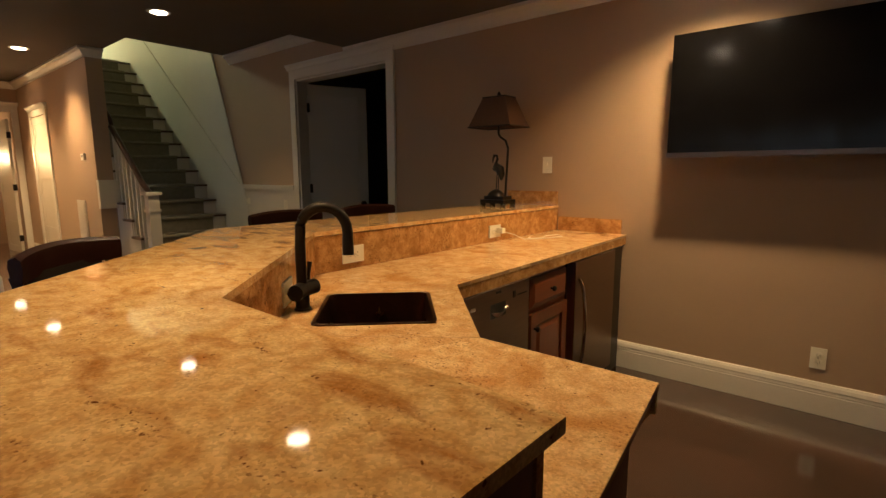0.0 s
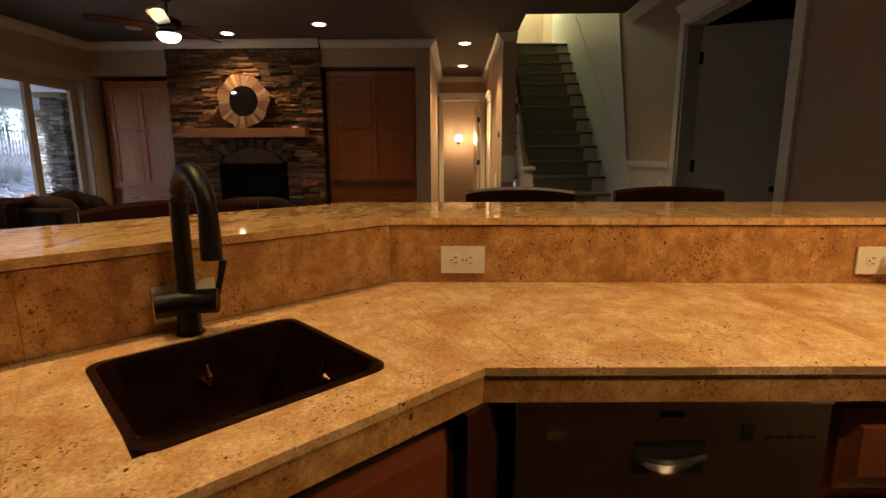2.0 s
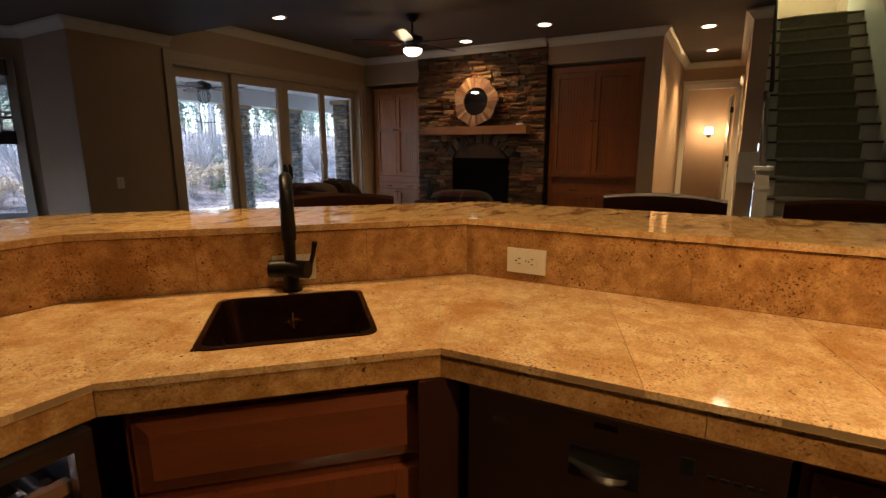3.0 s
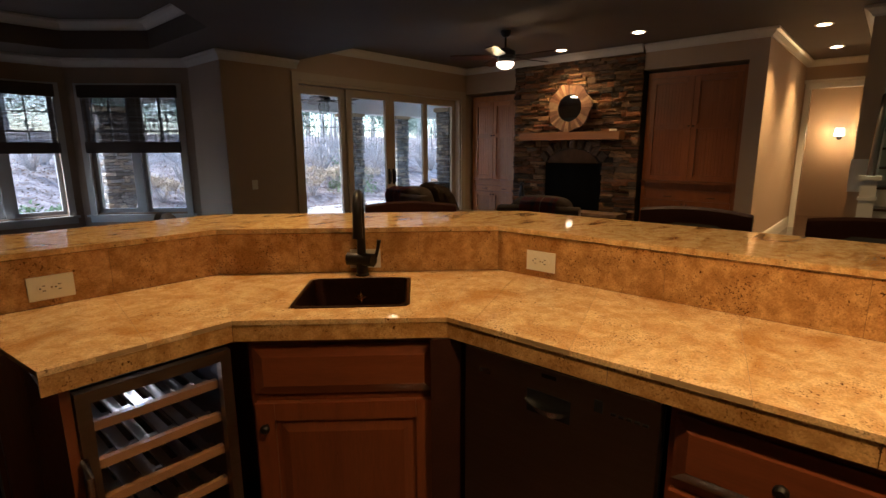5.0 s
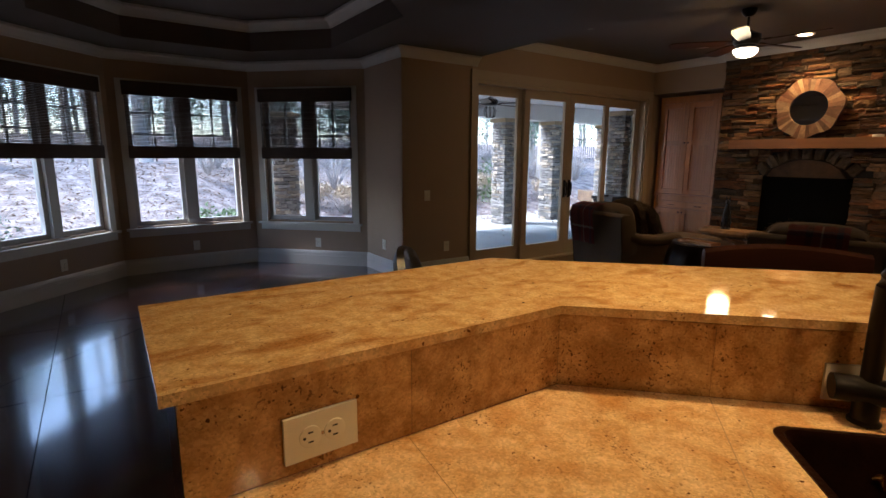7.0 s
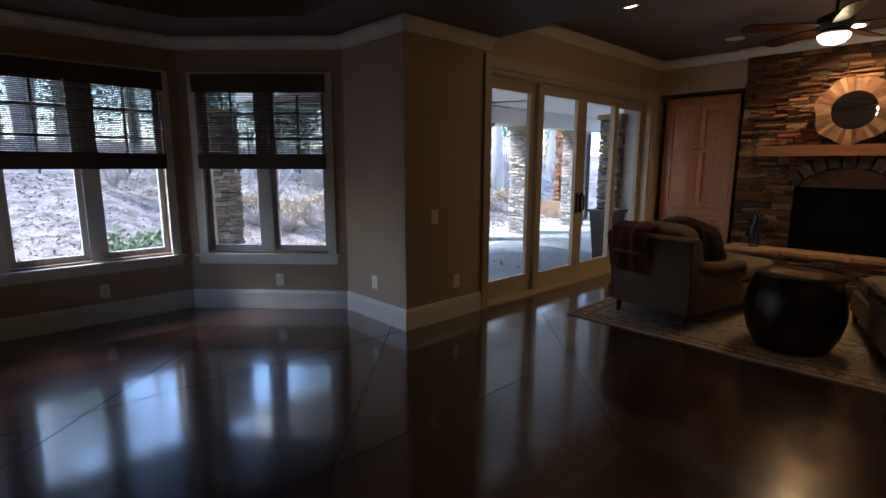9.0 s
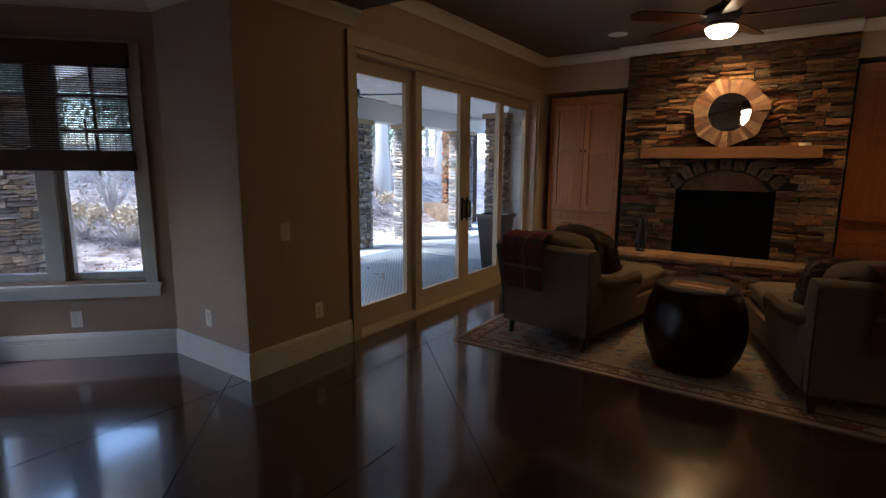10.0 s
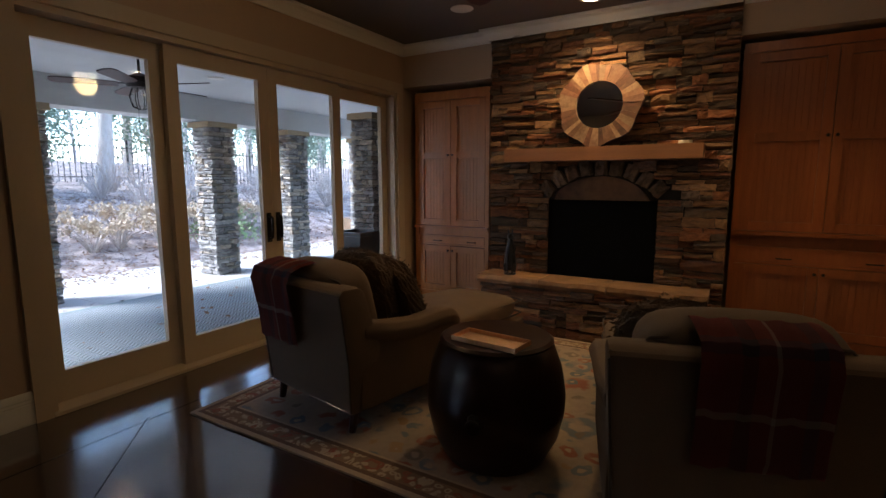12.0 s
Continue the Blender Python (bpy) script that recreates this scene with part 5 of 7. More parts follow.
# ---------- television, lamp ----------
def television():
    c = thing("television", pose(-0.948, YN - 0.155, 1.395), "large black flat-screen television on a wall bracket", "television")
    part("bezel", B(0, 0, 0, 1.20, 0.05, 0.68), M_SCREEN, c, bevel=0.004)
    part("screen", B(0.025, -0.002, 0.05, 1.175, 0.0, 0.655), M_SCREEN, c)
    part("speaker_bar", B(0.0, -0.012, 0.0, 1.20, 0.0, 0.026), M_STEEL, c, "silver strip along the lower edge", bevel=0.004)
    part("back", B(0.12, 0.05, 0.08, 1.08, 0.09, 0.6), M_BLACK, c, bevel=0.01)
    part("bracket", B(0.45, 0.09, 0.25, 0.75, 0.159, 0.45), M_BLACK, c)
    part("side_button", B(-0.008, 0.02, 0.18, 0.001, 0.035, 0.22), M_BLACK, c)


television()


def table_lamp():
    c = thing("table_lamp", pose(-2.035, 3.075, ZB, 0, 0, 0), "dark bronze wading-bird table lamp with a brown tapered shade", "lamp")
    base = bmesh.new()
    box(base, -0.10, -0.075, 0.02, 0.10, 0.075, 0.045), box(base, -0.08, -0.055, 0.046, 0.08, 0.055, 0.07)
    part("base", base, M_BRONZE, c, bevel=0.008)
    for sx in (-1, 1):
        for sy in (-1, 1):
            part("foot", lathe([(0.015, 0), (0.022, 0.01), (0.016, 0.022)], 10), M_BRONZE, c, m=pose(sx * 0.085, sy * 0.06, 0), smooth=True)
    mound = lathe([(0.062, 0.07), (0.058, 0.085), (0.035, 0.105), (0.015, 0.115)], 14, at=(-0.015, 0, 0))
    part("mound", mound, M_BRONZE, c, smooth=True)
    bird = tube([(-0.035, 0, 0.255), (-0.01, 0, 0.27), (0.015, 0, 0.255), (0.03, 0, 0.215), (0.028, 0, 0.18)], [0.016, 0.032, 0.034, 0.022, 0.006], 12)
    tube([(-0.03, 0, 0.268), (-0.018, 0, 0.30), (-0.006, 0, 0.325), (-0.012, 0, 0.352), (-0.034, 0, 0.352), (-0.043, 0, 0.33), (-0.046, 0, 0.30)], [0.014, 0.010, 0.008, 0.008, 0.011, 0.007, 0.003], 10, bird)
    tube([(-0.012, 0.008, 0.24), (-0.02, 0.008, 0.11)], 0.004, 6, bird), tube([(0.012, -0.008, 0.24), (0.008, -0.008, 0.11)], 0.004, 6, bird)
    part("bird", bird, M_BRONZE, c, "cast wading bird", smooth=True)
    part("stem", tube([(0.062, 0.0, 0.05), (0.072, 0.0, 0.25), (0.08, 0, 0.40), (0.06, 0, 0.45), (0.02, 0, 0.475), (0, 0, 0.50), (0, 0, 0.76)], 0.008, 10), M_BRONZE, c, smooth=True)
    part("finial", lathe([(0.006, 0.745), (0.012, 0.755), (0.012, 0.772), (0.005, 0.785)], 10), M_BRONZE, c, smooth=True)
    sh = bmesh.new()
    outer = []
    for s, z in ((1.0, 0.545), (0.52, 0.745)):
        outer.append([sh.verts.new((sx * s * 0.172, sy * s * 0.125, z)) for sx, sy in ((-1, -1), (1, -1), (1, 1), (-1, 1))])
    inn = [[sh.verts.new((v.co.x * 0.975, v.co.y * 0.975, v.co.z)) for v in r] for r in outer]
    for i in range(4):
        n = (i + 1) % 4
        sh.faces.new((outer[0][i], outer[0][n], outer[1][n], outer[1][i])), sh.faces.new((inn[0][n], inn[0][i], inn[1][i], inn[1][n]))
        sh.faces.new((outer[0][n], outer[0][i], inn[0][i], inn[0][n])), sh.faces.new((outer[1][i], outer[1][n], inn[1][n], inn[1][i]))
    part("shade", sh, mat("shade_mica", (0.11, 0.05, 0.022), (0.07, 0.03, 0.013), 0.7, scale=6, fine=60, bump=0.2), c, "brown parchment shade with dark trim")
    for s, z in ((1.01, 0.545), (0.53, 0.745)):
        p4 = [(sx * s * 0.172, sy * s * 0.125, z) for sx, sy in ((-1, -1), (1, -1), (1, 1), (-1, 1), (-1, -1))]
        part("trim", tube(p4, 0.0045, 6), M_BRONZE, c)


table_lamp()
cord = [(-1.70 + 0.02, 2.585, 0.966), (-1.65, 2.66, 0.945), (-1.62, 2.75, 0.906), (-1.55, 2.86, 0.905), (-1.50, 3.02, 0.905), (-1.57, 3.10, 0.905), (-1.60, 2.98, 0.905), (-1.55, 2.86, 0.910), (-1.62, 2.80, 0.905), (-1.66, 2.9, 0.905)]
cb = thing("phone_charger", pose(0, 0, 0), "small white charger with a coiled cable on the worktop", "charger")
part("plug", B(-1.699, 2.565, 0.955, -1.66, 2.60, 0.985), M_PLATE, cb, bevel=0.004)
part("cable", tube(cord, 0.0022, 6), M_PLATE, cb, smooth=True)


# ---------- seating ----------
M_LEATHER = mat("black_leather", (0.018, 0.014, 0.012), (0.010, 0.008, 0.007), 0.32, scale=12, fine=90, bump=0.12)


def bar_stool(m, label):
    """Stool facing +y (towards the bar), origin on the floor below the seat."""
    c = thing("bar_stool", m, label, "bar stool", "stools round the bar")
    part("seat", B(-0.21, -0.20, 0.66, 0.21, 0.21, 0.73), M_LEATHER, c, "dark leather seat", bevel=0.03)
    part("seat_rail", B(-0.20, -0.19, 0.61, 0.20, 0.20, 0.659), M_DARKWOOD, c, bevel=0.006)
    for sx in (-1, 1):
        part("leg", tube([(sx * 0.19, 0.19, 0.0), (sx * 0.175, 0.175, 0.62)], [0.018, 0.024], 8), M_DARKWOOD, c)
        part("leg", tube([(sx * 0.195, -0.22, 0.0), (sx * 0.185, -0.19, 0.62), (sx * 0.2, -0.21, 0.85), (sx * 0.215, -0.25, 1.03)], [0.018, 0.024, 0.02, 0.018], 8), M_DARKWOOD, c)
        part("stretcher", B(sx * 0.185 - 0.012, -0.19, 0.22, sx * 0.185 + 0.012, 0.18, 0.25), M_DARKWOOD, c)
    part("stretcher", B(-0.18, 0.165, 0.26, 0.18, 0.19, 0.30), M_DARKWOOD, c), part("stretcher", B(-0.18, -0.205, 0.22, 0.18, -0.18, 0.25), M_DARKWOOD, c)
    bm = bmesh.new()
    rings = []
    for k in range(13):
        u = -1 + 2 * k / 12
        x, y, zc = 0.235 * u, -0.285 + 0.055 * u * u, 1.055 - 0.008 * u * u
        hh = 0.045 - 0.006 * u * u
        prof = [(-0.016, -hh), (0.012, -hh), (0.016, 0), (0.014, hh - 0.012), (0.0, hh), (-0.02, hh - 0.008), (-0.024, 0.01)]
        rings.append([bm.verts.new((x, y + a, zc + b)) for a, b in prof])
    for a, b in zip(rings, rings[1:]):
        for i in range(7):
            bm.faces.new((a[i], a[(i + 1) % 7], b[(i + 1) % 7], b[i]))
    bm.faces.new(rings[0]), bm.faces.new(rings[-1][::-1])
    bmesh.ops.recalc_face_normals(bm, faces=bm.faces)
    part("top_rail", bm, M_DARKWOOD, c, "curved polished mahogany top rail", smooth=True)
    part("back_pad", B(-0.185, -0.012, 0, 0.185, 0.012, 0.31), M_LEATHER, c, "dark leather back pad", pose(0, -0.2, 0.72, 14, 0, 0), bevel=0.009)
    return c


st = bar_stool(pose(-2.37, 1.735, 0, 0, 0, -90), "dark mahogany bar stool with a curved polished top rail")
copy_thing(st, pose(-2.40, 2.39, 0, 0, 0, -90))
copy_thing(st, pose(-1.80, 0.70, 0, 0, 0, -47))


def leather_stool(m):
    c = thing("leather_bar_stool", m, "bar stool with a rounded black leather back", "bar stool", "stools round the bar")
    part("seat", lathe([(0.19, 0.64), (0.215, 0.66), (0.22, 0.70), (0.20, 0.735), (0.1, 0.75)], 24), M_LEATHER, c, smooth=True)
    bm = bmesh.new()
    rings = []
    for k in range(13):
        a = radians(-90 - 38 + 76 * k / 12)
        t = 1 - abs(-1 + 2 * k / 12) ** 3
        top = 0.90 + 0.17 * t
        rings.append([bm.verts.new((r * math.cos(a), r * math.sin(a), z)) for r, z in ((0.215, 0.72), (0.245, 0.73), (0.262, top - 0.03), (0.25, top), (0.225, top - 0.005), (0.205, top - 0.06))])
    for a, b in zip(rings, rings[1:]):
        for i in range(6):
            bm.faces.new((a[i], a[(i + 1) % 6], b[(i + 1) % 6], b[i]))
    bm.faces.new(rings[0]), bm.faces.new(rings[-1][::-1])
    bmesh.ops.recalc_face_normals(bm, faces=bm.faces)
    part("backrest", bm, M_LEATHER, c, smooth=True)
    for sx, sy in ((-1, -1), (1, -1), (1, 1), (-1, 1)):
        part("leg", tube([(sx * 0.19, sy * 0.19, 0), (sx * 0.14, sy * 0.14, 0.65)], 0.019, 8), M_DARKWOOD, c)
    part("footrest", tube([(0.17 * math.cos(radians(a)), 0.17 * math.sin(radians(a)), 0.25) for a in range(0, 361, 30)], 0.009, 6), M_BRONZE, c)


leather_stool(pose(-1.22, -0.10, 0, 0, 0, 45))

M_FABRIC = mat("olive_linen", (0.135, 0.085, 0.047), (0.08, 0.048, 0.026), 0.9, scale=5, fine=260, bump=0.35)
M_PIPING = mat("dark_piping", (0.05, 0.028, 0.016), rough=0.8)
M_FUR = mat("brown_faux_fur", (0.12, 0.07, 0.035), (0.05, 0.028, 0.015), 0.95, scale=20, fine=120, bump=0.9)


def plaid():
    m = bpy.data.materials.new("plaid_wool")
    m.use_nodes = True
    n, link = m.node_tree.nodes, m.node_tree.links.new
    p = n["Principled BSDF"]
    co, sp = n.new("ShaderNodeTexCoord"), n.new("ShaderNodeSeparateXYZ")
    link(co.outputs["UV"], sp.inputs[0])
    ramps = []
    for ax, stops in ((0, ((0, (0.16, 0.03, 0.025)), (0.3, (0.06, 0.03, 0.03)), (0.42, (0.20, 0.04, 0.03)), (0.55, (0.40, 0.30, 0.22)), (0.58, (0.13, 0.025, 0.02)), (0.8, (0.05, 0.04, 0.06)), (0.9, (0.17, 0.03, 0.025)))),
                      (1, ((0, (0.18, 0.035, 0.028)), (0.12, (0.45, 0.35, 0.27)), (0.15, (0.16, 0.03, 0.025)), (0.4, (0.06, 0.05, 0.08)), (0.5, (0.19, 0.04, 0.03)), (0.72, (0.42, 0.33, 0.26)), (0.75, (0.14, 0.03, 0.025))))):
        r = n.new("ShaderNodeValToRGB")
        r.color_ramp.interpolation = "CONSTANT"
        while len(r.color_ramp.elements) < len(stops):
            r.color_ramp.elements.new(0.5)
        for e, (pos, col) in zip(r.color_ramp.elements, stops):
            e.position, e.color = pos, (*col, 1)
        link(sp.outputs[ax], r.inputs[0])
        ramps.append(r)
    mx = n.new("ShaderNodeMix")
    mx.data_type = "RGBA"
    mx.inputs[0].default_value = 0.5
    link(ramps[0].outputs[0], mx.inputs[6]), link(ramps[1].outputs[0], mx.inputs[7])
    link(mx.outputs[2], p.inputs["Base Color"])
    p.inputs["Roughness"].default_value = 0.95
    nz, bp = n.new("ShaderNodeTexNoise"), n.new("ShaderNodeBump")
    nz.inputs["Scale"].default_value = 300
    bp.inputs["Strength"].default_value, bp.inputs["Distance"].default_value = 0.5, 0.01
    link(nz.outputs["Fac"], bp.inputs["Height"]), link(bp.outputs[0], p.inputs["Normal"])
    return m


M_PLAID = plaid()


def cushion(w, d, h, puff=0.25, seg=8):
    """Soft box, centre at the origin base, rounded and domed."""
    bm = bmesh.new()
    bmesh.ops.create_cube(bm, size=2)
    bmesh.ops.subdivide_edges(bm, edges=bm.edges[:], cuts=seg, use_grid_fill=True)
    for v in bm.verts:
        x, y, z = v.co
        q = 5
        n = (abs(x) ** q + abs(y) ** q + abs(z) ** q) ** (1 / q)
        x, y, z = x / n, y / n, z / n
        dome = 1 + puff * (1 - x * x) * (1 - y * y)
        v.co = (x * w / 2, y * d / 2, h / 2 + z * h / 2 * dome)
    return bm


def blanket(w, path, seg=14, seed=1):
    """Cloth of width w draped along a y-z path, with UVs for its checks."""
    rng = random.Random(seed)
    bm = bmesh.new()
    uv = bm.loops.layers.uv.new("UVMap")
    rows = []
    for j, (y, z) in enumerate(path):
        rows.append([bm.verts.new((-w / 2 + w * i / seg + rng.uniform(-0.003, 0.003), y + 0.006 * math.sin(i * 1.3 + j), z + 0.004 * math.sin(i * 2.1))) for i in range(seg + 1)])
    for j in range(len(path) - 1):
        for i in range(seg):
            f = bm.faces.new((rows[j][i], rows[j][i + 1], rows[j + 1][i + 1], rows[j + 1][i]))
            for lp, (a, b) in zip(f.loops, ((i, j), (i + 1, j), (i + 1, j + 1), (i, j + 1))):
                lp[uv].uv = (a / seg, b / (len(path) - 1))
    bmesh.ops.solidify(bm, geom=bm.faces[:], thickness=0.012)
    return bm


def chaise(m, label, mirrored=1):
    """Chaise armchair facing +y; origin on the floor at the middle of its back."""
    c = thing("chaise_armchair", m, label, "armchair", "pair of chaises by the fire")
    W = 0.84
    for sx in (-1, 1):
        part("leg", tube([(sx * 0.33, 0.035, 0.012), (sx * 0.335, 0.06, 0.13)], [0.018, 0.03], 8), M_DARKWOOD, c, "dark turned foot")
        part("leg", tube([(sx * 0.33, 1.56, 0.012), (sx * 0.335, 1.54, 0.13)], [0.018, 0.03], 8), M_DARKWOOD, c)
    part("seat_base", B(-W / 2 + 0.05, 0.12, 0.12, W / 2 - 0.05, 1.62, 0.29), M_FABRIC, c, bevel=0.03)
    seat = part("seat_cushion", cushion(W - 0.16, 1.46, 0.165, 0.16), M_FABRIC, c, "long upholstered seat cushion", pose(0, 0.97, 0.285), smooth=True)
    welt = lambda w, d, z: [(sx * w / 2, sy * d / 2, z) for sx, sy in ((-0.8, -1), (0.8, -1), (0.97, -0.97), (1, -0.85), (1, 0.85), (0.97, 0.97), (0.8, 1), (-0.8, 1), (-0.97, 0.97), (-1, 0.85), (-1, -0.85), (-0.97, -0.97), (-0.8, -1))]
    part("piping", tube(welt(W - 0.185, 1.435, 0.128), 0.006, 6), M_PIPING, seat, "dark cord piping")
    part("piping", tube(welt(W - 0.185, 1.435, 0.035), 0.006, 6), M_PIPING, seat, "dark cord piping")
    # raked back shell, flaring a little towards the top
    bm = bmesh.new()
    outl = [(0.0, 0.12), (0.22, 0.12), (0.19, 0.45), (0.075, 0.765), (0.035, 0.79), (-0.055, 0.79), (-0.085, 0.765), (-0.02, 0.40)]
    hw = lambda z: W / 2 - 0.045 + 0.04 * (z - 0.12) / 0.67
    a = [bm.verts.new((-hw(z), y, z)) for y, z in outl]
    b = [bm.verts.new((hw(z), y, z)) for y, z in outl]
    bm.faces.new(a), bm.faces.new(b[::-1])
    for i in range(len(outl)):
        bm.faces.new((a[i], b[i], b[(i + 1) % len(outl)], a[(i + 1) % len(outl)]))
    bmesh.ops.recalc_face_normals(bm, faces=bm.faces)
    shell = part("back_shell", bm, M_FABRIC, c, bevel=0.022, smooth=True)
    for sx in (-1, 1):
        part("piping", tube([(sx * (hw(z) - 0.004), y - 0.002, z) for y, z in ((0.002, 0.14), (-0.018, 0.40), (-0.08, 0.755))], 0.005, 6), M_PIPING, shell)
    back = part("back_cushion", cushion(W - 0.20, 0.23, 0.45, 0.12), M_FABRIC, c, "loose back cushion", pose(0, 0.20, 0.415, 14, 0, 0), smooth=True)
    part("piping", tube([((W - 0.24) / 2 * u, -0.085, 0.225 + 0.20 * v) for u, v in ((-1, -0.9), (-1, 0.85), (-0.93, 0.97), (-0.6, 1.02), (0.6, 1.02), (0.93, 0.97), (1, 0.85), (1, -0.9))], 0.006, 6), M_PIPING, back)
    for sx in (-1, 1):
        arm = bmesh.new()
        prof = [(-0.035, 0.14), (-0.035, 0.46), (-0.06, 0.485), (-0.068, 0.525), (-0.05, 0.562), (0.0, 0.578), (0.04, 0.565), (0.055, 0.53), (0.045, 0.49), (0.045, 0.14)]
        rings = []
        for y, dz, sw in ((0.08, 0.035, 0.7), (0.25, 0.0, 0.85), (0.45, -0.022, 1.0), (0.64, -0.008, 1.12), (0.74, -0.012, 1.2), (0.80, -0.045, 1.05), (0.815, -0.075, 0.8)):
            rings.append([arm.verts.new((sx * (W / 2 - 0.06 - o * (sw if z > 0.3 else 1)), y - (0.03 if z < 0.3 else 0), z + (dz if z > 0.3 else 0))) for o, z in prof])
        for r0, r1 in zip(rings, rings[1:]):
            for i in range(len(prof)):
                arm.faces.new((r0[i], r0[(i + 1) % len(prof)], r1[(i + 1) % len(prof)], r1[i]))
        arm.faces.new(rings[0]), arm.faces.new(rings[-1][::-1])
        bmesh.ops.recalc_face_normals(arm, faces=arm.faces)
        part("arm", arm, M_FABRIC, c, "rolled upholstered arm", bevel=0.008, smooth=True)
    for k in range(38):
        part("nail_head", lathe([(0.006, 0), (0.004, 0.004)], 6), M_CHROME, c, m=pose(-0.37 + k * 0.02, 0.001, 0.135, 90, 0, 0))
    return c


def fur_cushion(m, label):
    bm = cushion(0.42, 0.14, 0.40, 0.3, 10)
    rng = random.Random(9)
    for v in bm.verts:
        v.co += v.co.normalized() * rng.uniform(-0.008, 0.014)
    shag = []
    for f in list(bm.faces):
        c0 = f.calc_center_median()
        f.normal_update()
        for _ in range(2):
            o = c0 + Vector((rng.uniform(-0.02, 0.02), rng.uniform(-0.008, 0.008), rng.uniform(-0.02, 0.02)))
            d = (f.normal + Vector((rng.uniform(-0.6, 0.6), rng.uniform(-0.6, 0.6), rng.uniform(-0.9, 0.2)))).normalized() * rng.uniform(0.010, 0.022)
            s = Vector((rng.uniform(-1, 1), rng.uniform(-1, 1), rng.uniform(-1, 1))).normalized() * 0.005
            shag.append((o - s, o + s, o + d))
    for t in shag:
        bm.faces.new([bm.verts.new(v) for v in t])
    return tagged(part("fur_pillow", bm, M_FUR, m=m), label, "pillow")


rug_z = 0.012
C1 = pose(-4.66, -2.265, rug_z, 0, 0, 79.6)
C2 = pose(-4.52, -0.23, rug_z, 0, 0, 106)
chaise(C1, "olive linen chaise armchair with nail-head trim on the rug")
chaise(C2, "olive linen chaise armchair seen from behind on the rug")
drape = [(0.145, 0.80), (0.12, 0.87), (0.06, 0.895), (-0.02, 0.885), (-0.09, 0.86), (-0.115, 0.80), (-0.10, 0.70), (-0.085, 0.60), (-0.075, 0.50), (-0.07, 0.46)]
for mm, off, sd in ((C1, 0.14, 1), (C2, -0.02, 2)):
    tagged(part("throw_blanket", blanket(0.36, [(y - 0.004, z - 0.022) for y, z in drape], seed=sd), M_PLAID, m=mm @ pose(-off, -0.01, 0), smooth=True), "red and brown plaid wool throw over the chaise back", "blanket")
fur_cushion(C1 @ pose(0.06, 0.40, 0.47, 12, 0, 6), "shaggy brown faux-fur pillow against the chaise back")
fur_cushion(C1 @ pose(0.14, 0.62, 0.44, 22, 0, -10), "shaggy brown faux-fur pillow on the chaise seat")
fur_cushion(C2 @ pose(-0.14, 0.42, 0.41, 14, 0, -6), "shaggy brown faux-fur pillow against the chaise back")

# drum table, tray, rug
M_DRUM = mat("drum_lacquer", (0.026, 0.009, 0.006), (0.010, 0.004, 0.003), 0.3, scale=6, fine=40, bump=0.05, spec=0.22)
dr = thing("drum_table", pose(-4.88, -1.235, rug_z), "round dark lacquered drum side table with ring handles", "side table")
part("body", lathe([(0.235, 0), (0.25, 0.02), (0.30, 0.12), (0.328, 0.24), (0.33, 0.32), (0.31, 0.44), (0.272, 0.545), (0.262, 0.56)], 40), M_DRUM, dr, smooth=True)
part("top", lathe([(0.266, 0.5605), (0.27, 0.568), (0.255, 0.58), (0.05, 0.58)], 40), M_DRUM, dr, smooth=True)
for a in (8, 128, 248):
    mh = pose(0, 0, 0, 0, 0, a) @ pose(0.326, 0, 0.27)
    pl = part("handle_plate", lathe([(0.028, 0), (0.024, 0.008), (0.01, 0.012)], 14), M_BRONZE, dr, "iron ring pull", mh @ pose(0, 0, 0.03, 0, 90, 0), smooth=True)
    part("ring", tube([(0.012 + 0.0, 0.032 * math.cos(radians(k)), -0.032 + 0.032 * math.sin(radians(k))) for k in range(0, 361, 24)], 0.005, 6), M_BRONZE, pl, m=pose(0, 0, 0, 0, -90, 0))
tr = thing("serving_tray", pose(-4.76, -1.21, rug_z + 0.581, 0, 0, 84), "hammered copper rectangular tray on the drum table", "tray")
M_COPPER = mat("hammered_tray", (0.75, 0.45, 0.24), (0.55, 0.3, 0.15), 0.3, 0.7, scale=30, fine=60, bump=0.6)
part("base", B(-0.16, -0.07, 0, 0.16, 0.07, 0.004), M_COPPER, tr)
for c in ((-0.165, -0.075, 0, -0.158, 0.075, 0.022), (0.158, -0.075, 0, 0.165, 0.075, 0.022), (-0.158, -0.075, 0, 0.158, -0.068, 0.022), (-0.158, 0.068, 0, 0.158, 0.075, 0.022)):
    part("rim", B(*c), M_COPPER, tr)


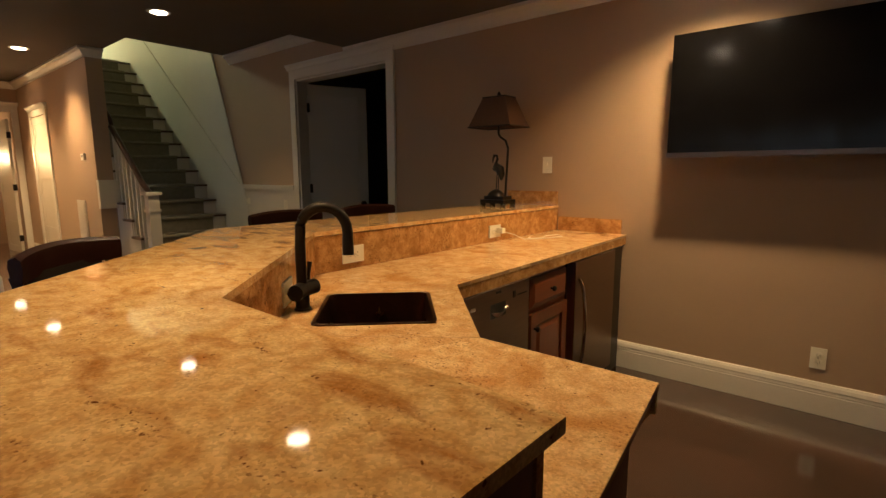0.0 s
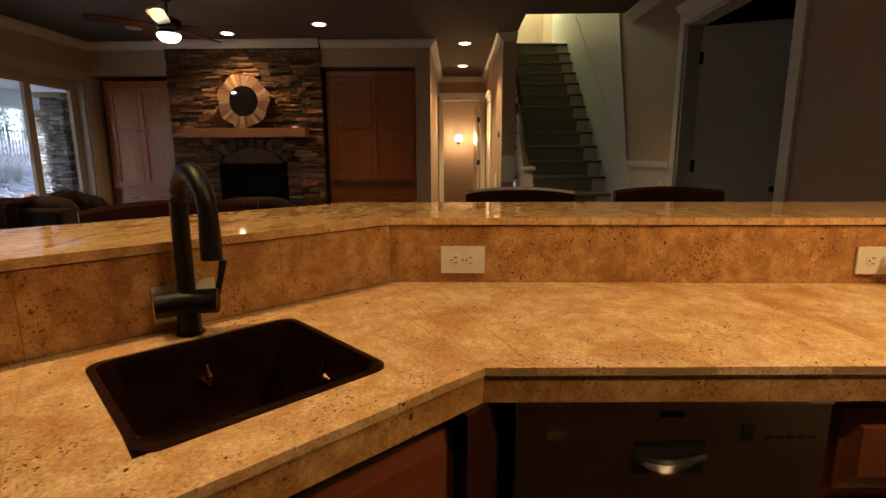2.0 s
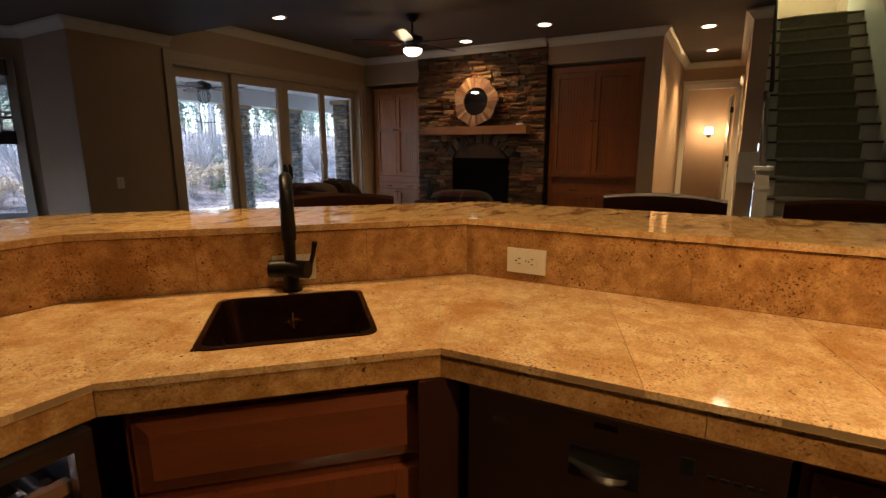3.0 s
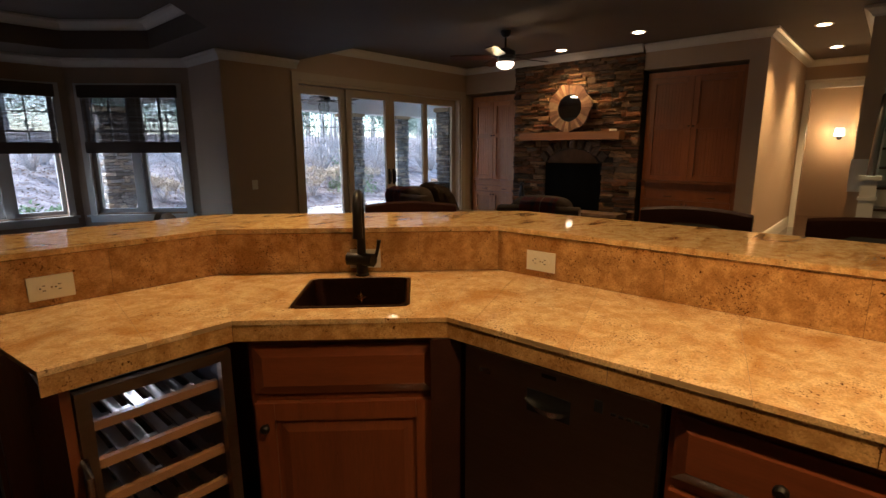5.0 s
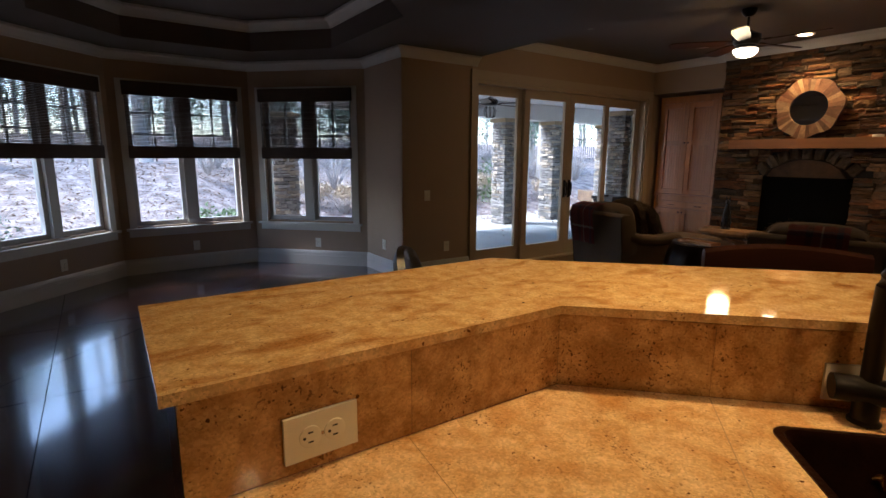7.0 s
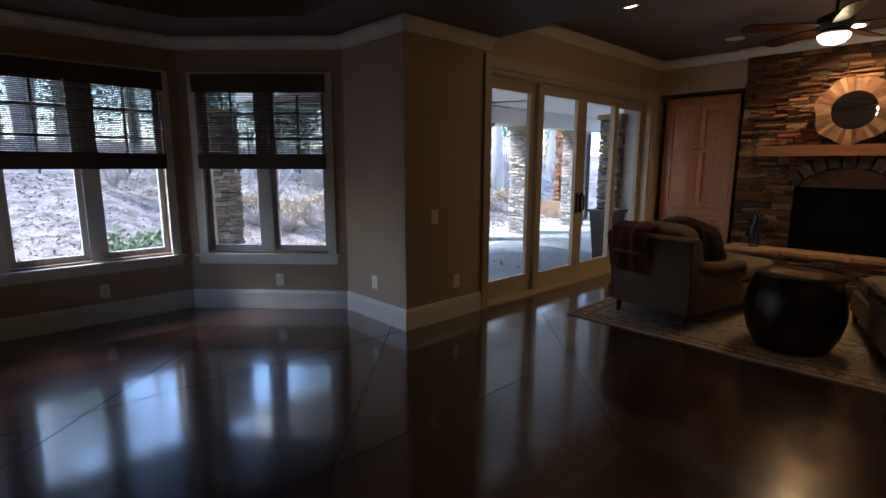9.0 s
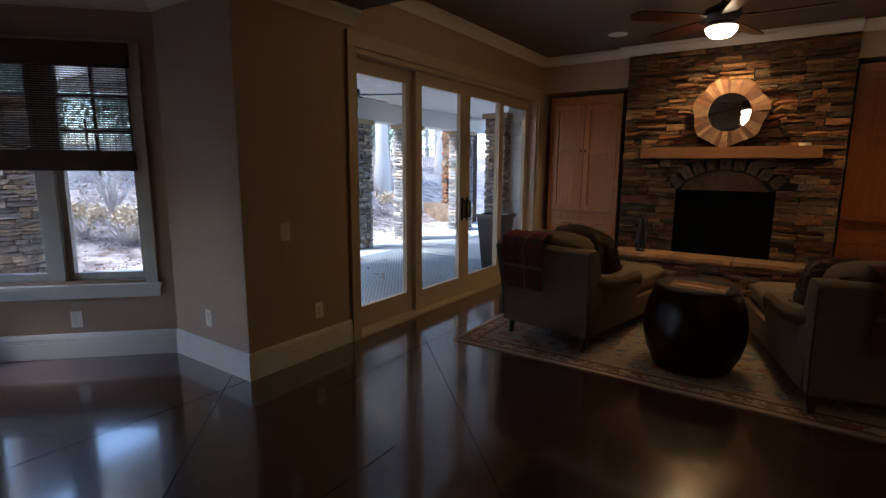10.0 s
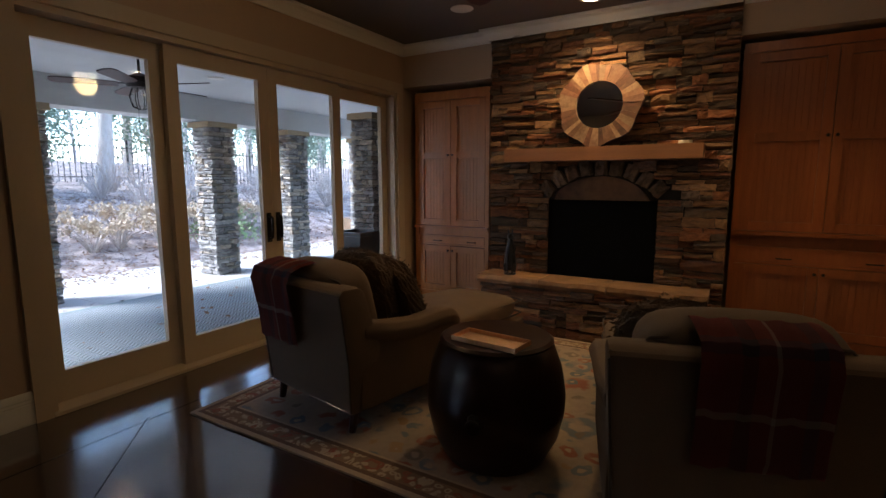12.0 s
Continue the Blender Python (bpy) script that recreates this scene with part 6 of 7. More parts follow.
def rug_mat(name, ground, motifs, scale, size, wear):
    """Worn oriental wool: scattered rosettes and leaves in several tones over a faded ground."""
    m = mat(name, ground, tuple(c * 0.72 for c in ground), 0.95, scale=2.2, fine=30, bump=0.3, spread=0.16)
    n, link = m.node_tree.nodes, m.node_tree.links.new
    p = n["Principled BSDF"]
    col = p.inputs["Base Color"].links[0].from_socket
    co = n.new("ShaderNodeTexCoord")

    def mix(fac, a, b):
        x = n.new("ShaderNodeMix")
        x.data_type = "RGBA"
        link(fac, x.inputs[0]), link(a, x.inputs[6])
        if isinstance(b, tuple):
            x.inputs[7].default_value = (*b, 1)
        else:
            link(b, x.inputs[7])
        return x.outputs[2]

    def step(sock, lo, hi, flip=False):
        r = n.new("ShaderNodeMapRange")
        r.inputs[1].default_value, r.inputs[2].default_value = lo, hi
        r.inputs[3].default_value, r.inputs[4].default_value = (1, 0) if flip else (0, 1)
        link(sock, r.inputs[0])
        return r.outputs[0]

    warp, wv = n.new("ShaderNodeTexNoise"), n.new("ShaderNodeVectorMath")
    warp.inputs["Scale"].default_value = 9
    link(co.outputs["Object"], warp.inputs["Vector"])
    wv.operation = "MULTIPLY_ADD"
    wv.inputs[1].default_value = (0.12, 0.12, 0)
    link(warp.outputs["Color"], wv.inputs[0]), link(co.outputs["Object"], wv.inputs[2])
    for k, sc in enumerate((scale, scale * 2.3)):
        vo, hue = n.new("ShaderNodeTexVoronoi"), n.new("ShaderNodeValToRGB")
        vo.inputs["Scale"].default_value = sc
        vo.inputs["Randomness"].default_value = 0.55
        link(wv.outputs[0], vo.inputs["Vector"])
        sep = n.new("ShaderNodeSeparateColor")
        link(vo.outputs["Color"], sep.inputs[0])
        hue.color_ramp.interpolation = "CONSTANT"
        while len(hue.color_ramp.elements) < len(motifs):
            hue.color_ramp.elements.new(0.5)
        for e, (pos, c) in zip(hue.color_ramp.elements, motifs):
            e.position, e.color = pos, (*c, 1)
        link(sep.outputs[k], hue.inputs[0])
        col = mix(step(vo.outputs["Distance"], size, size + 0.06, True), col, hue.outputs[0])
        col = mix(step(vo.outputs["Distance"], size * 0.42, size * 0.42 + 0.05, True), col, ground)
    fade = n.new("ShaderNodeTexNoise")
    fade.inputs["Scale"].default_value, fade.inputs["Detail"].default_value = 7, 7
    link(co.outputs["Object"], fade.inputs["Vector"])
    col = mix(step(fade.outputs["Fac"], wear, wear + 0.2), col, tuple(c * 0.9 for c in ground))
    link(col, p.inputs["Base Color"])
    return m


RX0, RX1, RY0, RY1 = -7.0 + 0.25, -4.36, -2.90, 0.75
rug = thing("area_rug", pose(0, 0, 0.001), "worn oriental wool rug in faded cream, rust and blue-grey", "rug")
part("field", B(RX0 + 0.19, RY0 + 0.19, 0, RX1 - 0.19, RY1 - 0.19, 0.010), rug_mat("persian_wool", (0.30, 0.23, 0.17), ((0.0, (0.12, 0.13, 0.15)), (0.3, (0.22, 0.075, 0.04)), (0.55, (0.16, 0.12, 0.09)), (0.75, (0.10, 0.115, 0.14)), (0.88, (0.25, 0.15, 0.07))), 3.4, 0.34, 0.52), rug)
M_BORD = rug_mat("rug_border", (0.19, 0.115, 0.062), ((0.0, (0.34, 0.26, 0.17)), (0.4, (0.20, 0.06, 0.03)), (0.7, (0.33, 0.25, 0.17))), 9.0, 0.36, 0.60)
M_BORD3 = mat("rug_dark_band", (0.13, 0.065, 0.035), (0.07, 0.04, 0.025), 0.95, scale=14, fine=60, bump=0.3)
M_BORD2 = mat("rug_edge", (0.36, 0.28, 0.20), (0.26, 0.19, 0.13), 0.95, scale=14, fine=60, bump=0.3)
for a, b, mm, nm in ((0.0, 0.03, M_BORD2, "outer_band"), (0.03, 0.055, M_BORD3, "dark_band"), (0.055, 0.15, M_BORD, "border"), (0.15, 0.175, M_BORD3, "dark_band"), (0.175, 0.19, M_BORD2, "inner_band")):
    bm = bmesh.new()
    for c in ((RX0 + a, RY0 + a, RX1 - a, RY0 + b), (RX0 + a, RY1 - b, RX1 - a, RY1 - a), (RX0 + a, RY0 + b, RX0 + b, RY1 - b), (RX1 - b, RY0 + b, RX1 - a, RY1 - b)):
        box(bm, c[0], c[1], 0, c[2], c[3], 0.010)
    part(nm, bm, mm, rug)

# saw cuts scored into the concrete floor
M_JOINT = mat("joint_dark", (0.008, 0.005, 0.004), rough=0.9)
for k, (p, q) in enumerate((((-2.93, -3.56), (0.62, -3.72)), ((-1.87, -4.71), (1.2, -1.86)), ((-0.9, -1.7), (-2.93, -3.72)), ((-7.2, -3.06), (-2.98, -3.02)), ((-4.21, -3.06), (-2.6, -1.4)), ((0.15, -4.9), (0.15, 2.2)), ((-2.9, -2.28), (2.1, -2.28)))):
    n = math.dist(p, q)
    tagged(part("floor_joint", B(0, -0.002, 0.0004, n, 0.002, 0.0012), M_JOINT, floor, m=along(p, q)), "")


# ---------- fans and lights ----------
def ceiling_fan(m, drop, blades, label, lit):
    """Fan hanging from its origin on the ceiling."""
    c = thing("ceiling_fan", m, label, "ceiling fan")
    part("canopy", lathe([(0.03, -0.07), (0.06, -0.04), (0.07, -0.002)], 20), M_BRONZE, c, smooth=True)
    part("downrod", lathe([(0.012, -drop), (0.012, -0.06)], 10), M_BRONZE, c)
    part("motor", lathe([(0.05, -drop - 0.13), (0.10, -drop - 0.12), (0.125, -drop - 0.08), (0.12, -drop - 0.035), (0.07, -drop - 0.01), (0.03, -drop + 0.01)], 24), M_BRONZE, c, smooth=True)
    for k in range(5):
        b = pose(0, 0, -drop - 0.10, 0, 0, blades + 72 * k)
        bl = bmesh.new()
        outl = [(0.17, -0.05), (0.30, -0.062), (0.60, -0.07), (0.66, -0.055), (0.68, 0.0), (0.66, 0.055), (0.60, 0.07), (0.30, 0.062), (0.17, 0.05)]
        prism(outl, 0, 0.008, bl)
        ob = part("blade", bl, M_DARKWOOD, c, "dark wooden blade", b @ pose(0, 0, 0, 11, 0, 0), bevel=0.0)
        part("blade_iron", B(0.09, -0.018, 0.009, 0.22, 0.018, 0.016), M_BRONZE, ob)
    if lit:
        part("light_collar", lathe([(0.06, -drop - 0.16), (0.095, -drop - 0.15), (0.09, -drop - 0.131)], 20), M_BRONZE, c, smooth=True)
        part("glass_bowl", lathe([(0.02, -drop - 0.235), (0.07, -drop - 0.222), (0.102, -drop - 0.19), (0.108, -drop - 0.162)], 24), mat("bowl_glow", (0.95, 0.88, 0.72), rough=0.4, bump=0, emit=((1.0, 0.78, 0.5), 1.1)), c, "lit frosted glass bowl", smooth=True)
    else:
        cage = bmesh.new()
        for k in range(8):
            a = 2 * math.pi * k / 8
            tube([(0.07 * math.cos(a), 0.07 * math.sin(a), -drop - 0.13), (0.095 * math.cos(a), 0.095 * math.sin(a), -drop - 0.2), (0.07 * math.cos(a), 0.07 * math.sin(a), -drop - 0.29), (0.02 * math.cos(a), 0.02 * math.sin(a), -drop - 0.31)], 0.005, 6, cage)
        part("lantern_cage", cage, M_BRONZE, c)
        part("lantern_glass", lathe([(0.045, -drop - 0.28), (0.07, -drop - 0.2), (0.055, -drop - 0.135)], 16), M_GLASS, c, smooth=True)
        part("pull_chain", tube([(0.03, 0, -drop - 0.30), (0.03, 0, -drop - 0.48)], 0.002, 5), M_BRONZE, c)
    return c


ceiling_fan(pose(-5.43, -1.30, ZH), 0.20, 20, "dark five-blade ceiling fan with a lit glass bowl", True)


def can_light(x, y, z, lit=True):
    c = thing("recessed_light", pose(x, y, z), "round recessed ceiling light with a white trim", "ceiling light", "recessed ceiling lights")
    part("trim", lathe([(0.095, -0.006), (0.098, -0.003), (0.095, -0.0005)], 24), M_WHITE, c, smooth=True)
    part("lens", lathe([(0.068, -0.0085), (0.068, -0.0062)], 24), M_LAMP if lit else M_WHITE, c, "glowing lens" if lit else "unlit lens")


# Third and fourth are added fill for bar top and worktop, not known fixtures.
LAMPS = [(-0.75, 2.87, ZL, 1), (-2.6, 1.73, ZL, 1), (-1.25, 0.55, ZL, 1), (-0.70, 1.75, ZL, 1), (-5.05, 2.10, ZH, 1), (-6.57, -0.14, ZH, 1), (-6.96, -1.40, ZH, 1), (-7.65, 1.58, ZH, 1), (-9.4, 1.57, ZH, 1), (-6.67, -2.4, ZH, 0), (-4.65, -0.19, ZH, 1), (-4.72, -2.65, ZH, 1)]
WATTS = [27, 4, 12.5, 4, 13, 7, 17, 40, 48, 0, 0.8, 2.5]
for (x, y, z, lit), e in zip(LAMPS, WATTS):
    can_light(x, y, z, lit)
    if lit:
        lamp("can_lamp", "SPOT", look((x, y, z - 0.012), (x, y, 0)), e, WARM, 0.05, 128 if z == ZL else (136 if x < -6.9 and y < 0 else 105), 0.9)
lamp("fan_lamp", "POINT", pose(-5.43, -1.30, 2.28), 1.3, WARM, 0.1)
al = bpy.data.lights.new("upstairs_light", "AREA")
al.energy, al.color, al.size = 46, (0.86, 0.88, 0.42), 1.8
tagged_at(new("upstairs_light", al), look((-11.3, 2.75, 5.45), (-8.2, 2.78, 1.8)), "", "", kind="structure")
lamp("wine_fridge_light", "POINT", pose(-0.56, 0.80, 0.80), 0.25, (0.72, 0.82, 1.0), 0.04)

# ---------- outdoors ----------
M_MULCH = mat("leaf_litter", (0.40, 0.33, 0.29), (0.13, 0.10, 0.085), 0.95, scale=3.5, fine=26, bump=1.0, spread=0.10)
M_PATIO = mat("patio_concrete", (0.50, 0.485, 0.455), (0.36, 0.35, 0.33), 0.85, scale=2, fine=60, bump=0.2, rand=0.06)
M_PORCH = mat("porch_paint", (0.62, 0.63, 0.62), rough=0.7, bump=0.02)
M_BARK = mat("bark", (0.44, 0.39, 0.34), (0.25, 0.215, 0.18), 0.95, scale=5, fine=30, bump=0.9, stretch=(4, 4, 0.8))
M_PALEBARK = mat("pale_bark", (0.62, 0.56, 0.50), (0.38, 0.33, 0.28), 0.9, scale=5, fine=30, bump=0.6, stretch=(3, 3, 1))
M_LEAF = mat("evergreen_leaf", (0.21, 0.26, 0.18), (0.11, 0.15, 0.095), 0.5, scale=4, fine=20, bump=0)
M_GREEN = mat("pale_green_leaf", (0.20, 0.28, 0.11), (0.11, 0.17, 0.07), 0.6, scale=4, fine=20, bump=0)
M_DRY = mat("dry_stem", (0.56, 0.45, 0.31), (0.38, 0.29, 0.19), 0.9, scale=4, fine=20, bump=0)
M_TWIG = mat("grey_twig", (0.50, 0.45, 0.41), (0.33, 0.29, 0.26), 0.9, scale=4, fine=20, bump=0)
M_LAV = mat("dusty_foliage", (0.42, 0.39, 0.37), (0.25, 0.23, 0.215), 0.9, scale=4, fine=20, bump=0)
M_IRON = mat("black_iron", (0.015, 0.015, 0.016), rough=0.5)
M_LITTER = mat("fallen_leaf", (0.24, 0.14, 0.08), (0.10, 0.055, 0.03), 0.9, scale=9, fine=30, bump=0)


def hill(x, y):
    d = max(0.0, -8.6 - y)
    if x > -2.6:
        d = max(d, -7.4 - y)
    z = -0.16 + 0.26 * min(d, 4.0) + 0.13 * max(0.0, min(d - 4.0, 9.0)) + 0.02 * max(0.0, d - 13)
    return z + (0.10 * noise.noise(Vector((x * 0.35, y * 0.35, 0))) + 0.03 * noise.noise(Vector((x * 1.7, y * 1.7, 3)))) * min(1.0, d)


def ground():
    xs = [-400, -200, -90, -50] + [-34 + 0.6 * i for i in range(75)] + [18, 40, 100, 200, 400]
    ys = [-600, -300, -150, -80, -50] + [-36 + 0.6 * i for i in range(51)] + [-5, 0, 20, 80, 300]
    verts = [(x, y, hill(x, y) if y < -5.6 else -0.16) for y in ys for x in xs]
    n = len(xs)
    faces = [(j * n + i, j * n + i + 1, (j + 1) * n + i + 1, (j + 1) * n + i) for j in range(len(ys) - 1) for i in range(n - 1)]
    me = bpy.data.meshes.new("ground")
    me.from_pydata(verts, [], faces)
    me.materials.append(M_MULCH)
    for f in me.polygons:
        f.use_smooth = True
    return tagged(new("ground", me), "leaf-strewn mulch hillside rising behind the patio", "ground", kind="structure")


ground()
patio = thing("patio", pose(0, 0, 0), "pale concrete paver patio under the porch", "patio", kind="structure")
rng = random.Random(21)
part("bed", B(-12.0, -8.45, -0.15, -3.15, -3.73, -0.072), M_PATIO, patio)
for i in range(11):
    for j in range(6):
        x0, y0 = -11.95 + i * 0.8, -8.42 + j * 0.78
        part("paver", B(x0 + 0.004, y0 + 0.004, -0.071, min(x0 + 0.796, -3.16), y0 + 0.776, -0.058 + rng.uniform(-0.001, 0.001)), M_PATIO, patio)


def herringbone(name, a, b):
    """Woven zigzag of two tones: rows of slanted threads that turn at each rib."""
    m = mat(name, a, tuple(c * 0.8 for c in a), 0.95, scale=2, fine=70, bump=0.3)
    n, link = m.node_tree.nodes, m.node_tree.links.new
    p = n["Principled BSDF"]
    base = p.inputs["Base Color"].links[0].from_socket
    co, sp = n.new("ShaderNodeTexCoord"), n.new("ShaderNodeSeparateXYZ")
    link(co.outputs["Object"], sp.inputs[0])

    def op(kind, u, v):
        o = n.new("ShaderNodeMath")
        o.operation = kind
        for i, w in ((0, u), (1, v)):
            if isinstance(w, float):
                o.inputs[i].default_value = w
            else:
                link(w, o.inputs[i])
        return o.outputs[0]

    zig = op("PINGPONG", sp.outputs[0], 0.06)
    wave = op("SINE", op("MULTIPLY", op("ADD", sp.outputs[1], zig), 130.0), 0.0)
    mx = n.new("ShaderNodeMix")
    mx.data_type = "RGBA"
    link(op("GREATER_THAN", wave, 0.1), mx.inputs[0])
    link(base, mx.inputs[6])
    mx.inputs[7].default_value = (*b, 1)
    link(mx.outputs[2], p.inputs["Base Color"])
    return m


M_ORUG = herringbone("woven_outdoor_rug", (0.34, 0.37, 0.385), (0.11, 0.125, 0.135))
orug = thing("outdoor_rug", pose(0, 0, -0.056), "grey-blue woven outdoor rug on the patio", "rug")
part("field", B(-7.7, -6.25, 0, -3.7, -3.95, 0.006), M_ORUG, orug)
for c in ((-7.78, -6.33, -3.62, -6.25), (-7.78, -3.95, -3.62, -3.87), (-7.78, -6.25, -7.7, -3.95), (-3.7, -6.25, -3.62, -3.95)):
    part("border", B(c[0], c[1], 0, c[2], c[3], 0.0055), mat("rug_border_green", (0.20, 0.25, 0.25), rough=0.95, bump=0.2), orug)
porch = thing("porch_roof", pose(0, 0, 0), "pale painted porch ceiling with a deep edge beam", "porch", kind="structure")
part("soffit", B(-12.0, -7.5, 2.50, -3.12, -3.725, 2.62), M_PORCH, porch)
part("beam", B(-12.0, -7.30, 2.17, -3.12, -6.92, 2.499), M_PORCH, porch)
part("beam", B(-3.45, -6.919, 2.17, -3.12, -3.725, 2.499), M_PORCH, porch)
ceiling_fan(pose(-5.42, -5.05, 2.498), 0.22, 40, "dark outdoor ceiling fan with a caged lantern", False)
for x, y in ((-6.6, -5.6), (-4.4, -6.3), (-7.9, -4.8)):
    can_light(x, y, 2.498, False)


PSTONES = [stone_mesh("stone", m) for m in M_PSTONE for _ in range(5)]


def column(x, y, zt=2.16, w=0.42):
    c = thing("stone_column", pose(x, y, -0.06 if x < -3 else hill(x, y) - 0.02), "square porch column of stacked grey ledgestone", "column", "porch columns")
    z, top = 0.0, zt + 0.06 - 0.08
    part("core", B(-w / 2 + 0.05, -w / 2 + 0.05, 0, w / 2 - 0.05, w / 2 - 0.05, top), M_MORTAR, c)
    k = 0
    while z < top - 0.01:
        h = min(rng.uniform(0.03, 0.075), top - z)
        split = rng.uniform(0.35, 0.65)
        for s in range(4):
            b = pose(0, 0, 0, 0, 0, 90 * s)
            off = 0.0 if k % 2 else 0.06
            ends = [-w / 2 + off, -w / 2 + w * split, w / 2 - 0.06 + off]
            if k % 3 == s % 3:
                ends.insert(2, (ends[1] + ends[2]) / 2)
            for a0, a1 in zip(ends, ends[1:]):
                dd = 0.075 + rng.uniform(-0.008, 0.02)
                stone(c, b @ pose(a0 + 0.001, -w / 2 - dd + 0.07, z + 0.001, 0, rng.uniform(-1.2, 1.2), 0), a1 - a0 - 0.003, dd, h * 1.05 - 0.002, rng, PSTONES[rng.choice((0, 1, 2, 3, 4, 0, 1, 5, 6, 7))])
        z += h
        k += 1
    part("cap", B(-w / 2 - 0.03, -w / 2 - 0.03, top, w / 2 + 0.03, w / 2 + 0.03, top + 0.075), M_CAPSTONE, c, "tan stone cap", bevel=0.01)
    return c


for x, y in ((-5.15, -7.0), (-7.5, -7.0), (-8.95, -7.0), (-10.9, -7.0), (-2.72, -7.0)):
    column(x, y)
column(-7.92, -4.42, w=0.34)
wing = thing("house_wing", pose(0, 0, 0), "pale grey sided wing of the house beside the patio", "house")
for k in range(14):
    part("siding_board", B(-8.6, -4.30, -0.06 + k * 0.19, -7.93, -3.73, 0.125 + k * 0.19), M_PORCH, wing)


def planter(x, y):
    c = thing("planter", pose(x, y, -0.057), "tall tapered dark planter on the patio", "planter")
    bm = bmesh.new()
    rings = [[bm.verts.new((sx * r, sy * r, z)) for sx, sy in ((-1, -1), (1, -1), (1, 1), (-1, 1))] for r, z in ((0.13, 0), (0.19, 0.74), (0.215, 0.745), (0.215, 0.79), (0.17, 0.79), (0.16, 0.70))]
    for a, b in zip(rings, rings[1:]):
        for i in range(4):
            bm.faces.new((a[i], a[(i + 1) % 4], b[(i + 1) % 4], b[i]))
    bm.faces.new(rings[0][::-1]), bm.faces.new(rings[-1])
    part("pot", bm, M_BLACK, c)


planter(-7.32, -4.14)


def leaf_quads(bm, centre, spread, count, size, rg, flat=1.0):
    for _ in range(count):
        v = Vector((rg.gauss(0, 1), rg.gauss(0, 1), rg.gauss(0, 1) * flat))
        p = Vector(centre) + v * spread * 0.5
        a = Vector((rg.uniform(-1, 1), rg.uniform(-1, 1), rg.uniform(-1, 1))).normalized() * size * rg.uniform(0.6, 1.3)
        b = a.cross(Vector((rg.uniform(-1, 1), rg.uniform(-1, 1), rg.uniform(-1, 1)))).normalized() * size * 0.45
        bm.faces.new([bm.verts.new(q) for q in (p - a, p + b, p + a, p - b)])


def tree(x, y, h, r, label, bark=None, leaf=None, leaves=0, seed=0, twig=True):
    rg = random.Random(seed)
    c = thing("tree", pose(x, y, hill(x, y) - 0.05), label, "tree")
    lean = Vector((rg.uniform(-0.05, 0.05), rg.uniform(-0.05, 0.05), 1))
    path = [lean * (h * k / 6) + Vector((rg.uniform(-0.05, 0.05), rg.uniform(-0.05, 0.05), 0)) for k in range(7)]
    tr_ = tube(path, [r * (1.25 if k == 0 else 1 - 0.75 * k / 6) for k in range(7)], 10)
    tips = []
    for k in range(9):
        t = rg.uniform(0.3, 0.95)
        p = lean * (h * t)
        a = rg.uniform(0, 6.28)
        ln = h * rg.uniform(0.16, 0.32)
        q = [p + Vector((math.cos(a), math.sin(a), 0.5)) * ln * f + Vector((0, 0, 0.25 * ln * f * f)) for f in (0, 0.35, 0.7, 1)]
        tube(q, [r * 0.35 * (1 - t * 0.5), r * 0.22, r * 0.13, r * 0.05], 6, tr_)
        tips += q[1:]
        if twig:
            for _ in range(5):
                s = q[rg.randrange(1, 4)]
                d = Vector((rg.uniform(-1, 1), rg.uniform(-1, 1), rg.uniform(0.0, 1))) * ln * 0.5
                tube([s, s + d * 0.5 + Vector((0, 0, 0.05)), s + d], [r * 0.08, r * 0.05, r * 0.02], 4, tr_)
                tips.append(s + d)
    part("trunk", tr_, bark or M_BARK, c, smooth=True)
    if leaves:
        bm = bmesh.new()
        for _ in range(leaves // 40):
            leaf_quads(bm, rg.choice(tips) + Vector((rg.uniform(-0.3, 0.3), rg.uniform(-0.3, 0.3), rg.uniform(-0.3, 0.3))), h * 0.20, 70, 0.06, rg)
        part("crown", bm, leaf or M_LEAF, c)
    return c


rt = random.Random(4)
tree(-9.6, -14.5, 7.5, 0.20, "tall pale-barked tree on the slope", M_PALEBARK, seed=1)
tree(-13.2, -11.4, 8.0, 0.24, "thick brown-barked tree near the fence", M_PALEBARK, seed=2)
for k, (x, y) in enumerate(((-4.0, -17), (-6.5, -19), (-12, -18), (-16, -15), (-17.5, -19), (-1.4, -14), (0.3, -16.5), (1.8, -13.0), (-2.6, -19.5), (4.0, -15), (3.0, -19), (-20, -14), (6.2, -12.5), (-0.5, -20), (-14.5, -21))):
    tree(x, y, rt.uniform(7, 11), rt.uniform(0.11, 0.2), "bare winter tree on the wooded slope", M_PALEBARK if k % 3 else M_BARK, seed=10 + k)
for k, (x, y, h) in enumerate(((-7.8, -14.2, 3.6), (-11.4, -15.2, 4.2), (-5.2, -15.5, 3.8), (-15.0, -13.2, 4.5), (-18.5, -16.5, 5), (2.6, -16, 4), (-2.5, -17, 4.5))):
    tree(x, y, h, 0.08, "dark evergreen tree with loose foliage", M_BARK, M_LEAF, 4600, 40 + k, False)


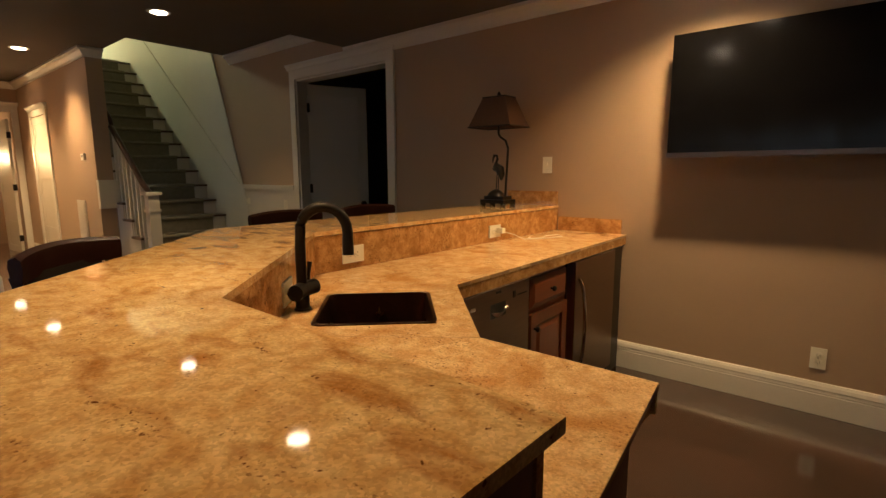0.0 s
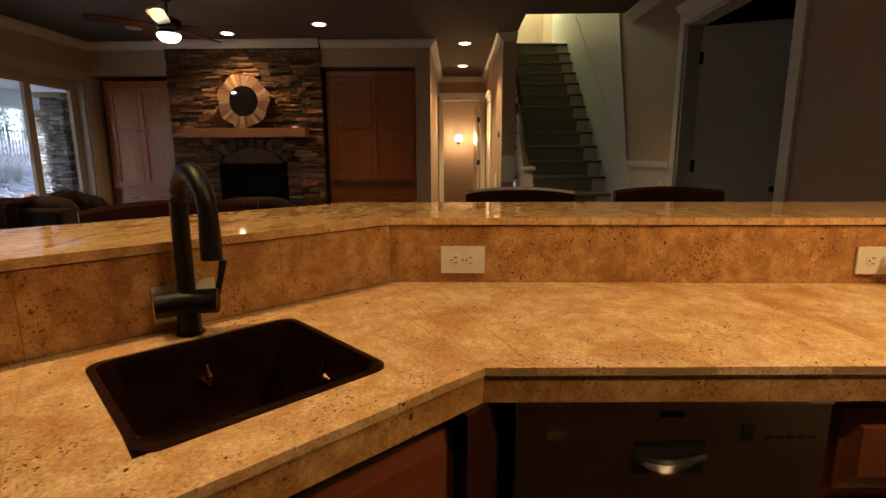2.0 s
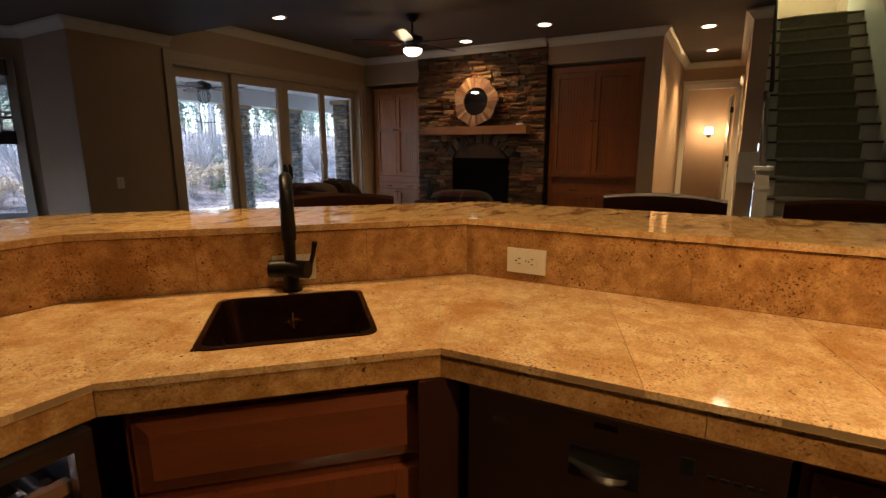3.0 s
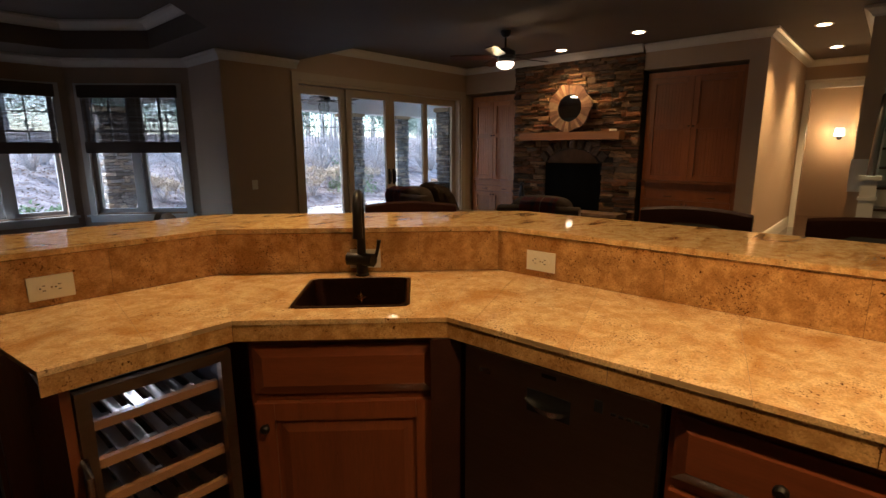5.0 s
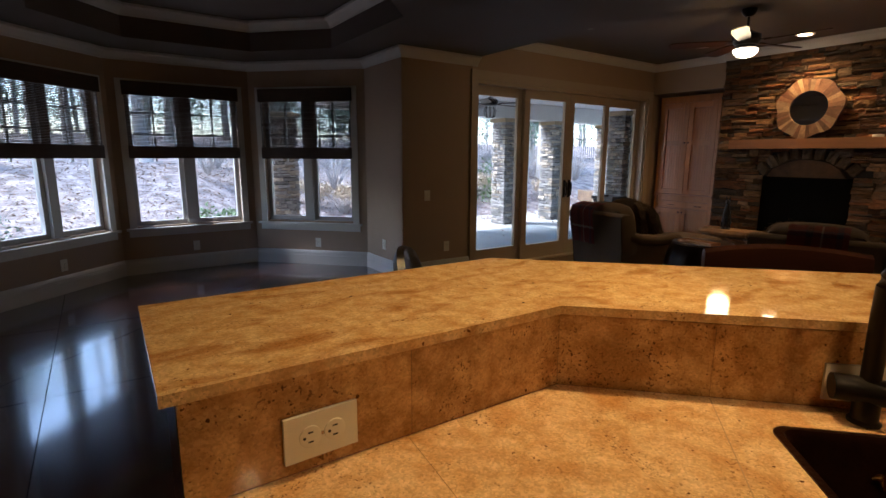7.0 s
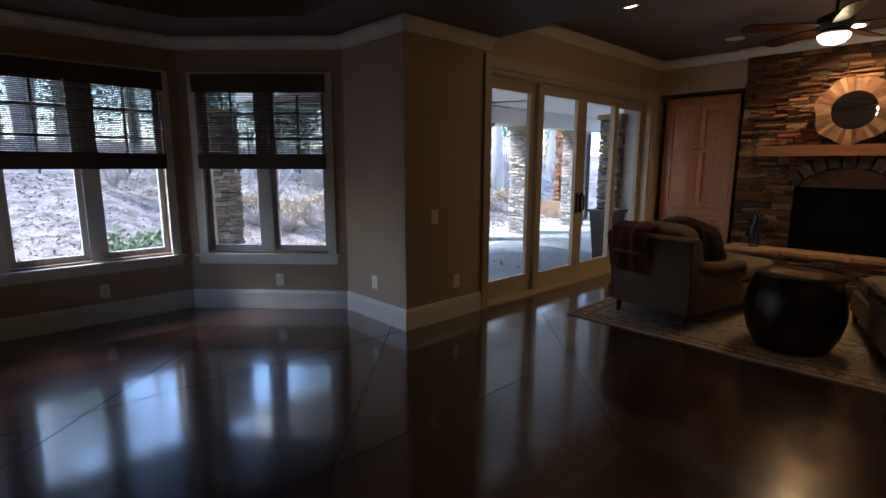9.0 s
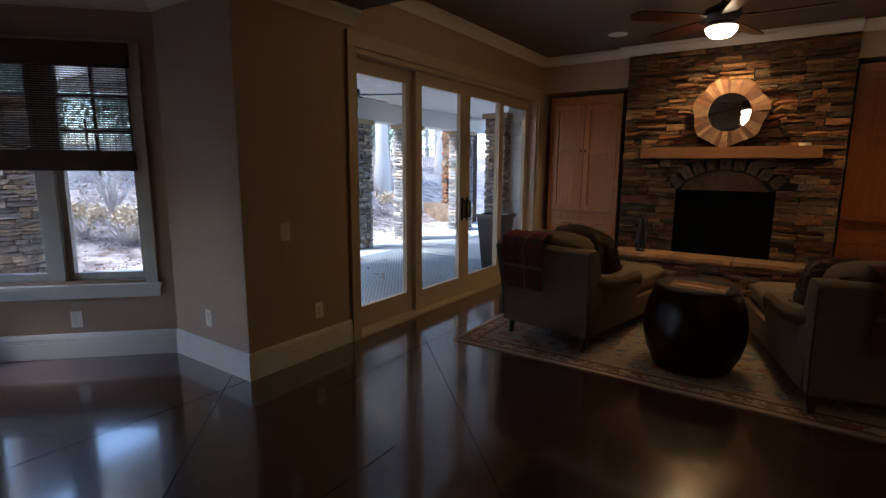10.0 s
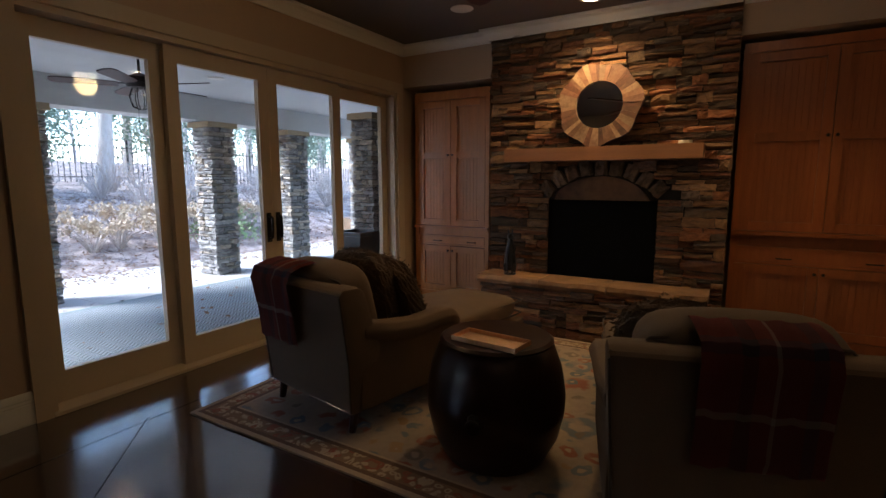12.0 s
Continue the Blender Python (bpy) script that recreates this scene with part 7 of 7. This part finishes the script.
def shrub(x, y, w, h, material, label, n, size, stems=26, seed=0, heads=None):
    rg = random.Random(seed)
    c = thing("shrub", pose(x, y, hill(x, y) - 0.03), label, "shrub")
    bm = bmesh.new()
    for _ in range(stems):
        a, s = rg.uniform(0, 6.28), rg.uniform(0.2, 0.5) * w
        tip = Vector((math.cos(a) * s, math.sin(a) * s, h * rg.uniform(0.6, 1.0)))
        tube([(0.03 * math.cos(a), 0.03 * math.sin(a), 0), tip * 0.5 + Vector((0, 0, h * 0.12)), tip], [0.008, 0.005, 0.003], 4, bm)
    part("stems", bm, M_TWIG, c)
    lv = bmesh.new()
    if heads:
        for _ in range(heads):
            a, s = rg.uniform(0, 6.28), rg.uniform(0.1, 0.5) * w
            leaf_quads(lv, (math.cos(a) * s, math.sin(a) * s, h * rg.uniform(0.7, 1.05)), 0.10, n // heads, size, rg)
    else:
        for _ in range(n):
            v = Vector((rg.uniform(-1, 1), rg.uniform(-1, 1), rg.uniform(0, 1)))
            if v.x * v.x + v.y * v.y + v.z * v.z * 0.8 < rg.uniform(0.5, 1.1):
                leaf_quads(lv, (v.x * w / 2, v.y * w / 2, v.z * h), 0.05, 1, size, rg)
    part("foliage", lv, material, c)
    return c


rs = random.Random(8)
for k in range(18):
    shrub(-3.9 - k * 0.42 + rs.uniform(-0.2, 0.2), -9.5 - rs.uniform(0, 1.0), 0.95, 0.55, M_DRY, "dried hydrangea with tan flower heads", 620, 0.035, 26, 60 + k, 12)
for k in range(30):
    shrub(-2.8 - (k % 15) * 0.95 + rs.uniform(-0.4, 0.4), (-11.0 if k < 15 else -13.2) - rs.uniform(0, 1.6), 1.5, rs.uniform(0.8, 1.2), (M_TWIG, M_DRY, M_LAV)[k % 3], "bare grey twiggy shrub on the slope", 900, 0.028, 60, 80 + k)
shrub(-9.5, -9.6, 1.5, 0.75, M_GREEN, "bright green low shrub behind the columns", 1500, 0.045, 14, 120)
shrub(-10.3, -11.0, 1.2, 0.9, M_GREEN, "bright green low shrub behind the columns", 1100, 0.045, 14, 121)
for k in range(4):
    shrub(-2.0 + k * 0.5 - 1.2, -8.3 - 0.15 * (k % 2), 0.9, 0.38, M_GREEN, "low grey-green ground-cover clump", 700, 0.05, 8, 130 + k)
shrub(1.35, -7.8, 1.5, 0.85, M_LEAF, "rounded dark green shrub outside the bay window", 2400, 0.04, 20, 140)
shrub(2.4, -8.4, 1.3, 0.7, M_LEAF, "rounded dark green shrub outside the bay window", 1500, 0.04, 18, 141)

# iron fence up the slope
fence = thing("iron_fence", pose(0, 0, 0), "black iron picket fence along the top of the slope", "fence")
for k in range(120):
    x = -5.0 - k * 0.13
    y = -16.5 + 0.12 * (k * 0.13)
    z = hill(x, y) - 0.1
    part("picket" if k % 15 else "post", B(x - (0.009 if k % 15 else 0.03), y - 0.009, z, x + (0.009 if k % 15 else 0.03), y + 0.009, z + (1.2 if k % 15 else 1.35)), M_IRON, fence)
for dz in (0.25, 1.1):
    part("rail", tube([(-5.0 - 0.13 * k, -16.5 + 0.0156 * k, hill(-5.0 - 0.13 * k, -16.5 + 0.0156 * k) - 0.1 + dz) for k in range(0, 121, 4)], 0.015, 4), M_IRON, fence)
# far outdoor stone hearth with chimney
oh = thing("outdoor_fireplace", pose(-12.6, -8.4, -0.1, 0, 0, 60), "outdoor stone fireplace at the end of the patio", "outdoor fireplace")
part("core", B(-0.55, 0.05, 0, 0.55, 0.5, 2.9), M_MORTAR, oh)
ledge_wall(oh, pose(-0.6, 0.05, 0), 1.2, 0, 2.9, lambda x, z, w, h: abs(x - 0.6) < 0.3 and 0.5 < z < 1.1, hs=(0.06, 0.13))
part("bench", B(-1.2, -0.3, 0, 1.2, 0.05, 0.45), M_STONE[2], oh)

# leaf litter
rl = random.Random(33)
lb = []
lf = []


def litter(n, x0, x1, y0, y1, size, zf):
    for _ in range(n):
        x, y = rl.uniform(x0, x1), rl.uniform(y0, y1)
        a, s = rl.uniform(0, 6.28), size * rl.uniform(0.6, 1.3)
        z = zf(x, y)
        i = len(lb)
        for k, (u, v) in enumerate(((-1, 0), (0, -0.5), (1, 0), (0, 0.5))):
            lb.append((x + s * (u * math.cos(a) - v * math.sin(a)), y + s * (u * math.sin(a) + v * math.cos(a)), z + rl.uniform(0.004, 0.03)))
        lf.append((i, i + 1, i + 2, i + 3))


litter(140, -9.5, -3.7, -8.3, -3.9, 0.035, lambda x, y: -0.048)
litter(17000, -14, 4, -13.5, -7.6, 0.028, lambda x, y: max(hill(x, y), -0.05 if x < -3 and y > -8.45 else -9))
me = bpy.data.meshes.new("fallen_leaves")
me.from_pydata(lb, [], lf)
me.materials.append(M_LITTER)
tagged(new("fallen_leaves", me), "brown fallen leaves over patio and slope", "leaves", kind="stuff")

# distant woods
wv = bmesh.new()
rw = random.Random(51)
for _ in range(95):
    x, y = rw.uniform(-45, 28), rw.uniform(-46, -23)
    z = hill(x, y) - 0.3
    h, r = rw.uniform(8, 15), rw.uniform(0.1, 0.22)
    tube([(x, y, z), (x + rw.uniform(-0.4, 0.4), y, z + h * 0.5), (x + rw.uniform(-0.8, 0.8), y, z + h)], [r, r * 0.7, r * 0.2], 6, wv)
    for _ in range(4):
        t = rw.uniform(0.3, 0.9)
        s = rw.choice((-1, 1))
        tube([(x, y, z + h * t), (x + s * 1.2, y, z + h * t + 0.9), (x + s * 2.1, y, z + h * t + 2.0)], [r * 0.35, r * 0.2, 0.01], 4, wv)
tagged(part("far_woods", wv, M_TWIG), "distant bare winter woods on the ridge", "woods", kind="stuff")
fv = bmesh.new()
for _ in range(110):
    x, y = rw.uniform(-40, 25), rw.uniform(-36, -20)
    for _ in range(5):
        leaf_quads(fv, (x + rw.uniform(-1, 1), y + rw.uniform(-1, 1), hill(x, y) + rw.uniform(0.4, 4.5)), 1.5, 130, 0.085, rw)
tagged(part("far_foliage", fv, M_LEAF), "distant evergreen undergrowth on the ridge", "woods", kind="stuff")
